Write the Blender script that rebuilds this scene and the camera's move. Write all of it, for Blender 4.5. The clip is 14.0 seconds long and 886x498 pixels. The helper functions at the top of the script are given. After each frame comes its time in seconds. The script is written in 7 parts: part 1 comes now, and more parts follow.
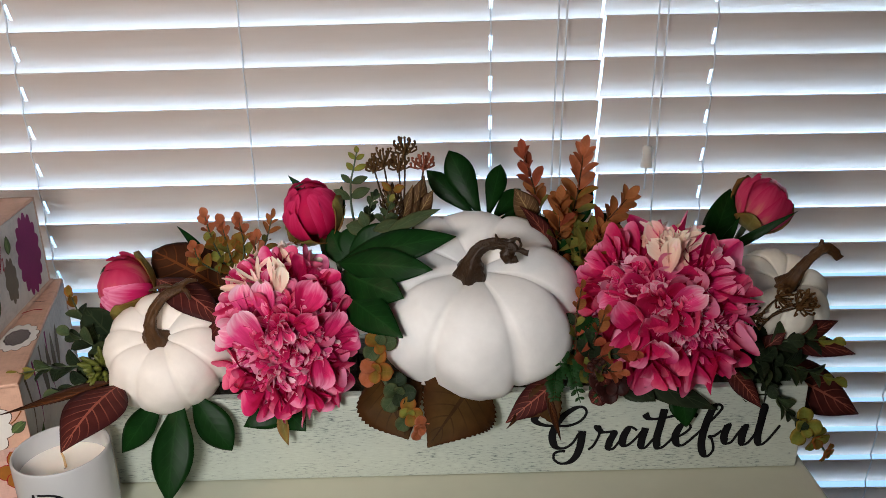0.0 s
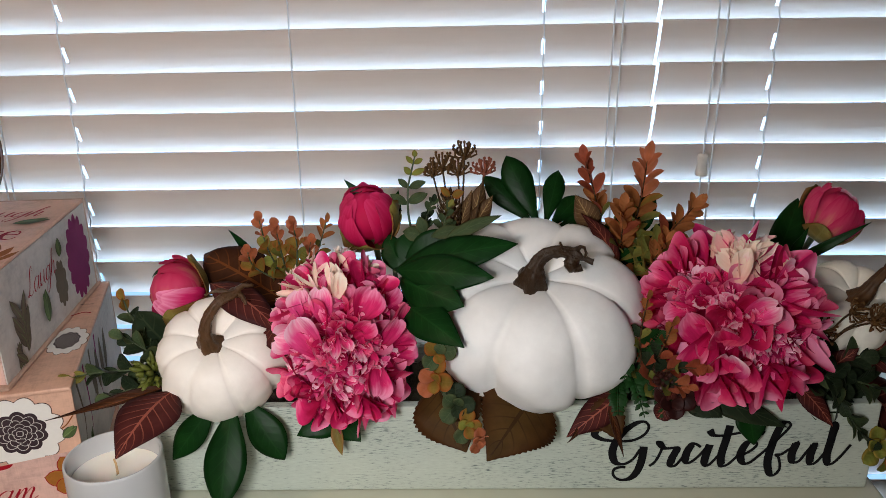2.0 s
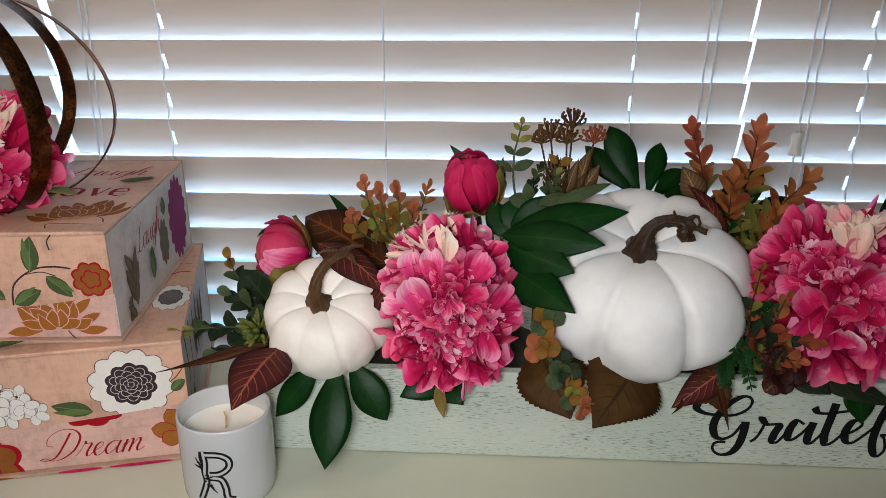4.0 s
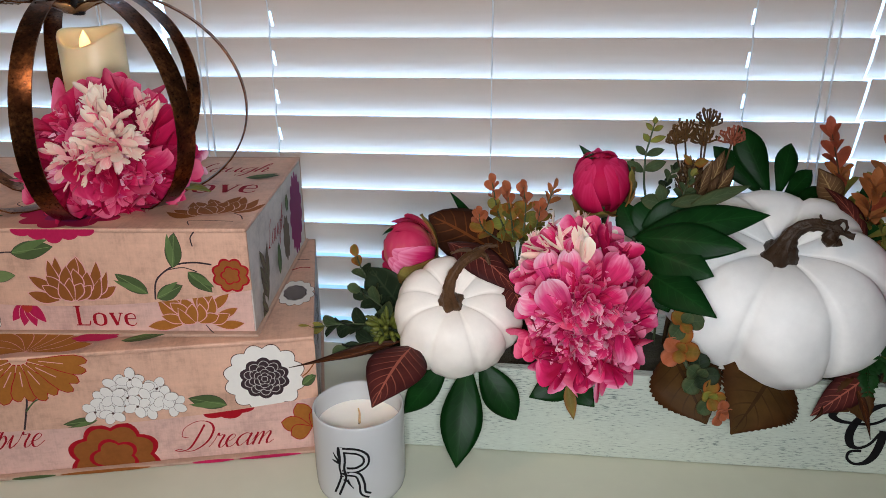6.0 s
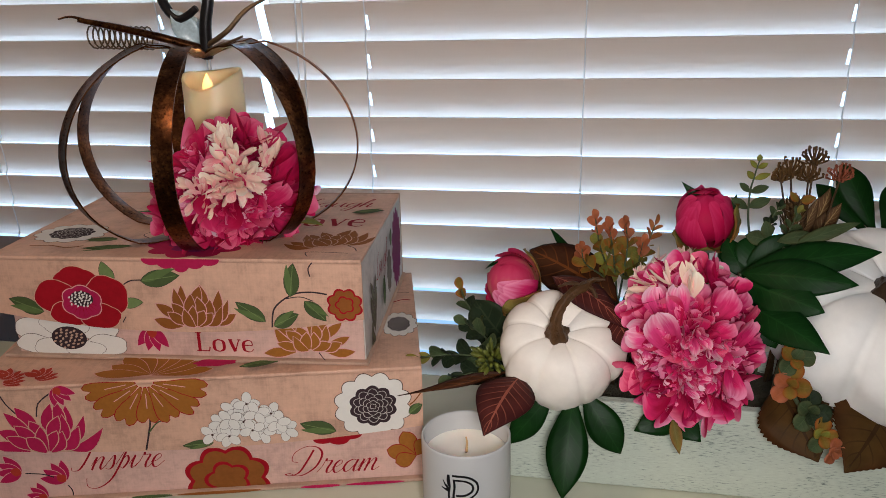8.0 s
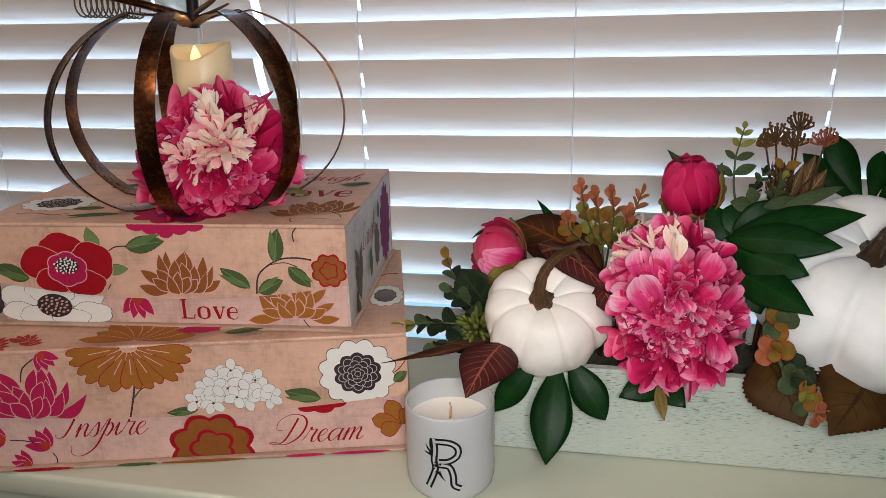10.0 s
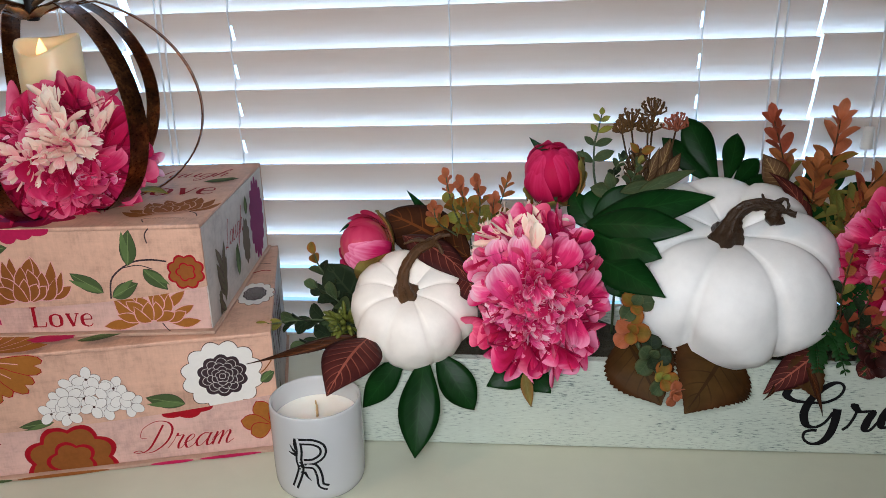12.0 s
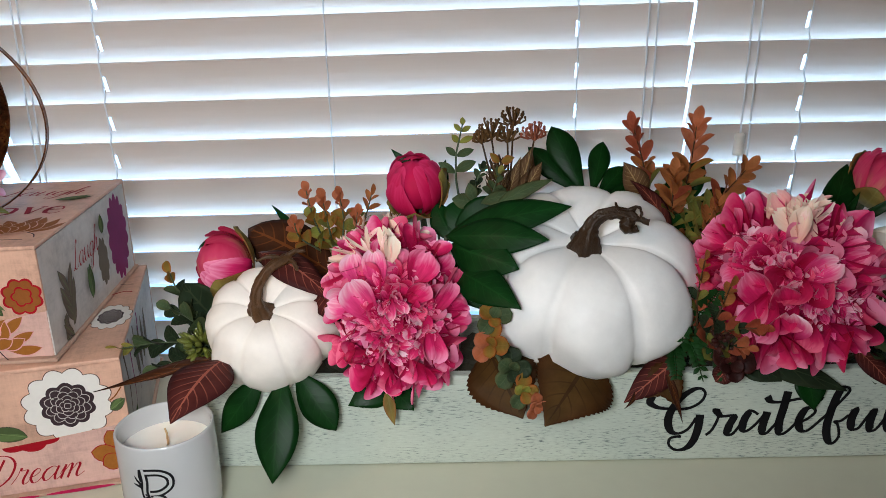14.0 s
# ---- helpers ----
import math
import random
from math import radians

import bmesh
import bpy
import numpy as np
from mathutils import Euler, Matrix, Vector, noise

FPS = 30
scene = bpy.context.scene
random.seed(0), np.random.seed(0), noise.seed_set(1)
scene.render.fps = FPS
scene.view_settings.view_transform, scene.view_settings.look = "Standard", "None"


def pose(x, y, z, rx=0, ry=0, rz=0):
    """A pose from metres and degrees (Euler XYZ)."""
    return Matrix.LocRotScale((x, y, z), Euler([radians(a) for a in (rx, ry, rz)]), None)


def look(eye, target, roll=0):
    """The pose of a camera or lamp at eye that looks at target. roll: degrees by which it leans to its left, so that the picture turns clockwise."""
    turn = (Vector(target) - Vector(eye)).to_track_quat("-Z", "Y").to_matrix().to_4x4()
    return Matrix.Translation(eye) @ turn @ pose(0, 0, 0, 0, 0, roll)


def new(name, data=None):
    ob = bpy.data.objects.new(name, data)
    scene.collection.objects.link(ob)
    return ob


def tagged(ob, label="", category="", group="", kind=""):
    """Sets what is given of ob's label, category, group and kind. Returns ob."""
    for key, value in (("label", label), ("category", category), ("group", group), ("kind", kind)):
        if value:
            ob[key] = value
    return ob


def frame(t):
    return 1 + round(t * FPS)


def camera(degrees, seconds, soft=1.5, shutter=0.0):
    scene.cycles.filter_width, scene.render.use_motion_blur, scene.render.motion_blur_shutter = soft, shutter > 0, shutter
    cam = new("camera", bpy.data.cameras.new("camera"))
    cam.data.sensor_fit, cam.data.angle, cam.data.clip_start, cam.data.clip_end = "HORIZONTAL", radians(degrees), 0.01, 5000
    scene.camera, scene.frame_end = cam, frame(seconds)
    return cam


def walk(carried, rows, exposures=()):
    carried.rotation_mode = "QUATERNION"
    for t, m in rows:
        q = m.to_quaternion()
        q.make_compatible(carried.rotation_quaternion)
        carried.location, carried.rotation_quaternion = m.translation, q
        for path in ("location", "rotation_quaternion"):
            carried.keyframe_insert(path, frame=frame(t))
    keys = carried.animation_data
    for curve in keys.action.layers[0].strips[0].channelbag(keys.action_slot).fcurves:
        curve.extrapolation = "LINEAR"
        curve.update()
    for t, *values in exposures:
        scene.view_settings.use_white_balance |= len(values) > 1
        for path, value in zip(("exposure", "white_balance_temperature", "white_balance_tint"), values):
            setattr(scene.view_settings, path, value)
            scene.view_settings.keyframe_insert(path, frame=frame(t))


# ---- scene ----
cam = camera(58.2, 14.0, soft=0.7)
METRES, EYE, TILT, LEAN, TURN = 0.46, 0.494, -20.5, 0.9, 0.0
ROWS = [
    (0.0, 0.0, 0.0, 0.0, -0.0, 0.0, 0.0),
    (0.5, -0.0026, 0.009, 0.0053, 0.47, -0.03, -0.18),
    (1.0, -0.0167, 0.0226, 0.0045, 0.84, 0.19, -0.33),
    (1.5, -0.046, 0.0314, 0.0031, 1.15, 0.27, -0.58),
    (2.0, -0.0802, 0.0424, -0.0007, 1.47, 0.51, -0.76),
    (4.5, -0.2725, 0.0332, -0.0571, 4.73, -0.72, -2.87),
    (5.0, -0.32, 0.0316, -0.0532, 5.7, -1.05, -3.12),
    (5.5, -0.3635, 0.0256, -0.0533, 6.46, -1.21, -3.24),
    (6.0, -0.4008, 0.0197, -0.0442, 7.14, -1.11, -3.19),
    (6.5, -0.4495, 0.01, -0.0354, 7.89, -0.25, -3.19),
    (7.0, -0.4989, -0.0113, -0.038, 9.13, 0.3, -3.4),
    (9.5, -0.4902, -0.0468, -0.1303, 12.08, 2.82, -4.16),
    (10.0, -0.453, -0.0306, -0.1508, 11.4, 2.17, -3.93),
    (10.5, -0.424, -0.0162, -0.1583, 10.21, 1.8, -3.48),
    (11.0, -0.3992, -0.0059, -0.1547, 8.89, 1.67, -3.05),
    (11.5, -0.3639, -0.002, -0.1364, 7.38, 1.5, -2.38),
    (12.0, -0.3293, 0.009, -0.1314, 6.17, 1.51, -1.66),
    (12.5, -0.29, 0.0254, -0.1259, 4.93, 1.66, -1.09),
    (13.0, -0.2514, 0.0377, -0.121, 3.66, 1.93, -0.64),
    (13.5, -0.215, 0.0486, -0.1205, 2.53, 2.28, -0.31),
    (14.0, -0.178, 0.0599, -0.1192, 1.64, 2.3, -0.1),
]
# stops, kelvin and tint of the filming camera's own adjustment
LOOK = [(0.0, 0.10, 6350, 9.5), (2.0, 0.05, 6250, 8.5), (4.5, 0.07, 6000, 6.0), (6.0, 0.08, 5850, 6.5), (7.0, -0.14, 6100, 7.5), (9.5, -0.16, 6450, 11.5), (10.0, 0.06, 6150, 7.5), (11.0, 0.09, 5900, 6.5), (12.0, 0.16, 5800, 6.0), (13.0, 0.19, 5800, 5.5), (14.0, 0.2, 5900, 4.5)]
walk(cam, [(t, pose(0, 0, EYE, TILT, LEAN, TURN) @ pose(METRES * x, METRES * y, METRES * z, 90 + pitch, roll, yaw)) for t, x, y, z, yaw, pitch, roll in ROWS], LOOK)

# ---- light ----
world = bpy.data.worlds.new("sky")
scene.world = world
world.use_nodes = True
sky = world.node_tree.nodes.new("ShaderNodeTexSky")
sky.sky_type, sky.sun_disc = "NISHITA", False
sky.sun_elevation, sky.sun_rotation = radians(40), radians(20)
world.node_tree.links.new(sky.outputs[0], world.node_tree.nodes["Background"].inputs[0])
world.node_tree.nodes["Background"].inputs[1].default_value = 0.12


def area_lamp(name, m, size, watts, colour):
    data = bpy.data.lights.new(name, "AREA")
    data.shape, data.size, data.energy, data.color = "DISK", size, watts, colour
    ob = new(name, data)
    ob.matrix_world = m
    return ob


# the small white light of the filming phone, held at one spot
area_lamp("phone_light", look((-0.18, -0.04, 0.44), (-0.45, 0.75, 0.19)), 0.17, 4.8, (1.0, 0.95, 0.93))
# unseen warm fill lamp, added to brighten the left side
area_lamp("warm_fill_light", look((-1.5, -0.45, 1.58), (-0.8, 0.9, 0.1)), 0.30, 9.5, (1.0, 0.73, 0.52))
candle_data = bpy.data.lights.new("candle_glow_light", "POINT")
candle_data.energy, candle_data.color, candle_data.shadow_soft_size = 0.012, (1.0, 0.55, 0.2), 0.006
new("candle_glow_light", candle_data).location = (-0.659, 0.765, 0.388)

# ---- materials ----


class Nodes:
    """A short way to write a node tree."""

    def __init__(self, name):
        self.mat = bpy.data.materials.new(name)
        self.mat.use_nodes = True
        self.tree = self.mat.node_tree
        self.bsdf = self.tree.nodes["Principled BSDF"]

    def add(self, kind, **sets):
        n = self.tree.nodes.new("ShaderNode" + kind)
        for k, v in sets.items():
            if k.startswith("i"):
                n.inputs[int(k[1:])].default_value = v
        return n

    def link(self, a, b):
        self.tree.links.new(a, b)

    def coords(self, scale=(1, 1, 1), random_shift=False):
        c = self.add("TexCoord")
        m = self.add("Mapping")
        m.inputs["Scale"].default_value = scale
        self.link(c.outputs["Object"], m.inputs["Vector"])
        if random_shift:
            info = self.add("ObjectInfo")
            s = self.math("MULTIPLY", info.outputs["Random"], 7.0)
            self.link(s, m.inputs["Location"])
        return m.outputs[0]

    def noise(self, vec, scale, detail=4.0, rough=0.55):
        n = self.add("TexNoise")
        n.inputs["Scale"].default_value, n.inputs["Detail"].default_value = scale, detail
        n.inputs["Roughness"].default_value = rough
        self.link(vec, n.inputs["Vector"])
        return n.outputs["Fac"]

    def ramp(self, fac, stops):
        r = self.add("ValToRGB")
        e = r.color_ramp.elements
        while len(e) < len(stops):
            e.new(0.5)
        for el, (p, c) in zip(e, stops):
            el.position = p
            el.color = (*c, 1) if len(c) == 3 else c
        self.link(fac, r.inputs[0])
        return r.outputs[0]

    def math(self, op, a, b=None, c=None):
        n = self.add("Math")
        n.operation = op
        for i, v in enumerate((a, b, c)):
            if v is None:
                continue
            if isinstance(v, (int, float)):
                n.inputs[i].default_value = v
            else:
                self.link(v, n.inputs[i])
        return n.outputs[0]

    def mix(self, fac, a, b, blend="MIX"):
        n = self.add("Mix")
        n.data_type, n.blend_type = "RGBA", blend
        for sock, v in ((n.inputs[0], fac), (n.inputs[6], a), (n.inputs[7], b)):
            if isinstance(v, (int, float)):
                sock.default_value = v
            elif isinstance(v, tuple):
                sock.default_value = (*v, 1)
            else:
                self.link(v, sock)
        return n.outputs[2]

    def attr(self, name):
        n = self.add("Attribute")
        n.attribute_name = name
        return n.outputs["Fac"]

    def island(self):
        return self.add("NewGeometry").outputs["Random Per Island"]

    def done(self, colour, rough=0.5, bump=None, strength=0.2, distance=0.002, metal=0.0, spec=0.5, sss=0.0):
        b = self.bsdf
        for sock, v in ((b.inputs["Base Color"], colour), (b.inputs["Roughness"], rough)):
            if isinstance(v, (int, float)):
                sock.default_value = v
            elif isinstance(v, tuple):
                sock.default_value = (*v, 1)
            else:
                self.link(v, sock)
        b.inputs["Metallic"].default_value = metal
        b.inputs["Specular IOR Level"].default_value = spec
        if sss:
            b.inputs["Subsurface Weight"].default_value = sss
            b.inputs["Subsurface Radius"].default_value = (0.6, 0.4, 0.3)
            b.inputs["Subsurface Scale"].default_value = 0.008
        if bump is not None:
            n = self.add("Bump")
            n.inputs["Strength"].default_value, n.inputs["Distance"].default_value = strength, distance
            self.link(bump, n.inputs["Height"])
            self.link(n.outputs[0], b.inputs["Normal"])
        return self.mat


def tint(c, k):
    return tuple(min(1, max(0, v * k)) for v in c)


def plain(name, colour, rough=0.5, scale=40, vary=0.12, bump=0.1, stretch=(1, 1, 1), metal=0.0, spec=0.5, sss=0.0, depth=0.001):
    """A surface with a coarse and a fine variation of its colour and a little relief."""
    n = Nodes(name)
    vec = n.coords(stretch, True)
    coarse, fine = n.noise(vec, scale * 0.25, 3), n.noise(vec, scale * 4, 5)
    f = n.math("ADD", n.math("MULTIPLY", coarse, 0.6), n.math("MULTIPLY", fine, 0.4))
    col = n.ramp(f, [(0.3, tint(colour, 1 - vary)), (0.7, tint(colour, 1 + vary))])
    r = n.math("ADD", rough - 0.08, n.math("MULTIPLY", fine, 0.16))
    return n.done(col, r, fine, bump, depth, metal, spec, sss)


def leaf_material(name, colour, edge, vein, rough=0.5, veins=7.0, vein_amount=0.5, vary=0.3, thin=0.0):
    """A leaf: its colour runs to another one at the edge, with a midrib and side veins."""
    n = Nodes(name)
    along, side = n.attr("along"), n.attr("side")
    a = n.math("ABSOLUTE", side)
    isl = n.island()
    base = n.mix(n.math("POWER", a, 2.0), colour, edge)
    vec = n.coords((1, 1, 1), True)
    blotch = n.noise(vec, 60, 4)
    bright = n.math("ADD", n.math("MULTIPLY", isl, vary), n.math("ADD", n.math("MULTIPLY", blotch, 0.9), 0.22 - vary * 0.5))
    base = n.mix(1.0, base, n.ramp(bright, [(0.0, (0, 0, 0)), (1.0, (1, 1, 1))]), "MULTIPLY")
    wave = n.math("SINE", n.math("MULTIPLY", n.math("SUBTRACT", along, n.math("MULTIPLY", a, 0.22)), veins * 6.283))
    sidevein = n.math("MULTIPLY", n.math("GREATER_THAN", wave, 0.93), n.math("SUBTRACT", 1.0, a))
    mid = n.math("LESS_THAN", a, 0.05)
    v = n.math("MULTIPLY", n.math("MAXIMUM", sidevein, mid), vein_amount)
    col = n.mix(v, base, vein)
    height = n.math("ADD", n.math("MULTIPLY", wave, 0.25), blotch)
    mat = n.done(col, n.math("ADD", rough - 0.1, n.math("MULTIPLY", blotch, 0.2)), height, 0.35 if vein_amount > 0.25 else 0.10, 0.001, spec=0.07 if vein_amount > 0.25 else 0.10)
    if thin:
        glow, blend = n.add("BsdfTranslucent"), n.add("MixShader", i0=thin)
        n.link(col, glow.inputs[0])
        n.link(n.bsdf.outputs[0], blend.inputs[1])
        n.link(glow.outputs[0], blend.inputs[2])
        n.link(blend.outputs[0], n.tree.nodes["Material Output"].inputs[0])
    return mat


def petal_material(name, base, middle, tip, rough=0.6, vary=0.35):
    """Silk petals: colour runs from base to tip and differs a little from petal to petal."""
    n = Nodes(name)
    along, side = n.attr("along"), n.attr("side")
    streak = n.add("TexNoise")
    comb = n.add("CombineXYZ")
    n.link(n.math("MULTIPLY", side, 2.6), comb.inputs[0])
    n.link(n.math("MULTIPLY", along, 1.2), comb.inputs[1])
    n.link(n.math("MULTIPLY", n.island(), 40.0), comb.inputs[2])
    n.link(comb.outputs[0], streak.inputs["Vector"])
    streak.inputs["Scale"].default_value = 2.0
    f = n.math("ADD", along, n.math("MULTIPLY", n.math("SUBTRACT", streak.outputs["Fac"], 0.5), 0.7))
    f = n.math("ADD", f, n.math("MULTIPLY", n.math("SUBTRACT", n.island(), 0.5), vary * 1.4))
    rim = n.math("POWER", n.math("ABSOLUTE", side), 5.0)
    f = n.math("ADD", f, n.math("MULTIPLY", rim, n.math("MULTIPLY", along, 0.30)))
    col = n.ramp(n.math("MULTIPLY", f, 0.88), [(0.12, base), (0.58, middle), (0.97, tip)])
    mat = n.done(col, rough, streak.outputs["Fac"], 0.15, 0.0006, spec=0.15)
    thin, blend = n.add("BsdfTranslucent"), n.add("MixShader", i0=0.20)
    n.link(col, thin.inputs[0])
    n.link(n.bsdf.outputs[0], blend.inputs[1])
    n.link(thin.outputs[0], blend.inputs[2])
    n.link(blend.outputs[0], n.tree.nodes["Material Output"].inputs[0])
    return mat


def paper_material(name, colour, vary=0.1):
    n = Nodes(name)
    lin = n.noise(n.coords((3, 3, 160), True), 6, 3)
    cross = n.noise(n.coords((180, 3, 3), True), 4, 3)
    blot = n.noise(n.coords((1, 1, 1), True), 25, 4)
    wear = n.noise(n.coords((1, 1, 1), True), 140, 5, 0.7)
    blot = n.math("ADD", n.math("MULTIPLY", blot, 0.6), n.math("MULTIPLY", wear, 0.4))
    f = n.math("ADD", n.math("MULTIPLY", lin, 0.10), n.math("ADD", n.math("MULTIPLY", cross, 0.12), n.math("MULTIPLY", blot, 0.78)))
    col = n.ramp(f, [(0.35, tint(colour, 1 - vary * 1.6)), (0.5, colour), (0.68, tint(colour, 1 + vary))])
    return n.done(col, 0.55, lin, 0.08, 0.0006, spec=0.3)


def whitewash():
    n = Nodes("whitewashed_wood")
    grain = n.noise(n.coords((9, 60, 90)), 5, 5, 0.65)
    fine = n.noise(n.coords((60, 300, 420)), 2.2, 4, 0.6)
    patch = n.noise(n.coords((5, 5, 8)), 2.5, 3)
    f = n.math("ADD", n.math("MULTIPLY", fine, 0.62), n.math("ADD", n.math("MULTIPLY", grain, 0.22), n.math("MULTIPLY", patch, 0.22)))
    col = n.ramp(f, [(0.385, (0.10, 0.12, 0.12)), (0.442, (0.29, 0.33, 0.29)), (0.49, (0.49, 0.535, 0.455)), (0.7, (0.565, 0.615, 0.525))])
    return n.done(col, 0.6, f, 0.3, 0.0015, spec=0.3)


def copper():
    n = Nodes("aged_copper_strip")
    vec = n.coords((1, 1, 1), True)
    a, b = n.noise(vec, 45, 5, 0.7), n.noise(vec, 350, 3)
    f = n.math("ADD", n.math("MULTIPLY", a, 0.7), n.math("MULTIPLY", b, 0.3))
    col = n.ramp(f, [(0.32, (0.028, 0.012, 0.008)), (0.52, (0.13, 0.048, 0.020)), (0.74, (0.48, 0.175, 0.052))])
    return n.done(col, n.math("ADD", 0.20, n.math("MULTIPLY", b, 0.20)), b, 0.18, 0.0008, metal=1.0)


WHITE_PAINT = plain("white_painted_wood", (0.57, 0.575, 0.45), 0.22, 12, 0.04, 0.04)
WALL_PAINT = plain("beige_wall_paint", (0.30, 0.265, 0.225), 0.7, 20, 0.05, 0.2)
CEILING_PAINT = plain("white_ceiling_paint", (0.62, 0.60, 0.56), 0.8, 20, 0.04, 0.2)
CARPET = plain("brown_carpet", (0.17, 0.13, 0.10), 0.95, 120, 0.25, 0.6)


def slat_white():
    """White vinyl that lets a trace of the daylight through."""
    n = Nodes("white_slat")
    vec = n.coords((0.3, 6, 6), True)
    coarse, fine = n.noise(vec, 3.5, 3), n.noise(vec, 56, 5)
    col = n.ramp(n.math("ADD", n.math("MULTIPLY", coarse, 0.6), n.math("MULTIPLY", fine, 0.4)), [(0.3, (0.80, 0.69, 0.61)), (0.7, (0.84, 0.735, 0.655))])
    mat = n.done(col, 0.42, fine, 0.03, 0.001)
    glow, blend = n.add("BsdfTranslucent", i0=(0.86, 0.65, 0.52, 1)), n.add("MixShader", i0=0.14)
    n.link(n.bsdf.outputs[0], blend.inputs[1])
    n.link(glow.outputs[0], blend.inputs[2])
    n.link(blend.outputs[0], n.tree.nodes["Material Output"].inputs[0])
    return mat


SLAT_WHITE = slat_white()
cord = Nodes("white_cord")
CORD_WHITE = cord.done(cord.ramp(cord.noise(cord.coords((1, 1, 1)), 200, 2), [(0.3, (0.93, 0.93, 0.93)), (0.7, (0.97, 0.97, 0.97))]), 0.6, spec=0.2)
half, soft_cord = cord.add("MixShader", i0=0.28), cord.add("BsdfTranslucent", i0=(0.95, 0.97, 1, 1))
cord.link(cord.bsdf.outputs[0], half.inputs[1])
cord.link(soft_cord.outputs[0], half.inputs[2])
cord.link(half.outputs[0], cord.tree.nodes["Material Output"].inputs[0])
CREAM_PLASTIC = plain("cream_plastic", (0.86, 0.81, 0.73), 0.35, 40, 0.04, 0.02)
WHITEWASH = whitewash()
PUMPKIN_WHITE = plain("white_pumpkin_skin", (0.85, 0.835, 0.80), 0.5, 22, 0.07, 0.12, spec=0.25, depth=0.002)
PUMPKIN_IVORY = plain("ivory_white_pumpkin_skin", (0.87, 0.80, 0.715), 0.5, 22, 0.08, 0.12, spec=0.25, depth=0.002)
PUMPKIN_CREAM = plain("cream_pumpkin_skin", (0.87, 0.81, 0.68), 0.5, 26, 0.12, 0.15)
STEM_BROWN = plain("brown_pumpkin_stem", (0.070, 0.032, 0.011), 0.42, 90, 0.6, 1.0, (1, 1, 0.3), spec=0.25)
STEM_DARK = plain("dark_brown_stem", (0.030, 0.015, 0.006), 0.38, 120, 0.6, 1.0, (1, 1, 0.3), spec=0.25)
MOSS = plain("dark_moss", (0.05, 0.045, 0.025), 0.95, 160, 0.5, 1.0, depth=0.004)
CERAMIC = plain("white_glazed_ceramic", (0.50, 0.50, 0.49), 0.14, 14, 0.02, 0.02)
WAX = plain("cream_wax", (0.86, 0.80, 0.71), 0.4, 30, 0.04, 0.05, sss=0.3)
IVORY_WAX = plain("ivory_wax", (0.90, 0.72, 0.42), 0.42, 25, 0.05, 0.06, sss=0.4)
WICK = plain("cotton_wick", (0.65, 0.42, 0.2), 0.9, 400, 0.3, 0.4)
BLACK_INK = plain("black_vinyl", (0.008, 0.008, 0.009), 0.6, 60, 0.2, 0.03, spec=0.08)
COPPER = copper()
IRON = plain("black_iron", (0.02, 0.018, 0.018), 0.4, 90, 0.4, 0.3, metal=0.6)
BRASS_WIRE = plain("dull_brass_wire", (0.16, 0.10, 0.055), 0.4, 200, 0.4, 0.3, metal=0.8)
GLASSY = plain("pale_blue_enamel", (0.45, 0.55, 0.58), 0.25, 90, 0.3, 0.2)
MAHOGANY = plain("dark_red_brown_wood", (0.055, 0.018, 0.010), 0.3, 20, 0.35, 0.1, (1, 1, 0.15))

PAPER = paper_material("tan_printed_paper", (0.62, 0.37, 0.26), 0.22)
PAPER_PINK = paper_material("pale_pink_printed_paper", (0.63, 0.395, 0.33), 0.20)
# box sides with the window's light put into the colour; also rosette lines
LIT_SIDE_AND_LINE_GREY = paper_material("window_lit_side_and_line_grey", (0.52, 0.47, 0.425), 0.2)
PAPER_EDGE = paper_material("worn_paper_edge", (0.46, 0.30, 0.22), 0.2)


def ink(name, c, vary=0.18):
    return plain("print_" + name, tint(c, 0.8 if max(c) < 0.6 else 1.0), 0.6, 70, vary, 0.05, (1, 1, 1), spec=0.06)


RED, MAGENTA, GOLD = ink("red", (0.40, 0.010, 0.020)), ink("magenta", (0.50, 0.018, 0.09)), ink("gold", (0.40, 0.150, 0.028))
BROWN_INK, GREEN, GREEN_LIGHT = ink("brown", (0.31, 0.105, 0.025)), ink("green", (0.085, 0.12, 0.045)), ink("light_green", (0.20, 0.27, 0.10))
DARK, WHITE, PURPLE = ink("dark", (0.055, 0.035, 0.04)), ink("white", (0.74, 0.70, 0.64), 0.05), ink("purple", (0.26, 0.03, 0.13))
PINK_LINE, LINE, TAUPE = ink("pink", (0.68, 0.34, 0.32)), ink("line", (0.10, 0.05, 0.04)), ink("taupe", (0.17, 0.13, 0.09))
GREEN_MID = ink("mid_green", (0.13, 0.19, 0.065))
TEXT_RED = ink("text_red", (0.36, 0.010, 0.022))
ORANGE_RED = ink("orange_red", (0.5, 0.05, 0.03))

LEAF_GREEN = leaf_material("dark_green_leaf", (0.007, 0.042, 0.006), (0.004, 0.028, 0.004), (0.035, 0.12, 0.03), 0.40, 8, 0.10)
LEAF_DEEP = leaf_material("deep_green_leaf", (0.007, 0.044, 0.007), (0.004, 0.030, 0.005), (0.040, 0.14, 0.032), 0.40, 9, 0.10)
LEAF_BURGUNDY = leaf_material("burgundy_leaf", (0.105, 0.024, 0.019), (0.050, 0.012, 0.012), (0.42, 0.13, 0.08), 0.5, 9, 0.6)
LEAF_WINE = leaf_material("wine_leaf", (0.030, 0.009, 0.008), (0.050, 0.012, 0.010), (0.05, 0.02, 0.015), 0.45, 6, 0.2)
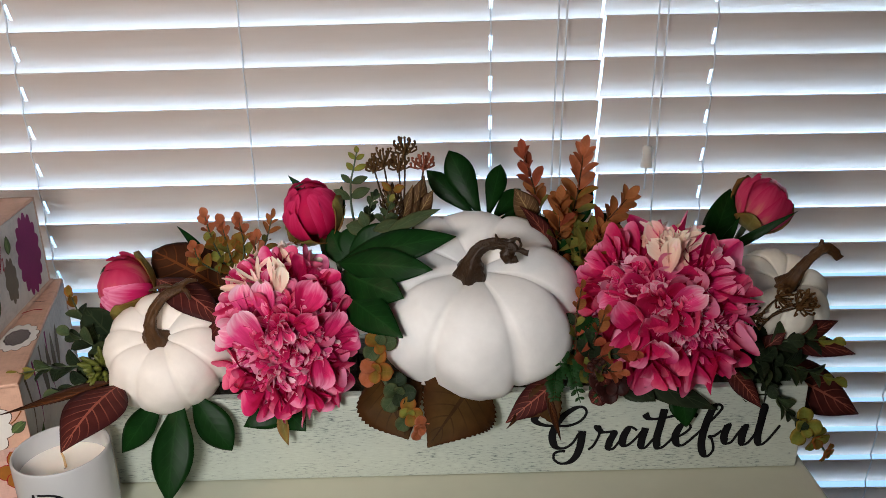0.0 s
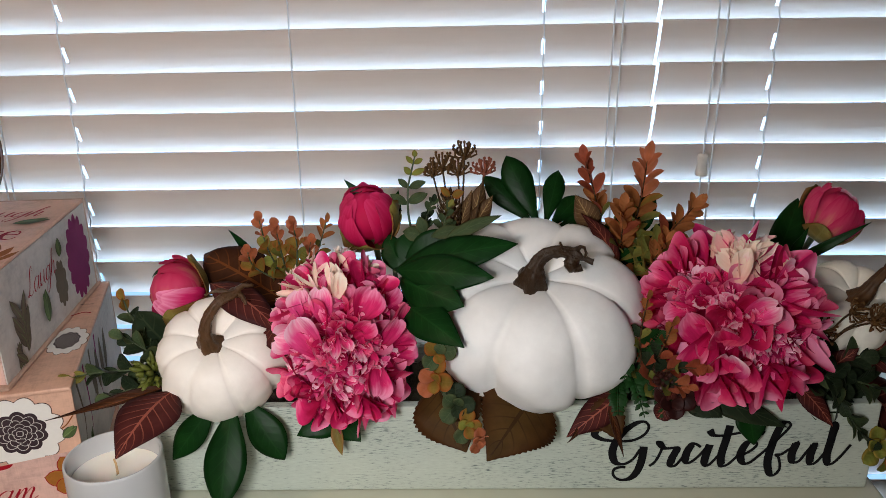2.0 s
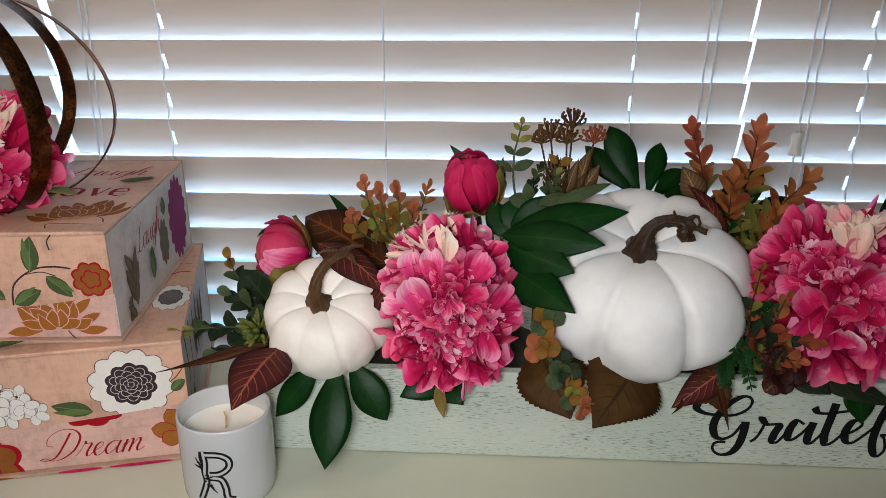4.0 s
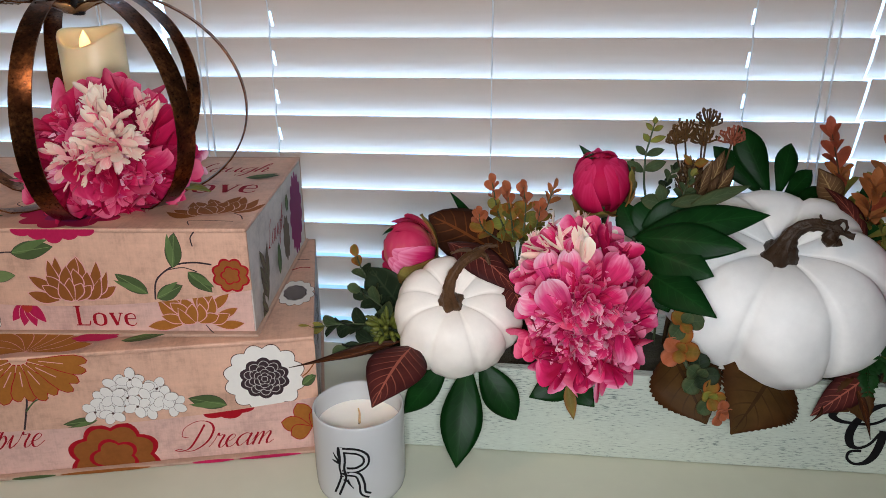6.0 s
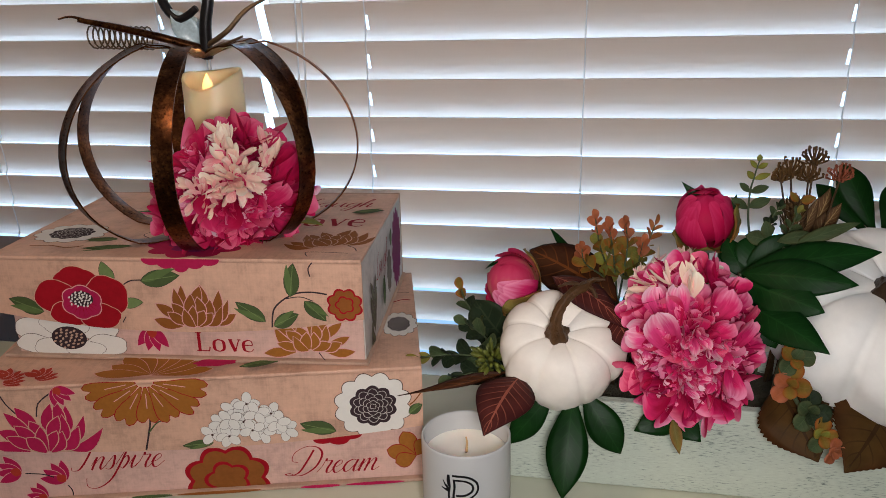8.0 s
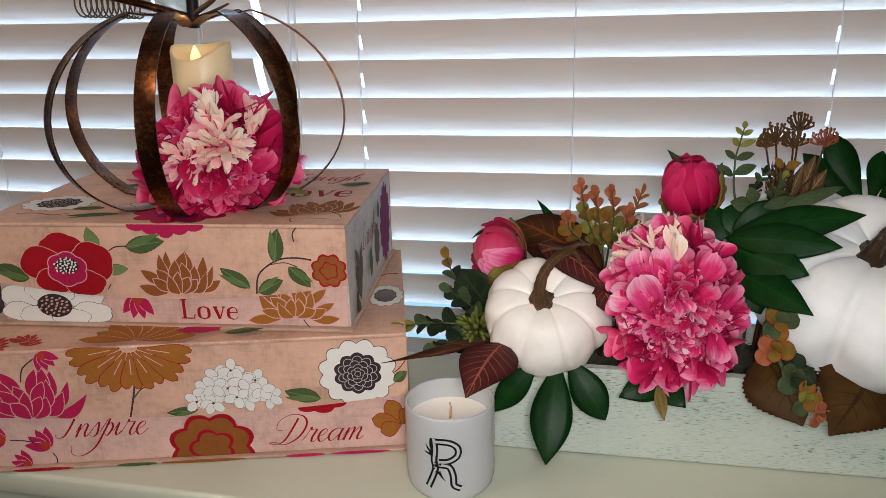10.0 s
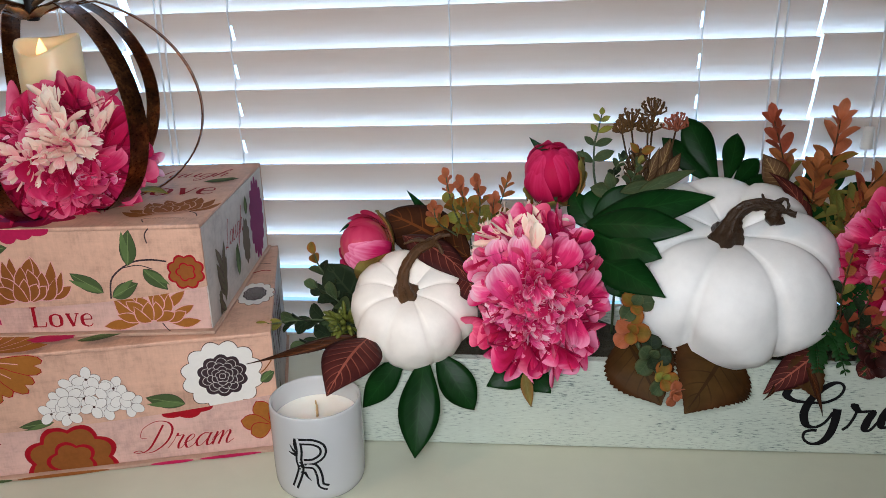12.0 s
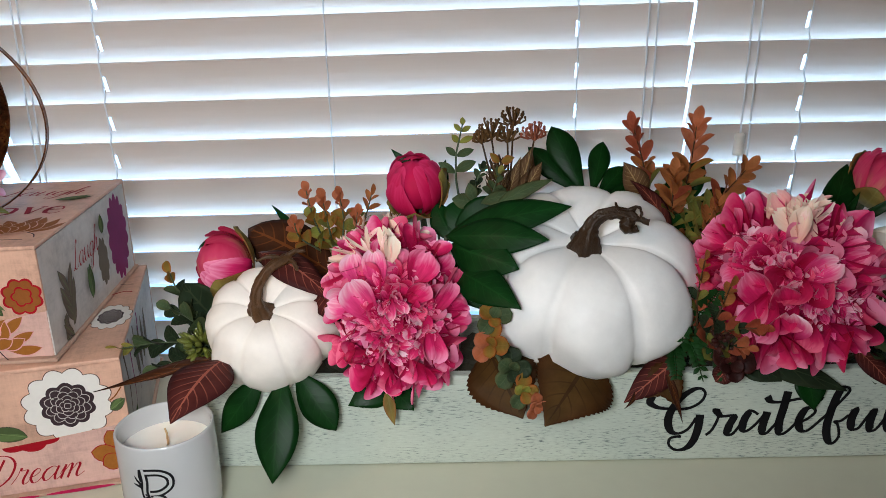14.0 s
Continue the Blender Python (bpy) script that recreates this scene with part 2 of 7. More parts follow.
LEAF_BROWN = leaf_material("brown_leaf", (0.088, 0.046, 0.012), (0.070, 0.026, 0.008), (0.022, 0.010, 0.004), 0.55, 7, 0.7)
LEAF_RUST = leaf_material("rust_brown_leaf", (0.075, 0.026, 0.010), (0.035, 0.012, 0.007), (0.34, 0.10, 0.02), 0.5, 8, 0.3)
LEAF_VEINED = leaf_material("brown_veined_leaf", (0.15, 0.080, 0.035), (0.08, 0.042, 0.020), (0.35, 0.24, 0.10), 0.5, 9, 0.7)
LEAF_SAGE = leaf_material("sage_green_leaf", (0.075, 0.115, 0.050), (0.125, 0.145, 0.062), (0.12, 0.15, 0.07), 0.55, 5, 0.3, thin=0.18)
LEAF_LIME = leaf_material("yellow_green_leaf", (0.30, 0.33, 0.06), (0.40, 0.28, 0.05), (0.26, 0.26, 0.07), 0.5, 5, 0.3, thin=0.18)
LEAF_ORANGE = leaf_material("orange_green_leaf", (0.38, 0.25, 0.045), (0.62, 0.19, 0.045), (0.36, 0.20, 0.06), 0.5, 5, 0.3, thin=0.42)
LEAF_CORAL = leaf_material("coral_leaf", (0.70, 0.21, 0.085), (0.76, 0.27, 0.14), (0.50, 0.20, 0.10), 0.5, 5, 0.3, thin=0.42)
LEAF_COPPER = leaf_material("copper_brown_leaf", (0.46, 0.165, 0.050), (0.54, 0.18, 0.060), (0.34, 0.12, 0.04), 0.5, 5, 0.3, thin=0.28)
LEAF_RED = leaf_material("dark_red_leaf", (0.38, 0.085, 0.040), (0.44, 0.11, 0.055), (0.24, 0.05, 0.03), 0.5, 5, 0.3, thin=0.25)
LEAF_OLIVE = leaf_material("olive_leaf", (0.24, 0.25, 0.055), (0.34, 0.25, 0.055), (0.20, 0.19, 0.06), 0.5, 5, 0.3, thin=0.22)
LEAF_DUSK = leaf_material("dark_sage_leaf", (0.022, 0.036, 0.018), (0.030, 0.042, 0.020), (0.05, 0.065, 0.03), 0.5, 5, 0.4)
SEPAL = leaf_material("sepal", (0.25, 0.20, 0.05), (0.33, 0.15, 0.04), (0.3, 0.24, 0.08), 0.5, 4, 0.2)
STALK = plain("green_stalk", (0.05, 0.07, 0.025), 0.6, 120, 0.3, 0.3)
STALK_BROWN = plain("brown_stalk", (0.062, 0.034, 0.015), 0.65, 120, 0.35, 0.4, spec=0.12)
SEED = plain("brown_seed_head", (0.105, 0.052, 0.018), 0.6, 200, 0.45, 0.4, spec=0.10)
SEED_RED = plain("red_brown_seed_head", (0.26, 0.075, 0.040), 0.6, 200, 0.4, 0.4, spec=0.10)
BERRY = plain("green_berry", (0.115, 0.130, 0.020), 0.35, 120, 0.35, 0.1)
WINE = plain("dark_red_berry", (0.035, 0.010, 0.008), 0.35, 120, 0.35, 0.1, spec=0.25)
FERN = plain("dark_fern", (0.009, 0.036, 0.007), 0.45, 120, 0.35, 0.2, spec=0.12)

PETAL_PINK = petal_material("pink_petal", (0.36, 0.002, 0.045), (0.70, 0.022, 0.150), (0.92, 0.31, 0.49), vary=0.5)
PETAL_LIGHT = petal_material("light_pink_petal", (0.46, 0.003, 0.075), (0.80, 0.075, 0.265), (0.95, 0.60, 0.70), vary=0.5)
PETAL_ROSY = petal_material("rosy_red_petal", (0.34, 0.002, 0.035), (0.66, 0.020, 0.12), (0.86, 0.17, 0.30))
PETAL_CREAM = petal_material("cream_petal", (0.86, 0.50, 0.42), (0.90, 0.68, 0.54), (0.94, 0.83, 0.69), vary=0.35)
PETAL_BLUSH = petal_material("blush_petal", (0.84, 0.30, 0.33), (0.90, 0.50, 0.46), (0.95, 0.76, 0.68), vary=0.35)
PETAL_CRIMSON = petal_material("crimson_petal", (0.38, 0.003, 0.040), (0.60, 0.008, 0.085), (0.72, 0.04, 0.16), vary=0.2)
PETAL_ROSE = petal_material("rose_petal", (0.74, 0.36, 0.22), (0.68, 0.060, 0.15), (0.60, 0.020, 0.10), vary=0.25)

GLOW = bpy.data.materials.new("candle_flame_glow")
GLOW.use_nodes = True
GLOW.node_tree.nodes["Principled BSDF"].inputs["Base Color"].default_value = (1, 0.7, 0.3, 1)
GLOW.node_tree.nodes["Principled BSDF"].inputs["Emission Color"].default_value = (1, 0.66, 0.30, 1)
GLOW.node_tree.nodes["Principled BSDF"].inputs["Emission Strength"].default_value = 0.9
day = Nodes("bright_daylight_backdrop")
height = day.add("SeparateXYZ")
day.link(day.coords(), height.inputs[0])
day.bsdf.inputs["Base Color"].default_value = (0, 0, 0, 1)
day.bsdf.inputs["Emission Color"].default_value = (0.37, 0.645, 1, 1)
rise = day.add("MapRange", i1=-1.2, i2=1.2, i3=1.1, i4=12.5)
day.link(height.outputs[2], rise.inputs[0])
day.link(rise.outputs[0], day.bsdf.inputs["Emission Strength"])
DAY = day.mat

# ---- building blocks ----


class Buf:
    """Gathers vertices and faces of one mesh; along and side run over petals and leaves."""

    def __init__(self):
        self.v, self.f, self.a, self.s, self.m, self.mats = [], [], [], [], [], []

    def slot(self, mat):
        if mat is None:
            return 0
        if mat not in self.mats:
            self.mats.append(mat)
        return self.mats.index(mat)

    def grid(self, fn, nu, nv, mat=None, closed=False):
        o, k = len(self.v), self.slot(mat)
        for j in range(nv + 1):
            for i in range(nu + (0 if closed else 1)):
                u, w = i / nu, j / nv
                self.v.append(tuple(fn(u, w)))
                self.a.append(w)
                self.s.append(2 * u - 1)
        n = nu if closed else nu + 1
        for j in range(nv):
            for i in range(nu):
                i2 = (i + 1) % n
                self.f.append((o + j * n + i, o + j * n + i2, o + (j + 1) * n + i2, o + (j + 1) * n + i))
                self.m.append(k)

    def face(self, pts, mat=None):
        o = len(self.v)
        self.v += [tuple(p) for p in pts]
        self.a += [0.5] * len(pts)
        self.s += [0.3] * len(pts)
        self.f.append(tuple(range(o, o + len(pts))))
        self.m.append(self.slot(mat))

    def box(self, lo, hi, mat=None):
        (x0, y0, z0), (x1, y1, z1) = lo, hi
        c = [(x0, y0, z0), (x1, y0, z0), (x1, y1, z0), (x0, y1, z0), (x0, y0, z1), (x1, y0, z1), (x1, y1, z1), (x0, y1, z1)]
        for q in ((3, 2, 1, 0), (4, 5, 6, 7), (0, 1, 5, 4), (1, 2, 6, 5), (2, 3, 7, 6), (3, 0, 4, 7)):
            self.face([c[i] for i in q], mat)

    def tube(self, pts, radii, n=8, mat=None, ridges=0.0, lobes=5, flat=1.0):
        pts = [Vector(p) for p in pts]
        if not isinstance(radii, (list, tuple)):
            radii = [radii] * len(pts)
        ref = Vector((0.31, 0.2, 0.93))
        frames = []
        for i, p in enumerate(pts):
            d = (pts[min(i + 1, len(pts) - 1)] - pts[max(i - 1, 0)]).normalized()
            x = ref - d * ref.dot(d)
            if x.length < 1e-4:
                x = d.orthogonal()
            x.normalize()
            ref = x
            frames.append((p, x, d.cross(x)))
        m = len(pts) - 1

        def at(u, w):
            i = min(m, int(round(w * m)))
            p, x, y = frames[i]
            r = radii[i] * (1 + ridges * math.cos(lobes * u * math.tau))
            return p + x * (r * math.cos(u * math.tau)) + y * (r * flat * math.sin(u * math.tau))

        self.grid(at, n, m, mat, closed=True)
        o = len(self.v) - n * (m + 1)
        k = self.slot(mat)
        self.f += [tuple(range(o + n - 1, o - 1, -1)), tuple(range(o + m * n, o + m * n + n))]
        self.m += [k, k]

    def ball(self, c, r, mat=None, n=8, squash=1.0):
        c = Vector(c)
        self.grid(lambda u, w: c + Vector((r * math.sin(math.pi * (0.02 + 0.96 * w)) * math.cos(u * math.tau),
                                           r * math.sin(math.pi * (0.02 + 0.96 * w)) * math.sin(u * math.tau),
                                           -r * squash * math.cos(math.pi * (0.02 + 0.96 * w)))), n, max(4, n // 2), mat, closed=True)

    def mesh(self, name, mat, smooth):
        me = bpy.data.meshes.new(name)
        me.from_pydata(self.v, [], self.f)
        for m in (self.mats or [mat]):
            me.materials.append(m)
        me.polygons.foreach_set("material_index", self.m)
        for key, vals in (("along", self.a), ("side", self.s)):
            at = me.attributes.new(key, "FLOAT", "POINT")
            at.data.foreach_set("value", vals)
        me.polygons.foreach_set("use_smooth", [smooth] * len(me.polygons))
        me.update()
        return me


def part(name, buf, mat, parent=None, label="", smooth=True, thick=0.0, bevel=0.0, kind="", weld=False):
    """Links a Buf as one mesh object under a thing or a part."""
    ob = new(name, buf.mesh(name, mat, smooth))
    if weld or bevel:
        bm = bmesh.new()
        bm.from_mesh(ob.data)
        bmesh.ops.remove_doubles(bm, verts=bm.verts, dist=1e-5)
        bm.to_mesh(ob.data)
        bm.free()
    if parent is not None:
        ob.parent = parent
    if thick:
        s = ob.modifiers.new("thickness", "SOLIDIFY")
        s.thickness, s.offset = thick, 0.0
    if bevel:
        b = ob.modifiers.new("edge", "BEVEL")
        b.width, b.segments, b.limit_method = bevel, 2, "ANGLE"
    return tagged(ob, label, "", "", kind)


def thing(name, m, label, category, group="", kind=""):
    ob = new(name)
    ob.empty_display_size = 0.02
    ob.matrix_world = m
    return tagged(ob, label, category, group, kind)


def spline(pts, steps=6):
    """A smooth line through the points."""
    pts = [Vector(p) for p in pts]
    out = []
    for i in range(len(pts) - 1):
        p0, p1, p2, p3 = pts[max(i - 1, 0)], pts[i], pts[i + 1], pts[min(i + 2, len(pts) - 1)]
        for k in range(steps):
            t = k / steps
            out.append(0.5 * ((2 * p1) + (p2 - p0) * t + (2 * p0 - 5 * p1 + 4 * p2 - p3) * t * t + (3 * p1 - p0 - 3 * p2 + p3) * t ** 3))
    out.append(pts[-1])
    return out


def lerp_list(vals, n):
    out = []
    for i in range(n):
        x = i / (n - 1) * (len(vals) - 1)
        k = min(int(x), len(vals) - 2)
        out.append(vals[k] + (vals[k + 1] - vals[k]) * (x - k))
    return out


def tapered(buf, pts, radii, n=8, mat=None, steps=6, ridges=0.0, lobes=5):
    line = spline(pts, steps)
    buf.tube(line, lerp_list(radii, len(line)), n, mat, ridges, lobes)


def axes(d, hint):
    """Three axes: along d, across, and the normal nearest to hint."""
    d = Vector(d).normalized()
    h = Vector(hint)
    h = h - d * h.dot(d)
    if h.length < 1e-5:
        h = d.orthogonal()
    h.normalize()
    return d, h.cross(d).normalized() * -1, h


def leaf(buf, base, tip, width, hint=(0, -0.6, 0.8), sag=0.1, fold=0.15, wide_at=0.45, teeth=0.0, wave=0.0, twist=0.0, nu=6, nv=9, mat=None, blunt=0.0):
    """One leaf blade from base to tip: pointed or blunt, folded along its midrib and bowed."""
    base, tip = Vector(base), Vector(tip)
    d, x, n = axes(tip - base, hint)
    length = (tip - base).length
    e = math.log(0.5) / math.log(wide_at)
    ph = random.random() * 6

    def at(u, w):
        s = 2 * u - 1
        prof = math.sin(math.pi * w ** e)
        prof = max(prof, 0.0) ** (1.05 - 0.6 * blunt)
        half = width / 2 * (prof + 0.015)
        if teeth and abs(s) > 0.99:
            half *= 1 + teeth * (1 if int(round(w * nv)) % 2 else -1)
        lift = -sag * length * (2 * w - 1) ** 2 + sag * length
        z = lift - 0 + fold * abs(s) * half + wave * half * math.sin(w * 9 + ph + s * 2) * abs(s)
        ang = twist * w
        return base + d * (length * w) + x * (half * s * math.cos(ang)) + n * (z + half * s * math.sin(ang))

    buf.grid(at, nu, nv, mat)


def stroke(buf, pts, thin, thick, place, mat, steps=7, nib=True, taper=False):
    """A pen stroke as a flat ribbon, thick where the pen goes down."""
    line = spline([(p[0], p[1], 0) for p in pts], steps)
    left, right = [], []
    for i, p in enumerate(line):
        d = line[min(i + 1, len(line) - 1)] - line[max(i - 1, 0)]
        if d.length < 1e-9:
            continue
        d.normalize()
        k = max(0.0, -d.y) ** 1.3 if nib else 1.0
        if taper:
            k *= 1 - i / len(line)
        w = thin + (thick - thin) * k
        left.append((p.x - d.y * w / 2, p.y + d.x * w / 2))
        right.append((p.x + d.y * w / 2, p.y - d.x * w / 2))
    o, slot = len(buf.v), buf.slot(mat)
    for a, b in zip(left, right):
        buf.v += [tuple(place(*a)), tuple(place(*b))]
        buf.a += [0.5, 0.5]
        buf.s += [0.3, 0.3]
    for i in range(len(left) - 1):
        buf.f.append((o + 2 * i, o + 2 * i + 1, o + 2 * i + 3, o + 2 * i + 2))
        buf.m.append(slot)

# ---- the room ----
FLOOR = -0.76
RX0, RX1, RY0, RY1, RZ = -2.1, 1.9, -2.0, 1.16, 1.64
WX0, WX1, WZ0, WZ1 = -1.68, 1.16, -0.62, 1.06


def slab(name, lo, hi, mat, label, category, bevel=0.0):
    b = Buf()
    b.box(lo, hi)
    ob = part(name, b, mat, None, label, False, bevel=bevel)
    return tagged(ob, label, category, "", "structure")


slab("floor", (RX0, RY0, FLOOR - 0.1), (RX1, RY1, FLOOR), CARPET, "brown carpeted floor of the room", "floor")
slab("ceiling", (RX0, RY0, RZ), (RX1, RY1, RZ + 0.1), CEILING_PAINT, "plain white painted ceiling of the room", "ceiling")
slab("wall_south", (RX0, RY0 - 0.1, FLOOR), (RX1, RY0, RZ), WALL_PAINT, "plain beige painted wall of the room", "wall")
slab("wall_west", (RX0 - 0.1, RY0, FLOOR), (RX0, RY1, RZ), WALL_PAINT, "plain beige painted wall of the room", "wall")
slab("wall_east", (RX1, RY0, FLOOR), (RX1 + 0.1, RY1, RZ), WALL_PAINT, "plain beige painted wall of the room", "wall")
b = Buf()
b.box((RX0 - 0.1, RY1, FLOOR), (WX0, RY1 + 0.14, RZ))
b.box((WX1, RY1, FLOOR), (RX1 + 0.1, RY1 + 0.14, RZ))
b.box((WX0, RY1, FLOOR), (WX1, RY1 + 0.14, WZ0))
b.box((WX0, RY1, WZ1), (WX1, RY1 + 0.14, RZ))
tagged(part("wall_north", b, WALL_PAINT, None, "beige wall with a wide window opening", False), "", "wall", "", "structure")
win = thing("window_1", pose(0, 0, 0), "wide white window behind closed blinds", "window", "", "structure")
b = Buf()
for x0, x1, z0, z1 in ((WX0, WX1, WZ0, WZ0 + 0.04), (WX0, WX1, WZ1 - 0.04, WZ1), (WX0, WX0 + 0.04, WZ0 + 0.04, WZ1 - 0.04), (WX1 - 0.04, WX1, WZ0 + 0.04, WZ1 - 0.04)):
    b.box((x0, RY1 + 0.07, z0), (x1, RY1 + 0.12, z1))
part("window_frame", b, CREAM_PLASTIC, win, "", False)
b = Buf()
b.box((-9, 4.0, -4), (8, 4.02, 6))
tagged(part("backdrop", b, DAY, None, "bright hazy daylight outside the window", False), "", "daylight", "", "structure")

# ---- the three blinds ----
PITCH, SLAT_W, SLAT_T, LEAN_OUT = 0.0531, 0.0590, 0.0028, radians(21)
BLIND_Y = 1.072


def slat_buf(width, holes):
    """One slat from its inner top edge down and outwards, with slots where the lift cords pass."""
    b = Buf()
    dy, dz = math.sin(LEAN_OUT), -math.cos(LEAN_OUT)
    cuts = [0.0]
    for h in holes:
        cuts += [h - 0.0022, h + 0.0022]
    cuts.append(width)

    def piece(x0, x1, s0, s1):
        rows = 5
        bow = 0.0018

        def at(u, w):
            q = (s0 + (s1 - s0) * w)
            o = bow * math.sin(math.pi * q / SLAT_W)
            return Vector((x0 + (x1 - x0) * u, dy * q - math.cos(LEAN_OUT) * o, dz * q - math.sin(LEAN_OUT) * o))

        def back(u, w):
            return at(u, w) + Vector((0, math.cos(LEAN_OUT), math.sin(LEAN_OUT))) * SLAT_T

        b.grid(at, 1, rows)
        b.grid(lambda u, w: back(1 - u, w), 1, rows)
        for w in (0, 1):
            b.face([at(0, w), at(1, w), back(1, w), back(0, w)][::1 if w else -1])
        for u in (0, 1):
            b.grid(lambda v, w: at(u, w).lerp(back(u, w), v if u else 1 - v), 1, rows)

    for i in range(0, len(cuts), 2):
        piece(cuts[i], cuts[i + 1], 0, SLAT_W)
    for h in holes:
        piece(h - 0.0022, h + 0.0022, 0, 0.0185)
        piece(h - 0.0022, h + 0.0022, 0.0405, SLAT_W)
    return b


def blind(x0, x1, z_ref, ladders, plain_ladders, label, bottom=-0.56, lifts=(), slope=0.0):
    ob = thing("window_blind", pose(x0, BLIND_Y, 0), label, "blind", "blinds in the window")
    width = x1 - x0
    me = slat_buf(width, ladders).mesh("slat", SLAT_WHITE, False)
    top = 0.93
    n0, n1 = int(math.ceil((bottom - z_ref) / PITCH)), int((top - z_ref) / PITCH)
    for n in range(n0, n1 + 1):
        s = new("slat", me)
        s.parent = ob
        j = random.uniform(-1, 1)
        s.matrix_basis = pose(0, 0, z_ref + n * PITCH + 0.0006 * j, 0.9 * random.uniform(-1, 1), slope + 0.05 * j, 0)
    zb = z_ref + (n0 - 1) * PITCH
    b = Buf()
    b.box((0, -0.004, zb - 0.012), (width, 0.034, zb + 0.008))
    part("bottom_rail", b, SLAT_WHITE, ob, "", False, bevel=0.003)
    b = Buf()
    b.box((0, -0.012, 0.96), (width, 0.05, 1.018))
    part("head_rail", b, SLAT_WHITE, ob, "", False, bevel=0.003)
    for x in (*ladders, *plain_ladders):
        b = Buf()
        line = []
        for n in range(n0, n1 + 1):
            z = z_ref + n * PITCH
            line += [Vector((x - 0.0003, 0.0035, z - 0.042)), Vector((x + 0.0002, 0.0008, z - 0.018)), Vector((x, -0.0022, z + 0.002))]
        b.tube(line, 0.0010, 6)
        part("ladder_cord", b, CORD_WHITE, ob)
    for x, z_end, out in lifts:
        b = Buf()
        b.tube(spline([(x, -0.016, 0.96), (x + 0.002, out, 0.5), (x - 0.001, out - 0.002, 0.2), (x, out, z_end)], 8), 0.0012, 6)
        cord_part = part("lift_cord", b, CORD_WHITE, ob)
        if z_end == 0.245:
            b = Buf()
            b.tube([(x, -0.030, z) for z in (0.2475, 0.246, 0.242, 0.237, 0.232, 0.226, 0.221, 0.218, 0.2168)],
                   [0.0018, 0.0062, 0.0072, 0.0066, 0.0064, 0.0072, 0.0080, 0.0078, 0.0015], 14)
            part("tassel", b, CREAM_PLASTIC, cord_part, "small cream plastic cord pull")
    return ob


blind(-1.662, -0.733, 0.3530, (0.150, 0.775), (0.470,), "closed white slatted blind in a window", lifts=((0.860, -0.30, -0.024), (0.866, -0.28, -0.026), (0.467, 0.38, -0.006)))
middle = blind(-0.719, 0.2068, 0.3478, (0.149, 0.780), (0.452,), "closed white slatted blind in a window", slope=-0.5, lifts=((0.055, -0.30, -0.022), (0.066, -0.28, -0.026), (0.863, -0.2, -0.022), (0.873, -0.22, -0.026)))
right = blind(0.211, 1.140, 0.3588, (0.145, 0.780), (0.460,), "closed white slatted blind with a pull cord", lifts=((0.058, 0.245, -0.030), (0.071, -0.30, -0.026)))

# ---- table and the dark cabinet ----
table = thing("console_table", pose(0, 0, 0), "narrow white painted table standing before the window", "table")


def rounded_slab(buf, x0, x1, y0, y1, z0, z1, r=0.006):
    """A board whose upper and lower edges are rounded."""
    prof = []
    for k in range(5):
        a = k / 4 * math.pi / 2
        prof.append((r - r * math.cos(a), z1 - r + r * math.sin(a)))
    prof = [(r * 0.6, z0)] + [(0.0, z0 + r)] + prof
    cx, cy = (x0 + x1) / 2, (y0 + y1) / 2
    rings = []
    for inset, z in prof:
        ring = []
        for sx, sy, a0 in ((1, -1, -90), (1, 1, 0), (-1, 1, 90), (-1, -1, 180)):
            for k in range(4):
                a = radians(a0 + 30 * k)
                rr = 0.008
                ring.append((cx + sx * ((x1 - x0) / 2 - rr) + (rr - inset) * math.cos(a), cy + sy * ((y1 - y0) / 2 - rr) + (rr - inset) * math.sin(a), z))
        rings.append(ring)
    n = len(rings[0])
    buf.grid(lambda u, w: rings[int(round(w * (len(rings) - 1)))][int(round(u * n)) % n], n, len(rings) - 1, closed=True)
    buf.face(rings[-1])
    buf.face(rings[0][::-1])


b = Buf()
rounded_slab(b, -1.10, 0.362, 0.533, 0.872, -0.026, 0.0, 0.005)
part("tabletop", b, WHITE_PAINT, table, "", True)
b = Buf()
b.box((-1.07, 0.56, -0.20), (0.335, 0.86, -0.026))
part("apron", b, WHITE_PAINT, table, "", False, bevel=0.003)
for x, y in ((-1.06, 0.565), (0.29, 0.565), (-1.06, 0.82), (0.29, 0.82)):
    b = Buf()
    b.box((x, y, FLOOR), (x + 0.04, y + 0.04, -0.20))
    part("leg", b, WHITE_PAINT, table, "", False, bevel=0.003)
cab = thing("wooden_cabinet", pose(-1.34, 0.90, FLOOR), "dark red-brown wooden cabinet beside the table", "cabinet")
b = Buf()
b.box((-0.21, -0.11, 0), (0.222, 0.13, 0.835))
part("body", b, MAHOGANY, cab, "", False, bevel=0.004)
b = Buf()
rounded_slab(b, -0.22, 0.232, -0.12, 0.14, 0.835, 0.862)
part("top", b, MAHOGANY, cab)

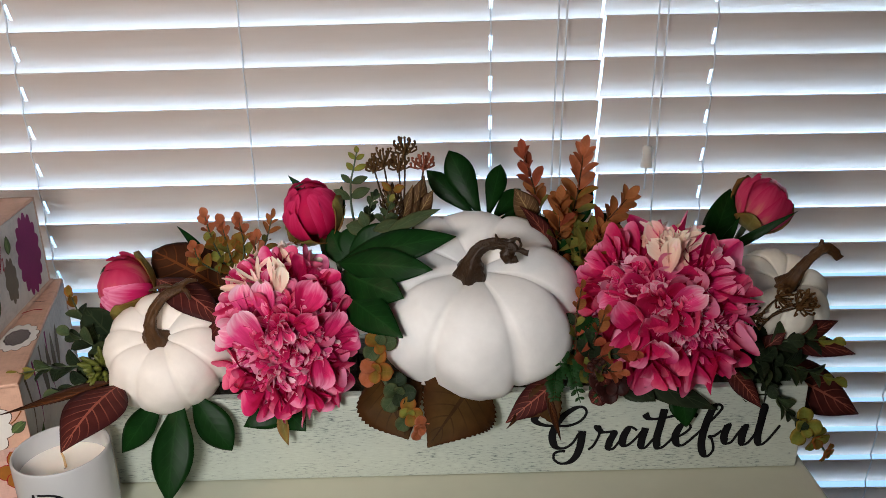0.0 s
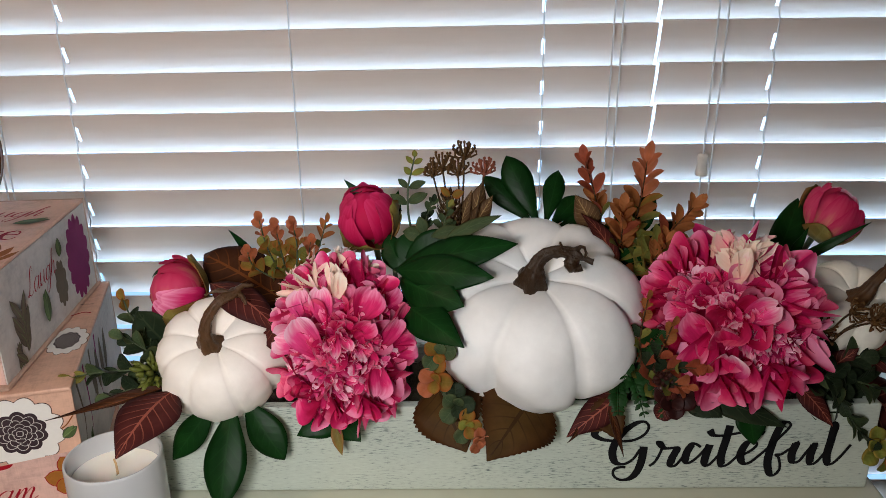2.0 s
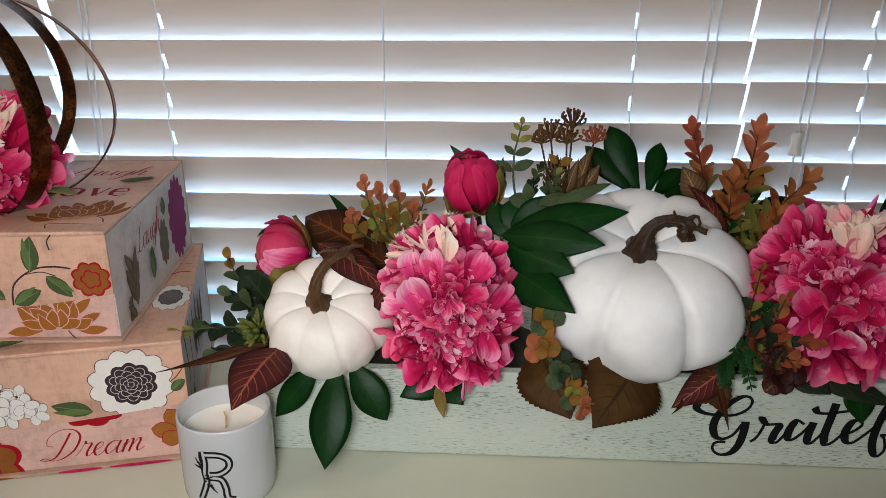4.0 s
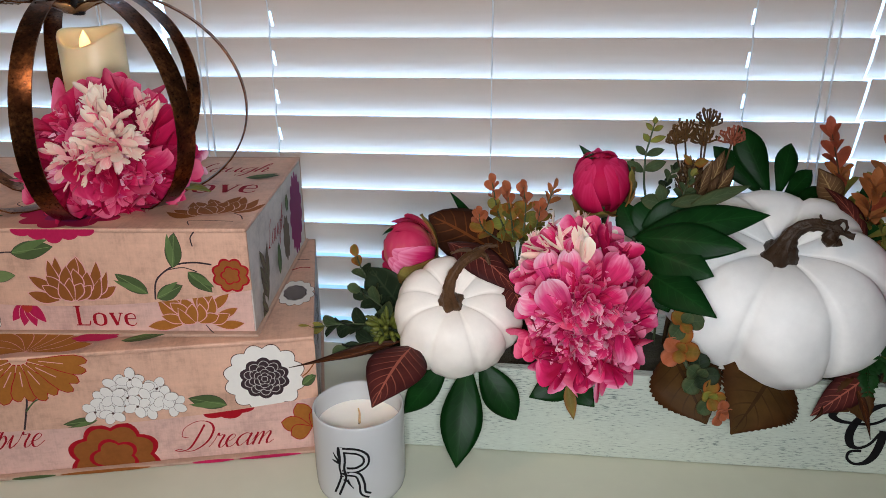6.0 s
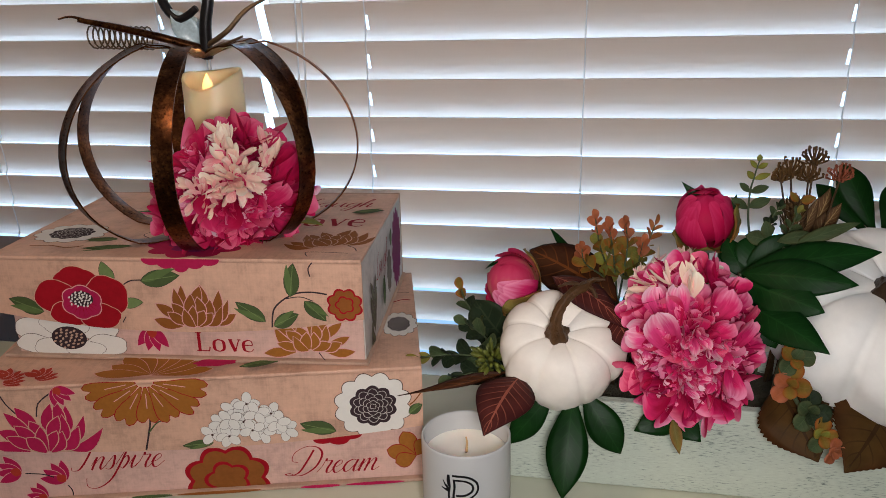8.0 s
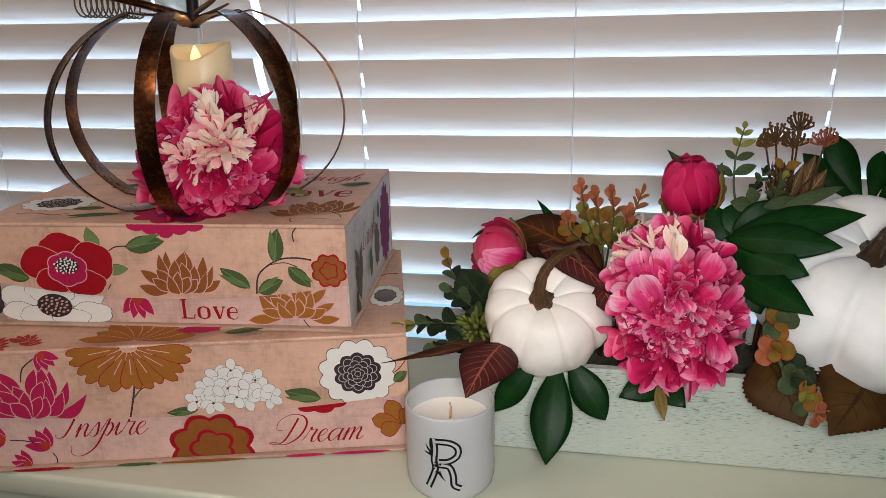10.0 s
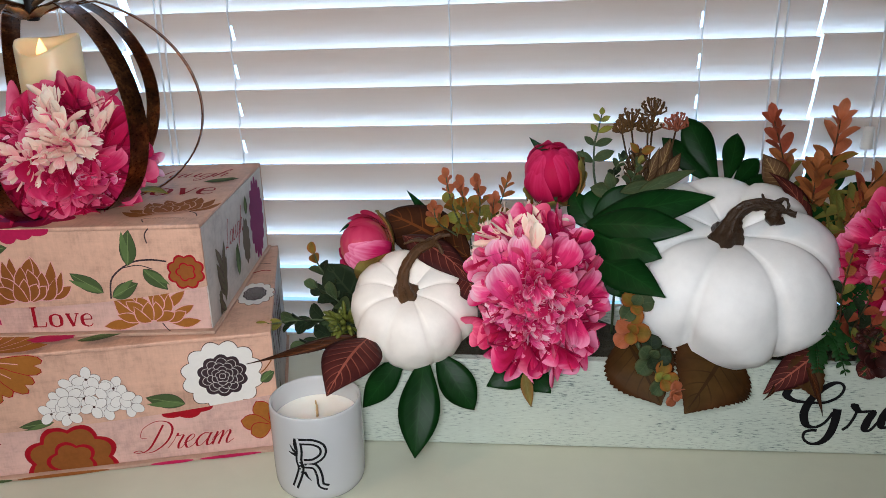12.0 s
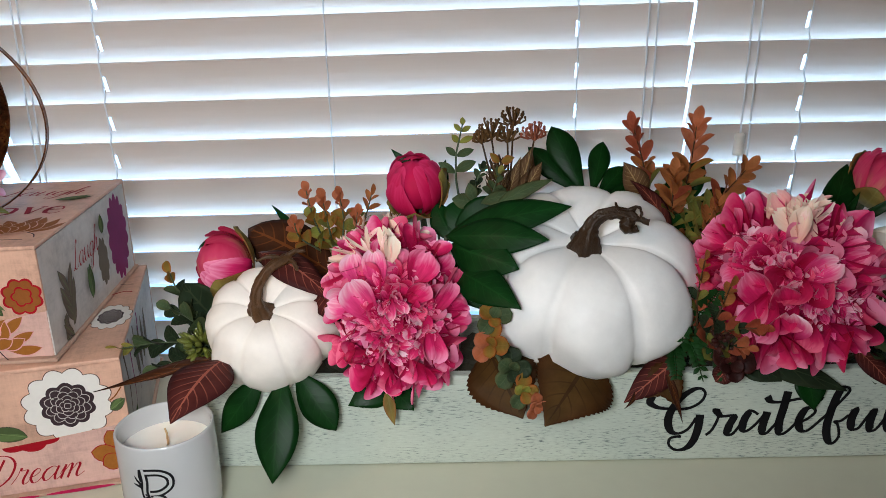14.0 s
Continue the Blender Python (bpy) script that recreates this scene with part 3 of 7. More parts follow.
# ---- lettering: pen strokes of script letters, x-height 1, baseline 0 ----
GLYPH = {}
GLYPH["a"] = (1.15, [[(0.92, 0.86), (0.6, 1.0), (0.25, 0.8), (0.1, 0.38), (0.3, 0.02), (0.6, 0.2), (0.85, 0.65), (0.95, 0.98), (0.84, 0.4), (0.9, 0.05), (1.08, 0.06), (1.3, 0.4)]])
GLYPH["r"] = (0.9, [[(-0.1, 0.1), (0.15, 0.6), (0.28, 1.18), (0.36, 0.98), (0.72, 0.98), (0.58, 0.4), (0.62, 0.05), (0.8, 0.03), (1.05, 0.4)]])
GLYPH["e"] = (0.75, [[(0.0, 0.4), (0.35, 0.5), (0.6, 0.8), (0.45, 1.0), (0.2, 0.8), (0.12, 0.35), (0.32, 0.0), (0.58, 0.06), (0.9, 0.45)]])
GLYPH["u"] = (1.12, [[(0.0, 0.5), (0.18, 1.0), (0.13, 0.4), (0.25, 0.04), (0.5, 0.12), (0.76, 0.6), (0.88, 1.0), (0.82, 0.4), (0.92, 0.04), (1.1, 0.1), (1.25, 0.45)]])
GLYPH["n"] = (0.95, [[(0.0, 0.35), (0.22, 1.0), (0.1, 0.0)], [(0.12, 0.3), (0.5, 0.98), (0.7, 0.86), (0.62, 0.3), (0.74, 0.02), (1.0, 0.35)]])
GLYPH["m"] = (1.45, [[(0.0, 0.35), (0.22, 1.0), (0.1, 0.0)], [(0.12, 0.3), (0.48, 0.98), (0.62, 0.86), (0.52, 0.0)], [(0.54, 0.3), (0.92, 0.98), (1.1, 0.86), (1.02, 0.3), (1.14, 0.02), (1.5, 0.3)]])
GLYPH["s"] = (0.7, [[(0.0, 0.3), (0.42, 1.08), (0.52, 0.6), (0.5, 0.2), (0.3, 0.0), (0.02, 0.12)]])
GLYPH["p"] = (0.9, [[(0.0, 0.35), (0.5, 1.7), (0.25, 0.2), (-0.1, -0.9), (-0.8, -1.45), (-1.5, -1.3), (-1.75, -0.6)], [(0.3, 0.6), (0.6, 1.0), (0.78, 0.6), (0.55, 0.04), (0.34, 0.14)]])
GLYPH["i"] = (0.55, [[(0.0, 0.35), (0.25, 1.0), (0.18, 0.3), (0.28, 0.02), (0.55, 0.35)], [(0.44, 1.62), (0.36, 1.44), (0.40, 1.34)]])
GLYPH["D"] = (1.6, [[(0.72, 1.95), (0.54, 1.1), (0.30, 0.3), (0.0, 0.0), (-0.4, -0.06), (-0.75, 0.04)], [(-0.10, 1.0), (-0.55, 1.15), (-0.55, 1.8), (0.15, 2.25), (1.0, 2.1), (1.45, 1.5), (1.30, 0.6), (0.70, 0.0), (0.10, -0.10), (-0.4, 0.12), (-0.75, 0.04)]])
GLYPH["I"] = (0.9, [[(-0.2, 1.5), (0.15, 1.95), (0.9, 1.92)], [(0.66, 1.92), (0.46, 0.9), (0.15, 0.1), (-0.3, 0.02), (-0.42, 0.28)]])
GLYPH["L"] = (1.0, [[(0.8, 1.65), (0.72, 2.0), (0.45, 1.7), (0.32, 0.8), (0.05, 0.1), (-0.2, 0.14), (0.1, 0.18), (0.5, 0.0), (0.95, 0.25)]])
GLYPH["g"] = (1.1, [[(0.9, 0.86), (0.55, 1.0), (0.2, 0.7), (0.15, 0.2), (0.42, 0.04), (0.8, 0.6), (0.95, 1.0), (0.8, -0.3), (0.45, -0.9), (0.15, -0.6), (0.6, 0.0), (1.2, 0.4)]])
GLYPH["h"] = (0.95, [[(0.0, 0.35), (0.5, 1.6), (0.45, 2.0), (0.28, 1.5), (0.1, 0.0)], [(0.12, 0.3), (0.5, 0.98), (0.7, 0.86), (0.64, 0.3), (0.75, 0.02), (1.0, 0.35)]])
ROMAN = {}
ROMAN["L"] = (1.25, [[(0.3, 1.55), (0.3, 0.05)]], [[(0.05, 1.55), (0.55, 1.55)], [(0.05, 0.03), (1.05, 0.03)], [(1.05, 0.03), (1.12, 0.38)]])
ROMAN["o"] = (1.15, [[(0.5, 1.0), (0.18, 0.85), (0.1, 0.5), (0.18, 0.15), (0.5, 0.0)], [(0.5, 1.0), (0.82, 0.85), (0.9, 0.5), (0.82, 0.15), (0.5, 0.0)]], [])
ROMAN["v"] = (1.0, [[(0.15, 1.0), (0.5, 0.02)]], [[(0.5, 0.02), (0.85, 1.0)], [(0.0, 1.0), (0.35, 1.0)], [(0.7, 1.0), (1.0, 1.0)]])
ROMAN["e"] = (0.95, [[(0.5, 1.0), (0.18, 0.82), (0.1, 0.48), (0.2, 0.14), (0.52, 0.0)]], [[(0.1, 0.56), (0.82, 0.56)], [(0.5, 1.0), (0.75, 0.88), (0.82, 0.56)], [(0.52, 0.0), (0.72, 0.06), (0.86, 0.24)]])


def script(buf, word, place, size, mat, slant=0.22, thin=0.04, thick=0.20):
    """A word in script; place maps the flat writing to the surface."""
    x = 0.0
    for ch in word:
        adv, strokes = GLYPH[ch]
        for s in strokes:
            pts = [((x + px + slant * py) * size, py * size) for px, py in s]
            stroke(buf, pts, thin * size, thick * size, place, mat)
        x += adv
    return x * size


def roman(buf, word, place, size, mat, spread=1.08):
    x = 0.0
    for ch in word:
        adv, thick, thin = ROMAN[ch]
        for lst, w in ((thick, 0.25), (thin, 0.09)):
            for s in lst:
                stroke(buf, [((x + px) * size, py * size) for px, py in s], 0.06 * size if len(s) > 2 else w * size, w * size, place, mat, nib=len(s) > 2)
        x += adv * spread


# ---- the planter and its lettering ----
planter = thing("planter_box", pose(-0.331, 0.663, 0, 0, 0, 1.18), "long whitewashed wooden planter box on the table", "planter")
PL, PD, PH, PW = 0.680, 0.135, 0.094, 0.011
b = Buf()
b.box((0, 0, 0.001), (PL, PW, PH))
front = part("front_board", b, WHITEWASH, planter, "", False, bevel=0.0015)
b = Buf()
b.box((0, PD - PW, 0.001), (PL, PD, PH))
part("back_board", b, WHITEWASH, planter, "", False, bevel=0.0015)
for x0 in (0.0, PL - PW):
    b = Buf()
    b.box((x0, PW + 0.0002, 0.001), (x0 + PW, PD - PW - 0.0002, PH - 0.001))
    part("end_board", b, WHITEWASH, planter, "", False, bevel=0.0015)
b = Buf()
b.box((PW, PW, 0.001), (PL - PW, PD - PW, 0.012))
part("bottom_board", b, WHITEWASH, planter, "", False)
b = Buf()
b.grid(lambda u, w: (PW + 0.001 + (PL - 2 * PW - 0.002) * u, PW + 0.001 + (PD - 2 * PW - 0.002) * w, 0.078 + 0.012 * noise.noise((u * 30, w * 7, 1.3))), 60, 14)
part("moss_filling", b, MOSS, planter, "dark moss filling between the boards")
# brush script for the word, letter by letter, in millimetres on the board
BRUSH = {}
BRUSH["G"] = [[(1.6, 69.3), (0, 62.6), (7.8, 57.4), (21.8, 55.6), (35.3, 56), (46.2, 62), (50.4, 70.3), (47.2, 76), (39.5, 75.6), (28.6, 67.4), (20.3, 54.7), (17.7, 42.3), (21.3, 31.9), (29.6, 29.7), (37.9, 35.3), (43.7, 46)],
              [(47.2, 49.1), (46.2, 34.1), (42.7, 21.3), (36.3, 13.5), (27, 11.7), (20.3, 16.9), (20.3, 23.6), (25.4, 26.1), (31.2, 26.1)]]
BRUSH["r"] = [[(54, 27.3), (59.2, 32.4), (63.9, 43.8), (64.9, 52.5), (61.8, 53.5), (67.5, 47.3), (78.5, 47.1), (75.3, 36.9), (74.3, 29), (79, 27.9), (86.2, 38.7)]]
BRUSH["a"] = [[(101.4, 48.4), (94.6, 52.1), (89.4, 44.4), (87.8, 34.6), (92, 30.9), (100.4, 38.5), (108.1, 50.3)], [(109.7, 50.9), (107.1, 39), (106.6, 30.7), (110.7, 28.1), (119.1, 38.9)]]
BRUSH["t"] = [[(126.9, 71.9), (124.3, 54.8), (121.7, 38.8), (123.3, 27.9), (129.1, 28.8), (137.9, 39)], [(108.1, 67), (112.3, 61.7), (121.7, 61), (137.9, 64), (153.1, 65.8), (159.9, 63.1)]]
BRUSH["e"] = [[(137.9, 38), (147.3, 42.6), (154.1, 49.7), (151.5, 54.5), (144.7, 52.4), (140.1, 41.6), (142.1, 31.8), (148.9, 30.1), (159.9, 40.9)]]
BRUSH["f"] = [[(159.9, 40.9), (169.9, 52.6), (179.7, 65), (183.5, 72.1), (179.7, 75.4), (174.5, 71.3), (169.3, 53.7), (166.7, 34), (169.3, 19.9), (174.5, 16.2), (179.3, 23.9), (176.7, 35.9), (173.5, 39.1), (179.3, 40), (185.5, 45.7)]]
BRUSH["u"] = [[(185.5, 44.1), (191.3, 52.4), (188.7, 39.9), (190.7, 31.5), (196.5, 32), (203.3, 43.9), (208.5, 51.1), (206.5, 37.6), (208.1, 29.3), (213.3, 30.8), (220.2, 42)]]
BRUSH["l"] = [[(220.2, 42), (225.4, 56.1), (228, 70), (225.4, 72.8), (223.8, 55.5), (222.2, 37.8), (225.4, 28.4), (232.2, 32.5), (243.3, 50.1)]]
b = Buf()
for ch in "Grateful":
    for line in BRUSH[ch]:
        stroke(b, [(x / 1000, z / 1000) for x, z in line], 0.0026, 0.0078, lambda u, v: Vector((0.4142 + u, -0.0006, v)), None, 9)
part("lettering", b, BLACK_INK, front, "black script lettering on the front board", False, thick=0.0004)

# ---- monogram candle jar ----
JC = Vector((-0.3468, 0.6015, 0.0))
jar = thing("candle_jar", pose(*JC), "white glazed ceramic candle jar with a black monogram", "candle")
JR, JH = 0.0413, 0.0855


def lathe(buf, prof, n=48, mat=None):
    buf.grid(lambda u, w: (prof[int(round(w * (len(prof) - 1)))][0] * math.cos(u * math.tau), prof[int(round(w * (len(prof) - 1)))][0] * math.sin(u * math.tau),
                           prof[int(round(w * (len(prof) - 1)))][1]), n, len(prof) - 1, mat, closed=True)


b = Buf()
lathe(b, [(0.001, 0.0008), (0.0350, 0.0006), (0.0378, 0.0015), (0.0396, 0.0042), (0.0408, 0.0095), (0.0412, 0.02), (JR, 0.03), (JR, 0.06), (JR, JH - 0.003), (0.0409, JH - 0.0008), (0.0400, JH),
          (0.0390, JH - 0.0012), (0.0384, JH - 0.004), (0.0381, 0.05), (0.0378, 0.03), (0.001, 0.028)])
jar_body = part("jar", b, CERAMIC, jar)
b = Buf()
lathe(b, [(0.001, 0.0640), (0.006, 0.0638), (0.02, 0.0641), (0.034, 0.0644), (0.0380, 0.0660)])
wax = part("wax", b, WAX, jar, "pale cream wax filling")
b = Buf()
b.tube([(0.0, 0.002, 0.0635), (0.0005, 0.001, 0.07), (0.001, 0.0, 0.0755), (0.0004, -0.001, 0.081)], [0.0012, 0.0011, 0.001, 0.0008], 6)
part("wick", b, WICK, wax)


def on_jar(off):
    def place(u, v):
        a = radians(-88.5) + u / JR
        return Vector(((JR + off) * math.cos(a), (JR + off) * math.sin(a), v))
    return place


b = Buf()
for w, mat, off in ((0.0082, BLACK_INK, 0.0002), (0.0030, CERAMIC, 0.0004)):
    p = on_jar(off)
    stroke(b, [(-0.0075, 0.0665), (-0.0065, 0.055), (-0.0075, 0.045), (-0.0065, 0.035), (-0.0135, 0.0165)], w * 0.8, w * 0.8, p, mat, nib=False)
    stroke(b, [(-0.006, 0.0635), (0.006, 0.0632), (0.0135, 0.058), (0.0135, 0.050), (0.006, 0.0445), (-0.003, 0.0435)], w * 0.8, w * 0.8, p, mat, nib=False)
    stroke(b, [(-0.003, 0.0405), (0.006, 0.039), (0.0095, 0.030), (0.0105, 0.020), (0.0165, 0.0165)], w * 0.8, w * 0.8, p, mat, nib=False)
p = on_jar(0.0006)
for bx, bz, tx, tz in ((-0.0095, 0.052, -0.0150, 0.060), (-0.0090, 0.055, -0.0105, 0.0665), (-0.0095, 0.050, -0.0165, 0.0525), (-0.003, 0.034, 0.0025, 0.025), (-0.006, 0.034, -0.0005, 0.031)):
    stroke(b, [(bx, bz), ((bx + tx) / 2 - 0.0008, (bz + tz) / 2), (tx, tz)], 0.0004, 0.0032, p, BLACK_INK, nib=False, taper=True)
for k in range(9):
    a = k * 2.4
    q = (-0.0065 + 0.0045 * math.cos(a) * (k / 9), 0.0395 + 0.0045 * math.sin(a) * (k / 9))
    stroke(b, [q, (q[0] + 0.0010, q[1] + 0.0004), (q[0] + 0.0018, q[1])], 0.0012, 0.0016, p, BLACK_INK, nib=False)
part("monogram", b, BLACK_INK, jar_body, "black outlined letter R with a leafy sprig", False)

# ---- book boxes with printed flowers ----


def flat(buf, pts, place, mat):
    c = (sum(p[0] for p in pts) / len(pts), sum(p[1] for p in pts) / len(pts))
    o, k = len(buf.v), buf.slot(mat)
    for p in [c] + list(pts):
        buf.v.append(tuple(place(*p)))
        buf.a.append(0.5)
        buf.s.append(0.3)
    n = len(pts)
    for i in range(n):
        buf.f.append((o, o + 1 + i, o + 1 + (i + 1) % n))
        buf.m.append(k)


def petal_shape(u, v, length, width, ang, pointed=True, bend=0.0, n=9):
    """The outline of a printed petal or leaf that starts at (u, v)."""
    c, s = math.cos(radians(ang)), math.sin(radians(ang))
    out = []
    for side in (1, -1):
        for k in range(n):
            t = (k + 0.0) / (n - 1) if side > 0 else 1 - k / (n - 1)
            w = width / 2 * math.sin(math.pi * (t ** 0.85 if pointed else t ** 1.5)) ** (0.85 if pointed else 0.7)
            y = side * w + bend * length * math.sin(math.pi * t * 0.5) ** 2
            out.append((u + c * length * t - s * y, v + s * length * t + c * y))
    return out


def scallop(u, v, ru, rv, lobes, depth=0.12, turn=0.0, n=10):
    out = []
    for k in range(lobes * n):
        a = k / (lobes * n) * math.tau
        r = 1 - depth + depth * 2 * abs(math.sin(a * lobes / 2 + turn))
        out.append((u + ru * r * math.cos(a), v + rv * r * math.sin(a)))
    return out


def oval(u, v, ru, rv, n=18, ang=0.0):
    c, s = math.cos(radians(ang)), math.sin(radians(ang))
    return [(u + c * ru * math.cos(k / n * math.tau) - s * rv * math.sin(k / n * math.tau), v + s * ru * math.cos(k / n * math.tau) + c * rv * math.sin(k / n * math.tau)) for k in range(n)]


class Print:
    """One printed motif on a face of a box; each layer lies a hair above the one before."""

    def __init__(self, face, clip=None):
        self.face, self.buf, self.h, self.clip = face, Buf(), 0.00015, clip

    def put(self, pts, mat):
        self.h += 0.00006
        h = self.h
        if self.clip:
            pts = [self.clip(*p) for p in pts]
        flat(self.buf, pts, lambda u, v: self.face(u, v, h), mat)
        return self

    def line(self, pts, w, mat, taper=False):
        self.h += 0.00004
        h = self.h
        stroke(self.buf, pts, w * (0.15 if taper else 1.0), w, lambda u, v: self.face(u, v, h), mat, nib=False, taper=taper)
        return self

    def outlined(self, pts, mat, edge, w=0.0007):
        c = (sum(p[0] for p in pts) / len(pts), sum(p[1] for p in pts) / len(pts))
        big = []
        for p in pts:
            d = math.hypot(p[0] - c[0], p[1] - c[1]) or 1
            big.append((p[0] + (p[0] - c[0]) / d * w, p[1] + (p[1] - c[1]) / d * w))
        return self.put(big, edge).put(pts, mat)

    def done(self, name, parent, label=""):
        return part(name, self.buf, None, parent, label, False)


def flame_shape(u, v, length, width, ang, curl=0.0, n=11):
    """The outline of a printed petal: narrow at its foot, broad past the middle, with a drawn-out tip that curls to one side."""
    c, q = math.cos(radians(ang)), math.sin(radians(ang))
    out = []
    for side in (1, -1):
        for k in range(n):
            t = k / (n - 1) if side > 0 else 1 - k / (n - 1)
            w = width / 2 * (math.sin(math.pi * min(1.0, t * 1.02) ** 1.25) ** 0.8 + 0.18 * (1 - t))
            y = side * w + curl * length * (t ** 2.6 - 0.35 * math.sin(math.pi * t) * 0.5)
            out.append((u + c * length * t - q * y, v + q * length * t + c * y))
    return out


def lotus(p, u, v, r, mat, edge, lo=8, hi=172, squash=1.0, seed=1):
    """Rows of flame-shaped petals that fan out from one foot, the tips apart and the inner ones overlapping them."""
    rr = random.Random(seed)
    for r0, r1, n, w, inset in ((0.34, 1.0, 9, 0.20, 0), (0.20, 0.74, 6, 0.21, 10), (0.06, 0.50, 4, 0.20, 24)):
        for k in range(n):
            a = lo + inset + (hi - lo - 2 * inset) * (k + 0.5) / n + rr.uniform(-5, 5)
            c, q = math.cos(radians(a)), math.sin(radians(a))
            curl = max(-1.0, min(1.0, (90 - a) / 70)) * rr.uniform(0.12, 0.30) + rr.choice((-0.16, 0.16))
            shape = flame_shape(c * r * r0, q * r * r0, r * (r1 - r0) * rr.uniform(0.88, 1.10), r * w * rr.uniform(0.9, 1.15), a, curl)
            p.outlined([(u + x, v + y * squash) for x, y in shape], mat, edge, 0.0010)


def leaf_print(p, u, v, length, width, ang, mat=None, bend=0.08):
    mat = mat or GREEN
    p.outlined(petal_shape(u, v, length, width, ang, True, bend), mat, DARK, 0.0004)
    if mat is GREEN:
        p.put(petal_shape(u, v, length * 0.96, width * 0.46, ang + 8, True, bend + 0.05), GREEN_MID)
    c, s = math.cos(radians(ang)), math.sin(radians(ang))
    p.line([(u, v), (u + c * length * 0.5 - s * bend * length * 0.5, v + s * length * 0.5 + c * bend * length * 0.5), (u + c * length * 0.92 - s * bend * length, v + s * length * 0.92 + c * bend * length)], 0.0006, GREEN_LIGHT)


def rosette_print(p, u, v, ru, rv, lobes=12):
    p.outlined(scallop(u, v, ru, rv, lobes, 0.07), WHITE, LINE, 0.0008)
    p.put(scallop(u, v, ru * 0.62, rv * 0.62, 10, 0.07), DARK)
    for q, n, turn in ((0.50, 10, 0.0), (0.38, 8, 0.6), (0.27, 6, 0.2), (0.17, 5, 0.9), (0.08, 4, 0.3)):
        ring = scallop(u, v, ru * q, rv * q, n, 0.10, turn, 6)
        p.line(ring + ring[:1], 0.00062, LIT_SIDE_AND_LINE_GREY)
        for k in range(n):
            a = (2 * (k * math.pi - turn)) / n
            p.line([(u + ru * q * 0.90 * math.cos(a), v + rv * q * 0.90 * math.sin(a)), (u + ru * q * 0.74 * math.cos(a), v + rv * q * 0.74 * math.sin(a))], 0.00055, LIT_SIDE_AND_LINE_GREY)


def hydrangea_print(p, u, v, r, squash=0.6):
    """A domed cluster: small flowers of four or five oval petals with fine dark outlines."""
    rr = random.Random(11)
    spots = ((0.95, -0.38), (-0.88, -0.40), (-0.30, 0.50), (0.62, 0.30), (-0.62, 0.02), (0.05, 0.72), (0.40, -0.36), (-0.45, -0.42), (0.78, 0.02), (-0.05, 0.12), (0.28, 0.42), (0.15, -0.20), (-0.38, 0.24))
    for k, (x, y) in enumerate(spots):
        cu, cv = u + r * x * 0.90, v + r * y * squash * 1.1
        turn, n = rr.uniform(0, 90), rr.choice((4, 5))
        for m in range(n):
            a = turn + m * 360 / n + rr.uniform(-10, 10)
            c, s = math.cos(radians(a)), math.sin(radians(a))
            p.outlined(oval(cu + c * r * 0.15, cv + s * r * 0.15, r * 0.145, r * 0.105, 14, a), WHITE, LINE, 0.00028)
        if k % 2:
            p.put(oval(cu, cv, r * 0.03, r * 0.03, 8), LINE)


def bell_print(p, u, v, r, ang, mat=None):
    mat = mat or MAGENTA
    for da in (-38, -13, 13, 38):
        p.outlined(petal_shape(u, v, r, r * 0.42, ang + da), mat, PINK_LINE, 0.0006)
    p.put(petal_shape(u, v, r * 0.45, r * 0.4, ang), ORANGE_RED)


def heart_flower(p, u, v, ru, rv, mat, edge):
    p.put(scallop(u, v, ru, rv, 8, 0.09), edge)
    p.put(scallop(u, v, ru * 0.88, rv * 0.88, 8, 0.09), mat)
    p.put(scallop(u, v, ru * 0.52, rv * 0.52, 5, 0.14), edge)
    p.put(scallop(u, v, ru * 0.43, rv * 0.43, 5, 0.14), mat)


def front_face(y):
    return lambda u, v, h: Vector((u, y - h, v))


def top_face(z):
    return lambda u, v, h: Vector((u, v, z + h))


def side_face(x):
    return lambda u, v, h: Vector((x + h, u, v))


FLAP, BODY = front_face(-0.0030), front_face(-0.0001)


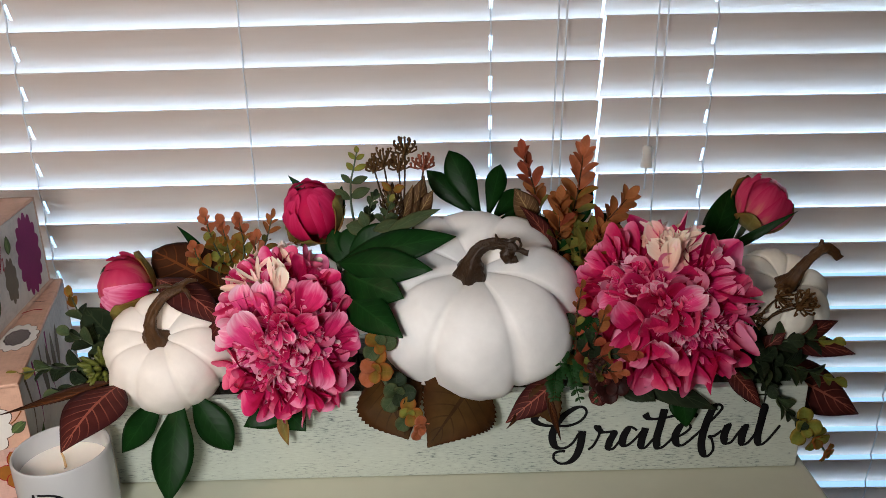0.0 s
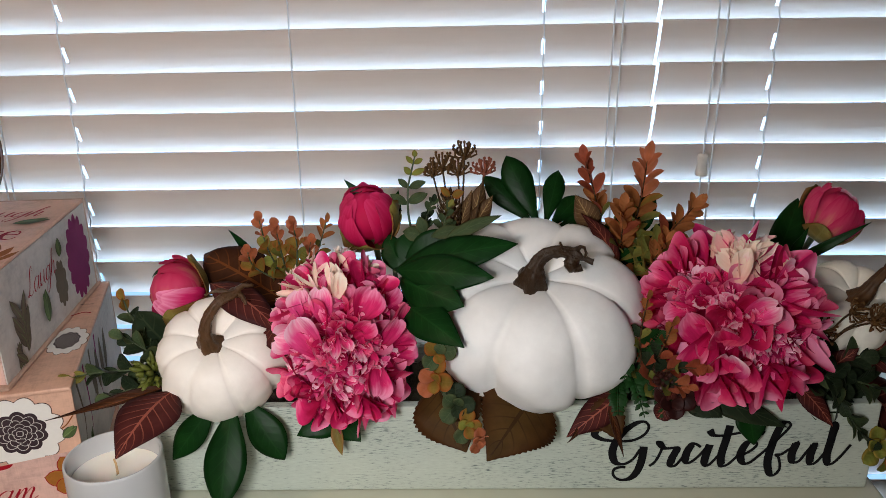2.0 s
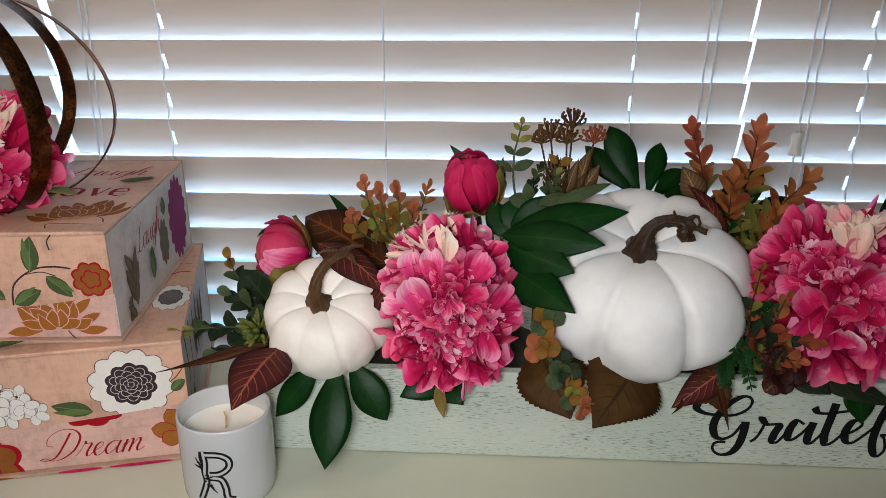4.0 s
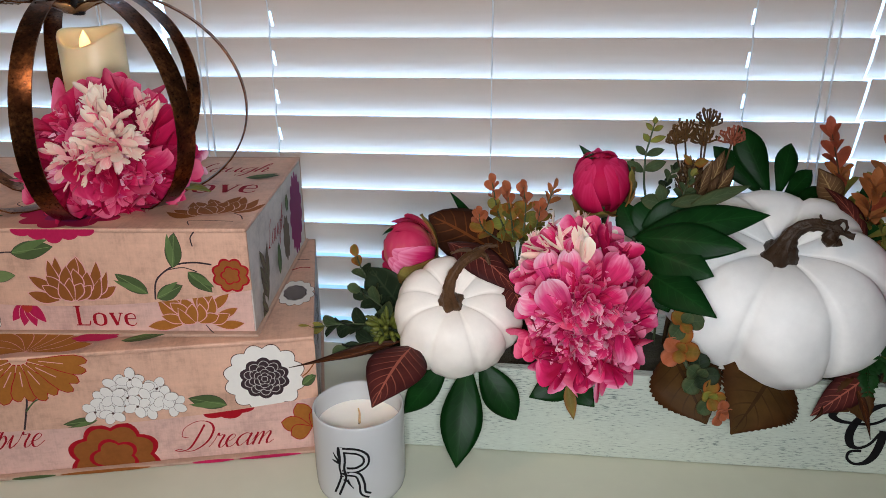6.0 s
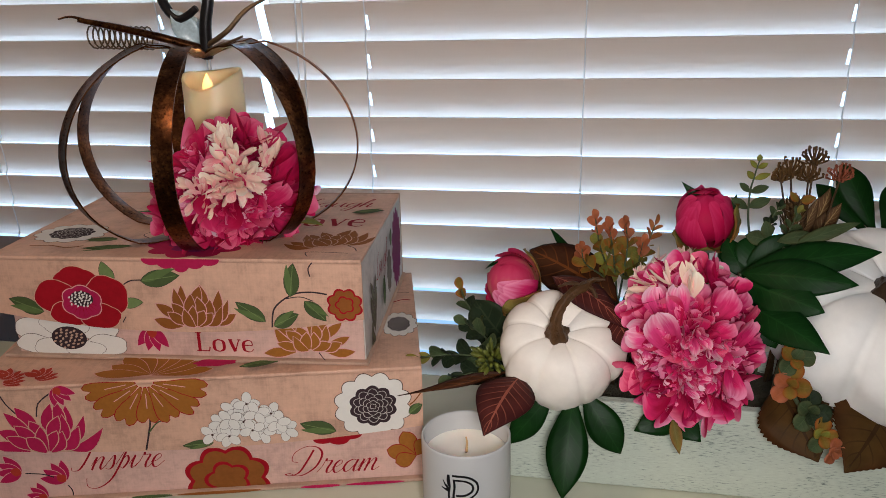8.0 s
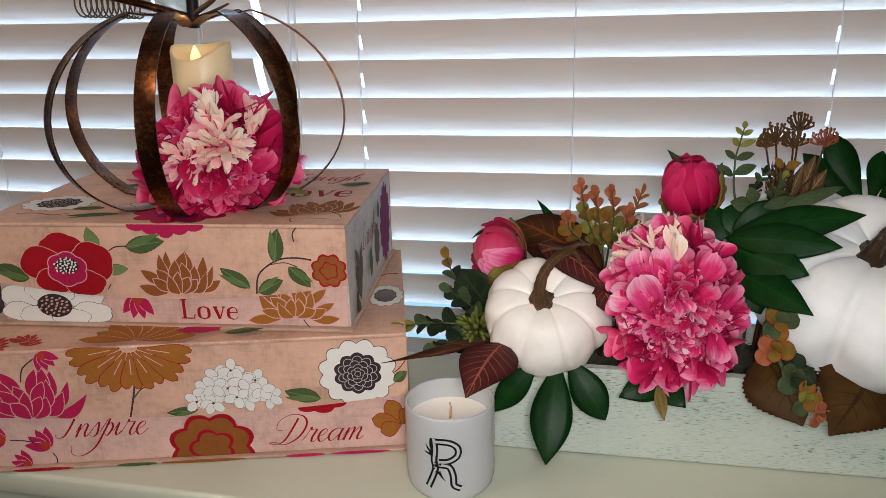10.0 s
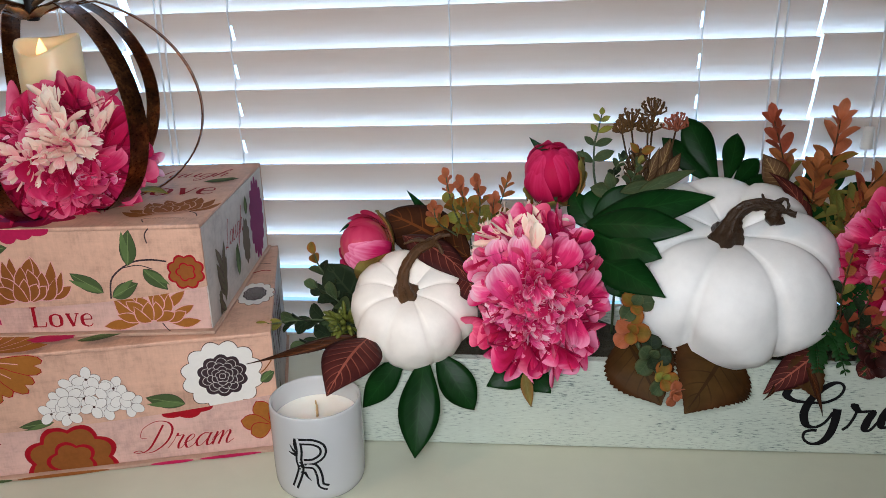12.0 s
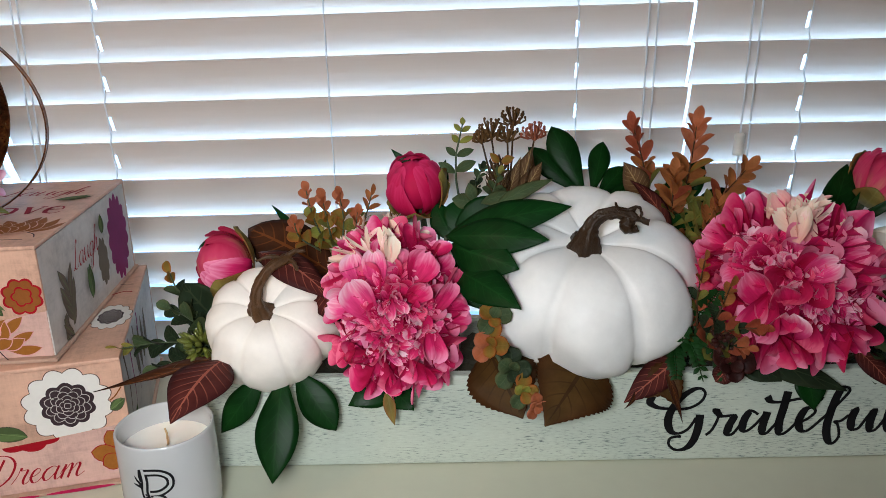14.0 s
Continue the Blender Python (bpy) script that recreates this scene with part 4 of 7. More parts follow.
def book_box(m, w, d, h, ends, mid, inset_left, label, body_mat):
    """A cloth-paper book box: bottom board, body, lid with a bowed front flap, and a spine."""
    box = thing("book_box", m, label, "storage box", "stacked book boxes")
    lip, t = 0.006, 0.004
    b = Buf()
    b.box((-w - 0.001, -lip, 0.0005), (lip - 0.003, d + 0.002, t))
    board = part("bottom_board", b, PAPER_EDGE, box, "", False, bevel=0.0012)
    b = Buf()
    b.box((-w + inset_left, 0.0, t), (-0.0015, d - t, h - t - 0.0005))
    body = part("body", b, body_mat, box, "", False, bevel=0.001)
    b = Buf()
    b.box((-w, -0.0030, h - t), (0, d - t - 0.0005, h))
    lid = part("lid", b, PAPER, box, "", False, bevel=0.0012)
    b = Buf()

    def edge(u):
        return mid + (ends - mid) * (2 * u - 1) ** 2

    n = 28
    for j, (y0, flip) in enumerate(((-0.0030, False), (-0.0002, True))):
        b.grid(lambda u, v: (-w + w * (1 - u if flip else u), y0, edge(u) + (h - t - 0.0002 - edge(u)) * v), n, 1)
    b.grid(lambda u, v: (-w + w * u, -0.0002 - 0.0028 * v, edge(u)), n, 1)
    for x in (-w, 0.0):
        b.face([(x, -0.0030, edge(0)), (x, -0.0002, edge(0)), (x, -0.0002, h - t - 0.0002), (x, -0.0030, h - t - 0.0002)][::1 if x else -1])
    flap = part("front_flap", b, PAPER, box, "bowed front flap of printed paper", False, weld=True)
    b = Buf()
    b.box((-w, d - t, t), (0, d, h))
    part("spine", b, PAPER_EDGE, box, "", False, bevel=0.001)
    # thin sheet over the body; its grey paints in the window's light
    b = Buf()
    b.box((-0.0015, 0.0005, t + 0.0004), (-0.0004, d - t - 0.0006, h - t - 0.0006))
    side = part("side_panel", b, LIT_SIDE_AND_LINE_GREY, box, "printed paper side, greyed in its colour for window light", False)
    return {FLAP: flap, BODY: body, "lid": lid, "side": side, "board": board}


LB_W, LB_D, LB_H = 0.424, 0.262, 0.128
UB_W, UB_D, UB_H = 0.368, 0.248, 0.107
lower = book_box(pose(-0.398, 0.646, 0.0, 0, 0, 16.0), LB_W, LB_D, LB_H, 0.063, 0.051, 0.002, "large book box of tan paper printed with flowers", PAPER_PINK)
upper = book_box(pose(-0.4505, 0.638, 0.1285, 0, 0, 6.3), UB_W, UB_D, UB_H + 0.0005, 0.048, 0.031, 0.013, "smaller flower-printed book box on a larger one", PAPER_PINK)


def flap_clip(ends, mid, w, above):
    def clip(u, v):
        e = mid + (ends - mid) * (2 * (u + w) / w - 1) ** 2
        return (u, max(v, e + 0.0004)) if above else (u, min(v, e - 0.0004))
    return clip


UA, UBL = flap_clip(0.048, 0.031, UB_W, True), flap_clip(0.048, 0.031, UB_W, False)
LA, LBL = flap_clip(0.063, 0.051, LB_W, True), flap_clip(0.063, 0.051, LB_W, False)

# smaller box, front
p = Print(FLAP, UA)
leaf_print(p, -0.320, 0.050, 0.036, 0.016, 165, bend=-0.1)
leaf_print(p, -0.216, 0.084, 0.040, 0.017, 4)
leaf_print(p, -0.246, 0.080, 0.024, 0.014, 100, GREEN_LIGHT)
leaf_print(p, -0.240, 0.060, 0.024, 0.011, 0, GREEN_LIGHT)
p.line([(-0.236, 0.078), (-0.226, 0.084), (-0.214, 0.085)], 0.0012, DARK)
for cu, cv, ru, rv, lobes, turn in ((-0.281, 0.081, 0.0225, 0.0165, 5, 0.4), (-0.304, 0.066, 0.0215, 0.0175, 4, 1.0), (-0.252, 0.068, 0.0215, 0.0205, 5, 0.2), (-0.292, 0.049, 0.0200, 0.0125, 4, 0.7), (-0.262, 0.047, 0.0215, 0.0130, 5, 0.9)):
    p.outlined(scallop(cu, cv, ru, rv, lobes, 0.045, turn, 8), RED, PAPER, 0.0007)
p.outlined(scallop(-0.278, 0.061, 0.0195, 0.0165, 6, 0.06, 0.3), MAGENTA, PINK_LINE, 0.0010)
for k in range(9):
    a = 200 + 18 * k
    p.line([(-0.278 + 0.009 * math.cos(radians(a)), 0.062 + 0.007 * math.sin(radians(a))), (-0.278 + 0.0175 * math.cos(radians(a)), 0.061 + 0.0145 * math.sin(radians(a)))], 0.0007, RED, taper=True)
p.put(oval(-0.2775, 0.065, 0.012, 0.008, 16), DARK)
rr = random.Random(4)
for k in range(34):
    a, q = k * 2.4, math.sqrt(k / 34)
    p.put(oval(-0.2775 + 0.0125 * q * math.cos(a), 0.065 + 0.0085 * q * math.sin(a), 0.0015, 0.0009, 7, rr.uniform(0, 90)), WHITE)
p.done("printed_poppy", upper[FLAP], "red printed poppy with green leaves")
p = Print(FLAP, UA)
lotus(p, -0.164, 0.036, 0.045, BROWN_INK, PINK_LINE, 2, 178, squash=1.0, seed=2)
p.done("printed_lotus", upper[FLAP], "brown printed lotus flower")
p = Print(FLAP, UA)
p.line([(-0.090, 0.038), (-0.086, 0.058), (-0.068, 0.072), (-0.050, 0.075), (-0.034, 0.073)], 0.0016, DARK)
p.line([(-0.074, 0.068), (-0.060, 0.070), (-0.048, 0.066)], 0.0009, DARK)
leaf_print(p, -0.070, 0.070, 0.034, 0.015, 76)
leaf_print(p, -0.096, 0.044, 0.034, 0.014, 140)
leaf_print(p, -0.056, 0.066, 0.028, 0.014, -50)
leaf_print(p, -0.088, 0.040, 0.028, 0.014, 22)
p.line([(-0.046, 0.105), (-0.050, 0.099), (-0.049, 0.091)], 0.0012, DARK)
p.done("printed_branch", upper[FLAP], "dark printed branch with green leaves")
p = Print(FLAP, UA)
heart_flower(p, -0.0175, 0.0625, 0.0165, 0.0160, BROWN_INK, RED)
p.done("printed_blossom", upper[FLAP], "brown and red printed blossom")
p = Print(FLAP, UA)
for k in range(5):
    p.put([(x, min(y, UB_H - 0.0002)) for x, y in oval(-0.174 + (k - 2) * 0.014, 0.1060, 0.0105, 0.013 - 0.0035 * abs(k - 2), 18)], MAGENTA)
p.done("printed_petals", upper[FLAP], "magenta printed petals folding over the lid")
p = Print(BODY, UBL)
for cu, cv, ru, rv, lobes, turn in ((-0.335, 0.030, 0.021, 0.012, 4, 0.2), (-0.268, 0.030, 0.020, 0.012, 4, 0.8), (-0.302, 0.036, 0.026, 0.012, 5, 0.4), (-0.338, 0.014, 0.018, 0.010, 4, 1.1), (-0.262, 0.014, 0.021, 0.011, 5, 0.1), (-0.318, 0.010, 0.020, 0.010, 4, 0.6), (-0.284, 0.009, 0.020, 0.009, 4, 0.9)):
    p.outlined(scallop(cu, cv, ru, rv, lobes, 0.06, turn, 7), WHITE, LINE, 0.0005)
p.put(oval(-0.300, 0.021, 0.0185, 0.0125, 20), DARK)
for k in range(30):
    a, q = k * 2.4, math.sqrt((k + 0.5) / 30)
    p.put(oval(-0.300 + 0.0165 * q * math.cos(a), 0.021 + 0.0108 * q * math.sin(a), 0.0018, 0.0011, 8, rr.uniform(0, 60)), PAPER_EDGE)
p.done("printed_anemone", upper[BODY], "white printed anemone with a dark centre")
p = Print(BODY, UBL)
bell_print(p, -0.213, 0.034, 0.026, -92)
p.done("printed_bellflower", upper[BODY], "magenta printed bellflower")
p = Print(BODY, UBL)
lotus(p, -0.054, 0.013, 0.045, GOLD, PINK_LINE, -12, 192, squash=0.90)
p.line([(-0.046, 0.012), (-0.042, 0.006), (-0.037, 0.001)], 0.0010, DARK)
p.done("printed_lotus", upper[BODY], "golden brown printed lotus flower")
b = Buf()
roman(b, "Love", lambda u, v: Vector((-0.170 + u, -0.0005, 0.0098 + v)), 0.0128, None)
part("lettering", b, TEXT_RED, upper[BODY], "dark red printed word Love", False)
p = Print(FLAP, UA)
p.line([(-0.236, 0.046), (-0.240, 0.040)], 0.001, DARK)
p.done("printed_stem", upper[FLAP])
# smaller box, top
TOP = top_face(UB_H + 0.0005)
p = Print(TOP)
rosette_print(p, -0.322, 0.071, 0.036, 0.030)
p.done("printed_rosette", upper["lid"], "white and black printed rosette")
p = Print(TOP)
leaf_print(p, -0.262, 0.052, 0.034, 0.014, 178)
leaf_print(p, -0.236, 0.030, 0.050, 0.013, 185)
leaf_print(p, -0.190, 0.075, 0.05, 0.02, 160)
leaf_print(p, -0.300, 0.140, 0.034, 0.016, 20)
leaf_print(p, -0.04, 0.155, 0.036, 0.016, 12)
leaf_print(p, -0.12, 0.060, 0.035, 0.018, 30)
p.line([(-0.340, 0.024), (-0.320, 0.026), (-0.300, 0.020), (-0.285, 0.026)], 0.002, BROWN_INK)
p.line([(-0.225, 0.05), (-0.24, 0.065), (-0.222, 0.085), (-0.19, 0.085)], 0.0010, DARK)
p.line([(-0.02, 0.035), (-0.012, 0.028), (-0.008, 0.018)], 0.0011, DARK)
p.line([(-0.052, 0.002), (-0.055, 0.014), (-0.03, 0.014), (-0.015, 0.012)], 0.0010, DARK)
p.done("printed_leaves", upper["lid"], "green printed leaves and stems")
p = Print(TOP)
p.put(scallop(-0.172, 0.036, 0.046, 0.036, 9, 0.1), MAGENTA)
p.put(scallop(-0.172, 0.036, 0.026, 0.020, 7, 0.1), PURPLE)
p.done("printed_peony", upper["lid"], "magenta printed flower on the lid")
p = Print(TOP)
lotus(p, -0.036, 0.030, 0.050, BROWN_INK, PAPER, 25, 190, squash=1.15, seed=4)
p.done("printed_lotus", upper["lid"], "brown printed lotus flower")
b = Buf()
roman(b, "Love", lambda u, v: Vector((-0.112 + u, 0.104 + v * 1.3, UB_H + 0.0008)), 0.0205, None)
part("lettering", b, TEXT_RED, upper["lid"], "dark red printed word Love on the lid", False)
b = Buf()
script(b, "Laugh", lambda u, v: Vector((-0.105 + u, 0.180 + v * 1.2, UB_H + 0.0008)), 0.0150, None, 0.25, 0.05, 0.16)
part("lettering", b, TEXT_RED, upper["lid"], "red printed word Laugh on the lid", False)
# smaller box, side
SIDE = side_face(-0.0004)
p = Print(SIDE)
for k in range(10):
    leaf_print(p, 0.050 + 0.003 * math.sin(k * 2), 0.012 + 0.004 * k, 0.030, 0.010, 90 + (30 if k % 2 else -30), TAUPE)
for k in range(5):
    leaf_print(p, 0.025 + 0.004 * k, 0.006, 0.026, 0.008, 60 + 18 * k, TAUPE)
leaf_print(p, 0.100, 0.020, 0.035, 0.016, 80)
leaf_print(p, 0.150, 0.072, 0.020, 0.014, 80)
p.done("printed_thistle", upper["side"], "brown printed thistle leaves")
p = Print(SIDE)
p.put(scallop(0.150, 0.042, 0.014, 0.024, 9, 0.1), TAUPE)
p.done("printed_seed_pod", upper["side"], "brown printed seed pod")
p = Print(SIDE)
p.put(scallop(0.205, 0.052, 0.030, 0.045, 15, 0.08), PURPLE)
p.done("printed_hydrangea", upper["side"], "purple printed flower cluster")
b = Buf()
script(b, "Laugh", lambda u, v: Vector((-0.0001, 0.072 + u * 0.95, 0.058 + v)), 0.0135, None, 0.25, 0.05, 0.15)
part("lettering", b, TEXT_RED, upper["side"], "red printed word Laugh", False)

# larger box, front
p = Print(FLAP, LA)
lotus(p, -0.360, 0.056, 0.053, MAGENTA, PAPER, 2, 178, squash=1.05, seed=3)
p.done("printed_lotus", lower[FLAP], "magenta printed lotus flower")
p = Print(FLAP, LA)
p.line([(-0.262, 0.104), (-0.262, 0.086), (-0.266, 0.068), (-0.270, 0.053)], 0.0018, DARK)
p.line([(-0.265, 0.072), (-0.255, 0.083), (-0.243, 0.085)], 0.0014, GREEN)
for ang, length, wide in ((190, 0.058, 0.020), (213, 0.056, 0.021), (239, 0.050, 0.022), (268, 0.044, 0.022), (297, 0.047, 0.022), (324, 0.055, 0.021), (348, 0.058, 0.020)):
    c, q = math.cos(radians(ang)), math.sin(radians(ang))
    # a heart-shaped petal: narrow at the flower's middle, with a notch in its broad end
    half = [(0.16, 0.05), (0.40, 0.20), (0.62, 0.38), (0.80, 0.48), (0.93, 0.44), (1.00, 0.28), (0.98, 0.13), (0.88, 0.0)]
    ring = [(x * length, y * wide) for x, y in half] + [(x * length, -y * wide) for x, y in reversed(half[:-1])]
    shape = [(-0.262 + x * c - y * q, 0.1275 + x * q + y * c) for x, y in ring]
    p.outlined([(x, min(y, LB_H - 0.0002)) for x, y in shape], GOLD, RED, 0.0009)
    p.line([(-0.262 + length * 0.30 * c, min(0.1275 + length * 0.30 * q, LB_H - 0.001)), (-0.262 + length * 0.66 * c, min(0.1275 + length * 0.66 * q, LB_H - 0.001))], 0.0008, PINK_LINE)
p.done("printed_daisy", lower[FLAP], "gold printed flower with a red edge")
p = Print(FLAP, LA)
hydrangea_print(p, -0.171, 0.078, 0.043, 0.62)
p.done("printed_hydrangea", lower[FLAP], "white printed hydrangea cluster")
p = Print(FLAP, LA)
rosette_print(p, -0.0485, 0.0880, 0.0355, 0.0335)
p.line([(-0.013, 0.088), (-0.008, 0.092), (-0.002, 0.100)], 0.0012, BROWN_INK)
p.done("printed_rosette", lower[FLAP], "white and black printed rosette")
p = Print(FLAP, LA)
leaf_print(p, -0.086, 0.062, 0.036, 0.015, 158)
leaf_print(p, -0.205, 0.057, 0.030, 0.009, 178)
leaf_print(p, -0.014, 0.078, 0.016, 0.010, 30)
p.line([(-0.398, 0.128), (-0.392, 0.112), (-0.384, 0.100)], 0.0013, DARK)
p.line([(-0.350, 0.120), (-0.362, 0.110), (-0.366, 0.096)], 0.0013, DARK)
bell_print(p, -0.345, 0.126, 0.020, -60)
p.done("printed_leaves", lower[FLAP], "green printed leaves")
# larger box, below the flap
p = Print(BODY, LBL)
heart_flower(p, -0.196, 0.013, 0.040, 0.036, BROWN_INK, RED)
p.done("printed_blossom", lower[BODY], "large brown printed blossom with a red edge")
p = Print(BODY, LBL)
p.put(scallop(-0.088, 0.060, 0.026, 0.014, 7, 0.1), RED)
p.done("printed_petals", lower[BODY], "red printed petals")
p = Print(BODY, LBL)
for a, q in ((115, 0.030), (165, 0.030), (200, 0.022), (60, 0.02)):
    p.outlined(petal_shape(-0.008, 0.028, q, 0.017, a, False), GOLD, RED, 0.0008)
p.done("printed_daisy", lower[BODY], "gold and red printed petals")
p = Print(BODY, LBL)
bell_print(p, -0.392, 0.034, 0.024, 165)
bell_print(p, -0.352, 0.022, 0.024, 130)
bell_print(p, -0.372, 0.004, 0.020, 150)
p.line([(-0.388, 0.034), (-0.372, 0.032), (-0.362, 0.028)], 0.0012, DARK)
p.line([(-0.350, 0.018), (-0.347, 0.012), (-0.347, 0.006)], 0.0012, DARK)
p.done("printed_bellflower", lower[BODY], "magenta printed bellflowers")
b = Buf()
script(b, "Inspire", lambda u, v: Vector((-0.340 + u, -0.0005, 0.0325 + v)), 0.0142, None, 0.38, 0.045, 0.15)
part("lettering", b, TEXT_RED, lower[BODY], "red printed word Inspire", False)
b = Buf()
script(b, "Dream", lambda u, v: Vector((-0.130 + u, -0.0005, 0.0135 + v)), 0.0140, None, 0.38, 0.045, 0.16)
part("lettering", b, TEXT_RED, lower[BODY], "red printed word Dream", False)
# larger box, lid and bottom board
TOPL = top_face(LB_H)
p = Print(TOPL)
rosette_print(p, -0.020, 0.100, 0.019, 0.030)
p.done("printed_rosette", lower["lid"], "white and black printed rosette")
p = Print(TOPL)
for k in range(5):
    bell_print(p, -0.395 + 0.030 * (k % 2), 0.006 + 0.002 * k, 0.02, 20 + 30 * k, ORANGE_RED)
for k in range(9):
    p.outlined(petal_shape(-0.256, 0.001, 0.050 if k % 2 else 0.056, 0.017, 8 + 20.5 * k, False), GOLD, PINK_LINE, 0.0008)
p.put(scallop(-0.200, 0.020, 0.020, 0.008, 7, 0.08), MAGENTA)
p.line([(-0.03, 0.15), (-0.015, 0.16), (-0.005, 0.158)], 0.002, RED)
p.line([(-0.034, 0.180), (-0.020, 0.184), (-0.006, 0.182)], 0.001, DARK)
leaf_print(p, -0.175, 0.008, 0.04, 0.012, 8)
p.done("printed_petals", lower["lid"], "printed petals along the lid's edge")
SIDEL = side_face(-0.0004)
p = Print(SIDEL)
for k in range(4):
    p.line([(0.02 + 0.035 * k, 0.12), (0.03 + 0.03 * k, 0.08), (0.02 + 0.035 * k, 0.05)], 0.006, PURPLE if k % 2 else TAUPE, taper=True)
for k in range(4):
    leaf_print(p, 0.10 + 0.02 * k, 0.060, 0.050, 0.016, 100 - 10 * k, TAUPE)
leaf_print(p, 0.03, 0.02, 0.04, 0.015, 60)
p.done("printed_grass", lower["side"], "grey and purple printed grasses")
EDGE = front_face(-0.006)
p = Print(EDGE)
for u, ru, mat in ((-0.36, 0.030, RED), (-0.27, 0.020, GREEN), (-0.205, 0.042, BROWN_INK), (-0.105, 0.020, MAGENTA), (-0.05, 0.030, MAGENTA)):
    p.put(oval(u, 0.0024, ru, 0.0018, 20), mat)
p.done("printed_edge", lower["board"], "coloured print on the bottom board's edge")

# ---- pumpkin lantern of copper strips ----
LC = Vector((-0.632, 0.722, 0.2362))
lantern = thing("pumpkin_lantern", pose(*LC), "pumpkin-shaped lantern of aged copper strips on a book box", "lantern")
RIBS = (-126, -79, -29, 15, 74, 133, 181)
LR, LZ = 0.1485, 0.1820


def rib_line(a, n=30):
    out = []
    c, s = math.cos(radians(a)), math.sin(radians(a))
    for k in range(n + 1):
        t = k / n
        if t < 0.05:
            r, z = 0.058 + 0.029 * t / 0.05, 0.0
        elif t < 0.86:
            th = math.pi * (0.17 + 0.73 * (t - 0.05) / 0.81)
            r = LR * math.sin(th) ** 0.85 * (1 + 0.05 * math.cos(th))
            z = LZ * (0.5 - 0.5 * math.cos(th) / math.cos(math.pi * 0.17))
        else:
            q = (t - 0.86) / 0.14
            r = 0.0535 - 0.0475 * q
            z = LZ * (1.0255 + 0.02 * q - 0.085 * q * q)
        out.append((Vector((c * r, s * r, max(z, 0.0) + 0.0012)), Vector((-s, c, 0))))
    return out


for a in RIBS:
    line = rib_line(a)
    b = Buf()
    hw = 0.0045 if a == 15 else 0.0092

    def at(u, w, off):
        i = int(round(w * (len(line) - 1)))
        p0, tan = line[i]
        d = (line[min(i + 1, len(line) - 1)][0] - line[max(i - 1, 0)][0]).normalized()
        nrm = d.cross(tan).normalized()
        return p0 + tan * ((u - 0.5) * 2 * hw * (1.0 - 0.35 * max(0, w - 0.85) / 0.15)) + nrm * (off - 0.0006 * (2 * u - 1) ** 2)

    b.grid(lambda u, w: at(u, w, 0.0007), 4, 30)
    b.grid(lambda u, w: at(1 - u, w, -0.0007), 4, 30)
    for u in (0.0, 1.0):
        b.grid(lambda v, w: at(u, w, -0.0007 + 0.0014 * (v if u else 1 - v)), 1, 30)
    part("rib", b, COPPER, lantern)
b = Buf()
lathe(b, [(0.001, 0.0008), (0.060, 0.0008), (0.062, 0.0016), (0.060, 0.0024), (0.001, 0.0024)], 32)
part("base_plate", b, COPPER, lantern)
ZT = 0.187
b = Buf()
tapered(b, [(0.004, 0, ZT - 0.012), (0.008, -0.004, ZT + 0.02), (0.014, -0.004, ZT + 0.05), (0.002, 0.0, ZT + 0.075), (-0.03, 0.004, ZT + 0.07), (-0.040, 0.004, ZT + 0.045), (-0.022, 0.0, ZT + 0.026), (0.0, -0.004, ZT + 0.036)], [0.006, 0.006, 0.0055, 0.005, 0.005, 0.005, 0.0045, 0.0035], 10)
part("stem", b, IRON, lantern, "curled black iron stem")
b = Buf()
tapered(b, [(0.0, -0.004, ZT - 0.002), (-0.035, -0.018, ZT + 0.010), (-0.072, -0.030, ZT + 0.020), (-0.105, -0.042, ZT + 0.028)], [0.0042, 0.0040, 0.0036, 0.0022], 8)
tapered(b, [(-0.095, -0.039, ZT + 0.026), (-0.110, -0.044, ZT + 0.031), (-0.122, -0.048, ZT + 0.029)], [0.002, 0.0012, 0.0008], 6)
part("twig", b, COPPER, lantern, "bent copper twig")
b = Buf()
pts = []
for k in range(12 * 11):
    t = k / (12 * 11)
    a = t * 11 * math.tau
    pts.append(Vector((-0.104 + 0.054 * t, -0.026 + 0.02 * t + 0.011 * math.cos(a), ZT + 0.011 - 0.003 * t + 0.011 * math.sin(a))))
b.tube(pts, 0.0009, 5)
part("spring", b, BRASS_WIRE, lantern, "coiled wire tendril")
b = Buf()
tapered(b, [(0.006, -0.004, ZT), (0.03, -0.004, ZT + 0.014), (0.05, 0.002, ZT + 0.034), (0.075, 0.006, ZT + 0.046)], [0.0028, 0.0026, 0.0022, 0.001], 7)
tapered(b, [(0.01, -0.008, ZT - 0.004), (0.03, -0.012, ZT + 0.002), (0.052, -0.016, ZT + 0.010)], [0.0022, 0.0018, 0.001], 7)
part("wire_shoot", b, BRASS_WIRE, lantern)
b = Buf()
leaf(b, (-0.004, 0.004, ZT + 0.002), (-0.030, 0.0, ZT + 0.036), 0.024, (0, -1, 0.3), 0.1, 0.2, nv=8)
leaf(b, (0.0, 0.004, ZT + 0.0), (-0.022, 0.02, ZT + 0.03), 0.02, (0, -1, 0.3), 0.1, 0.2, nv=8)
part("enamel_leaf", b, GLASSY, lantern, "small pale blue enamelled metal leaf", thick=0.0008)

# flameless candle inside
candle = thing("flameless_candle", pose(-0.6580, 0.7850, 0.2390), "ivory flameless pillar candle with a wavy rim", "candle")
CR, CH = 0.0325, 0.1500
b = Buf()


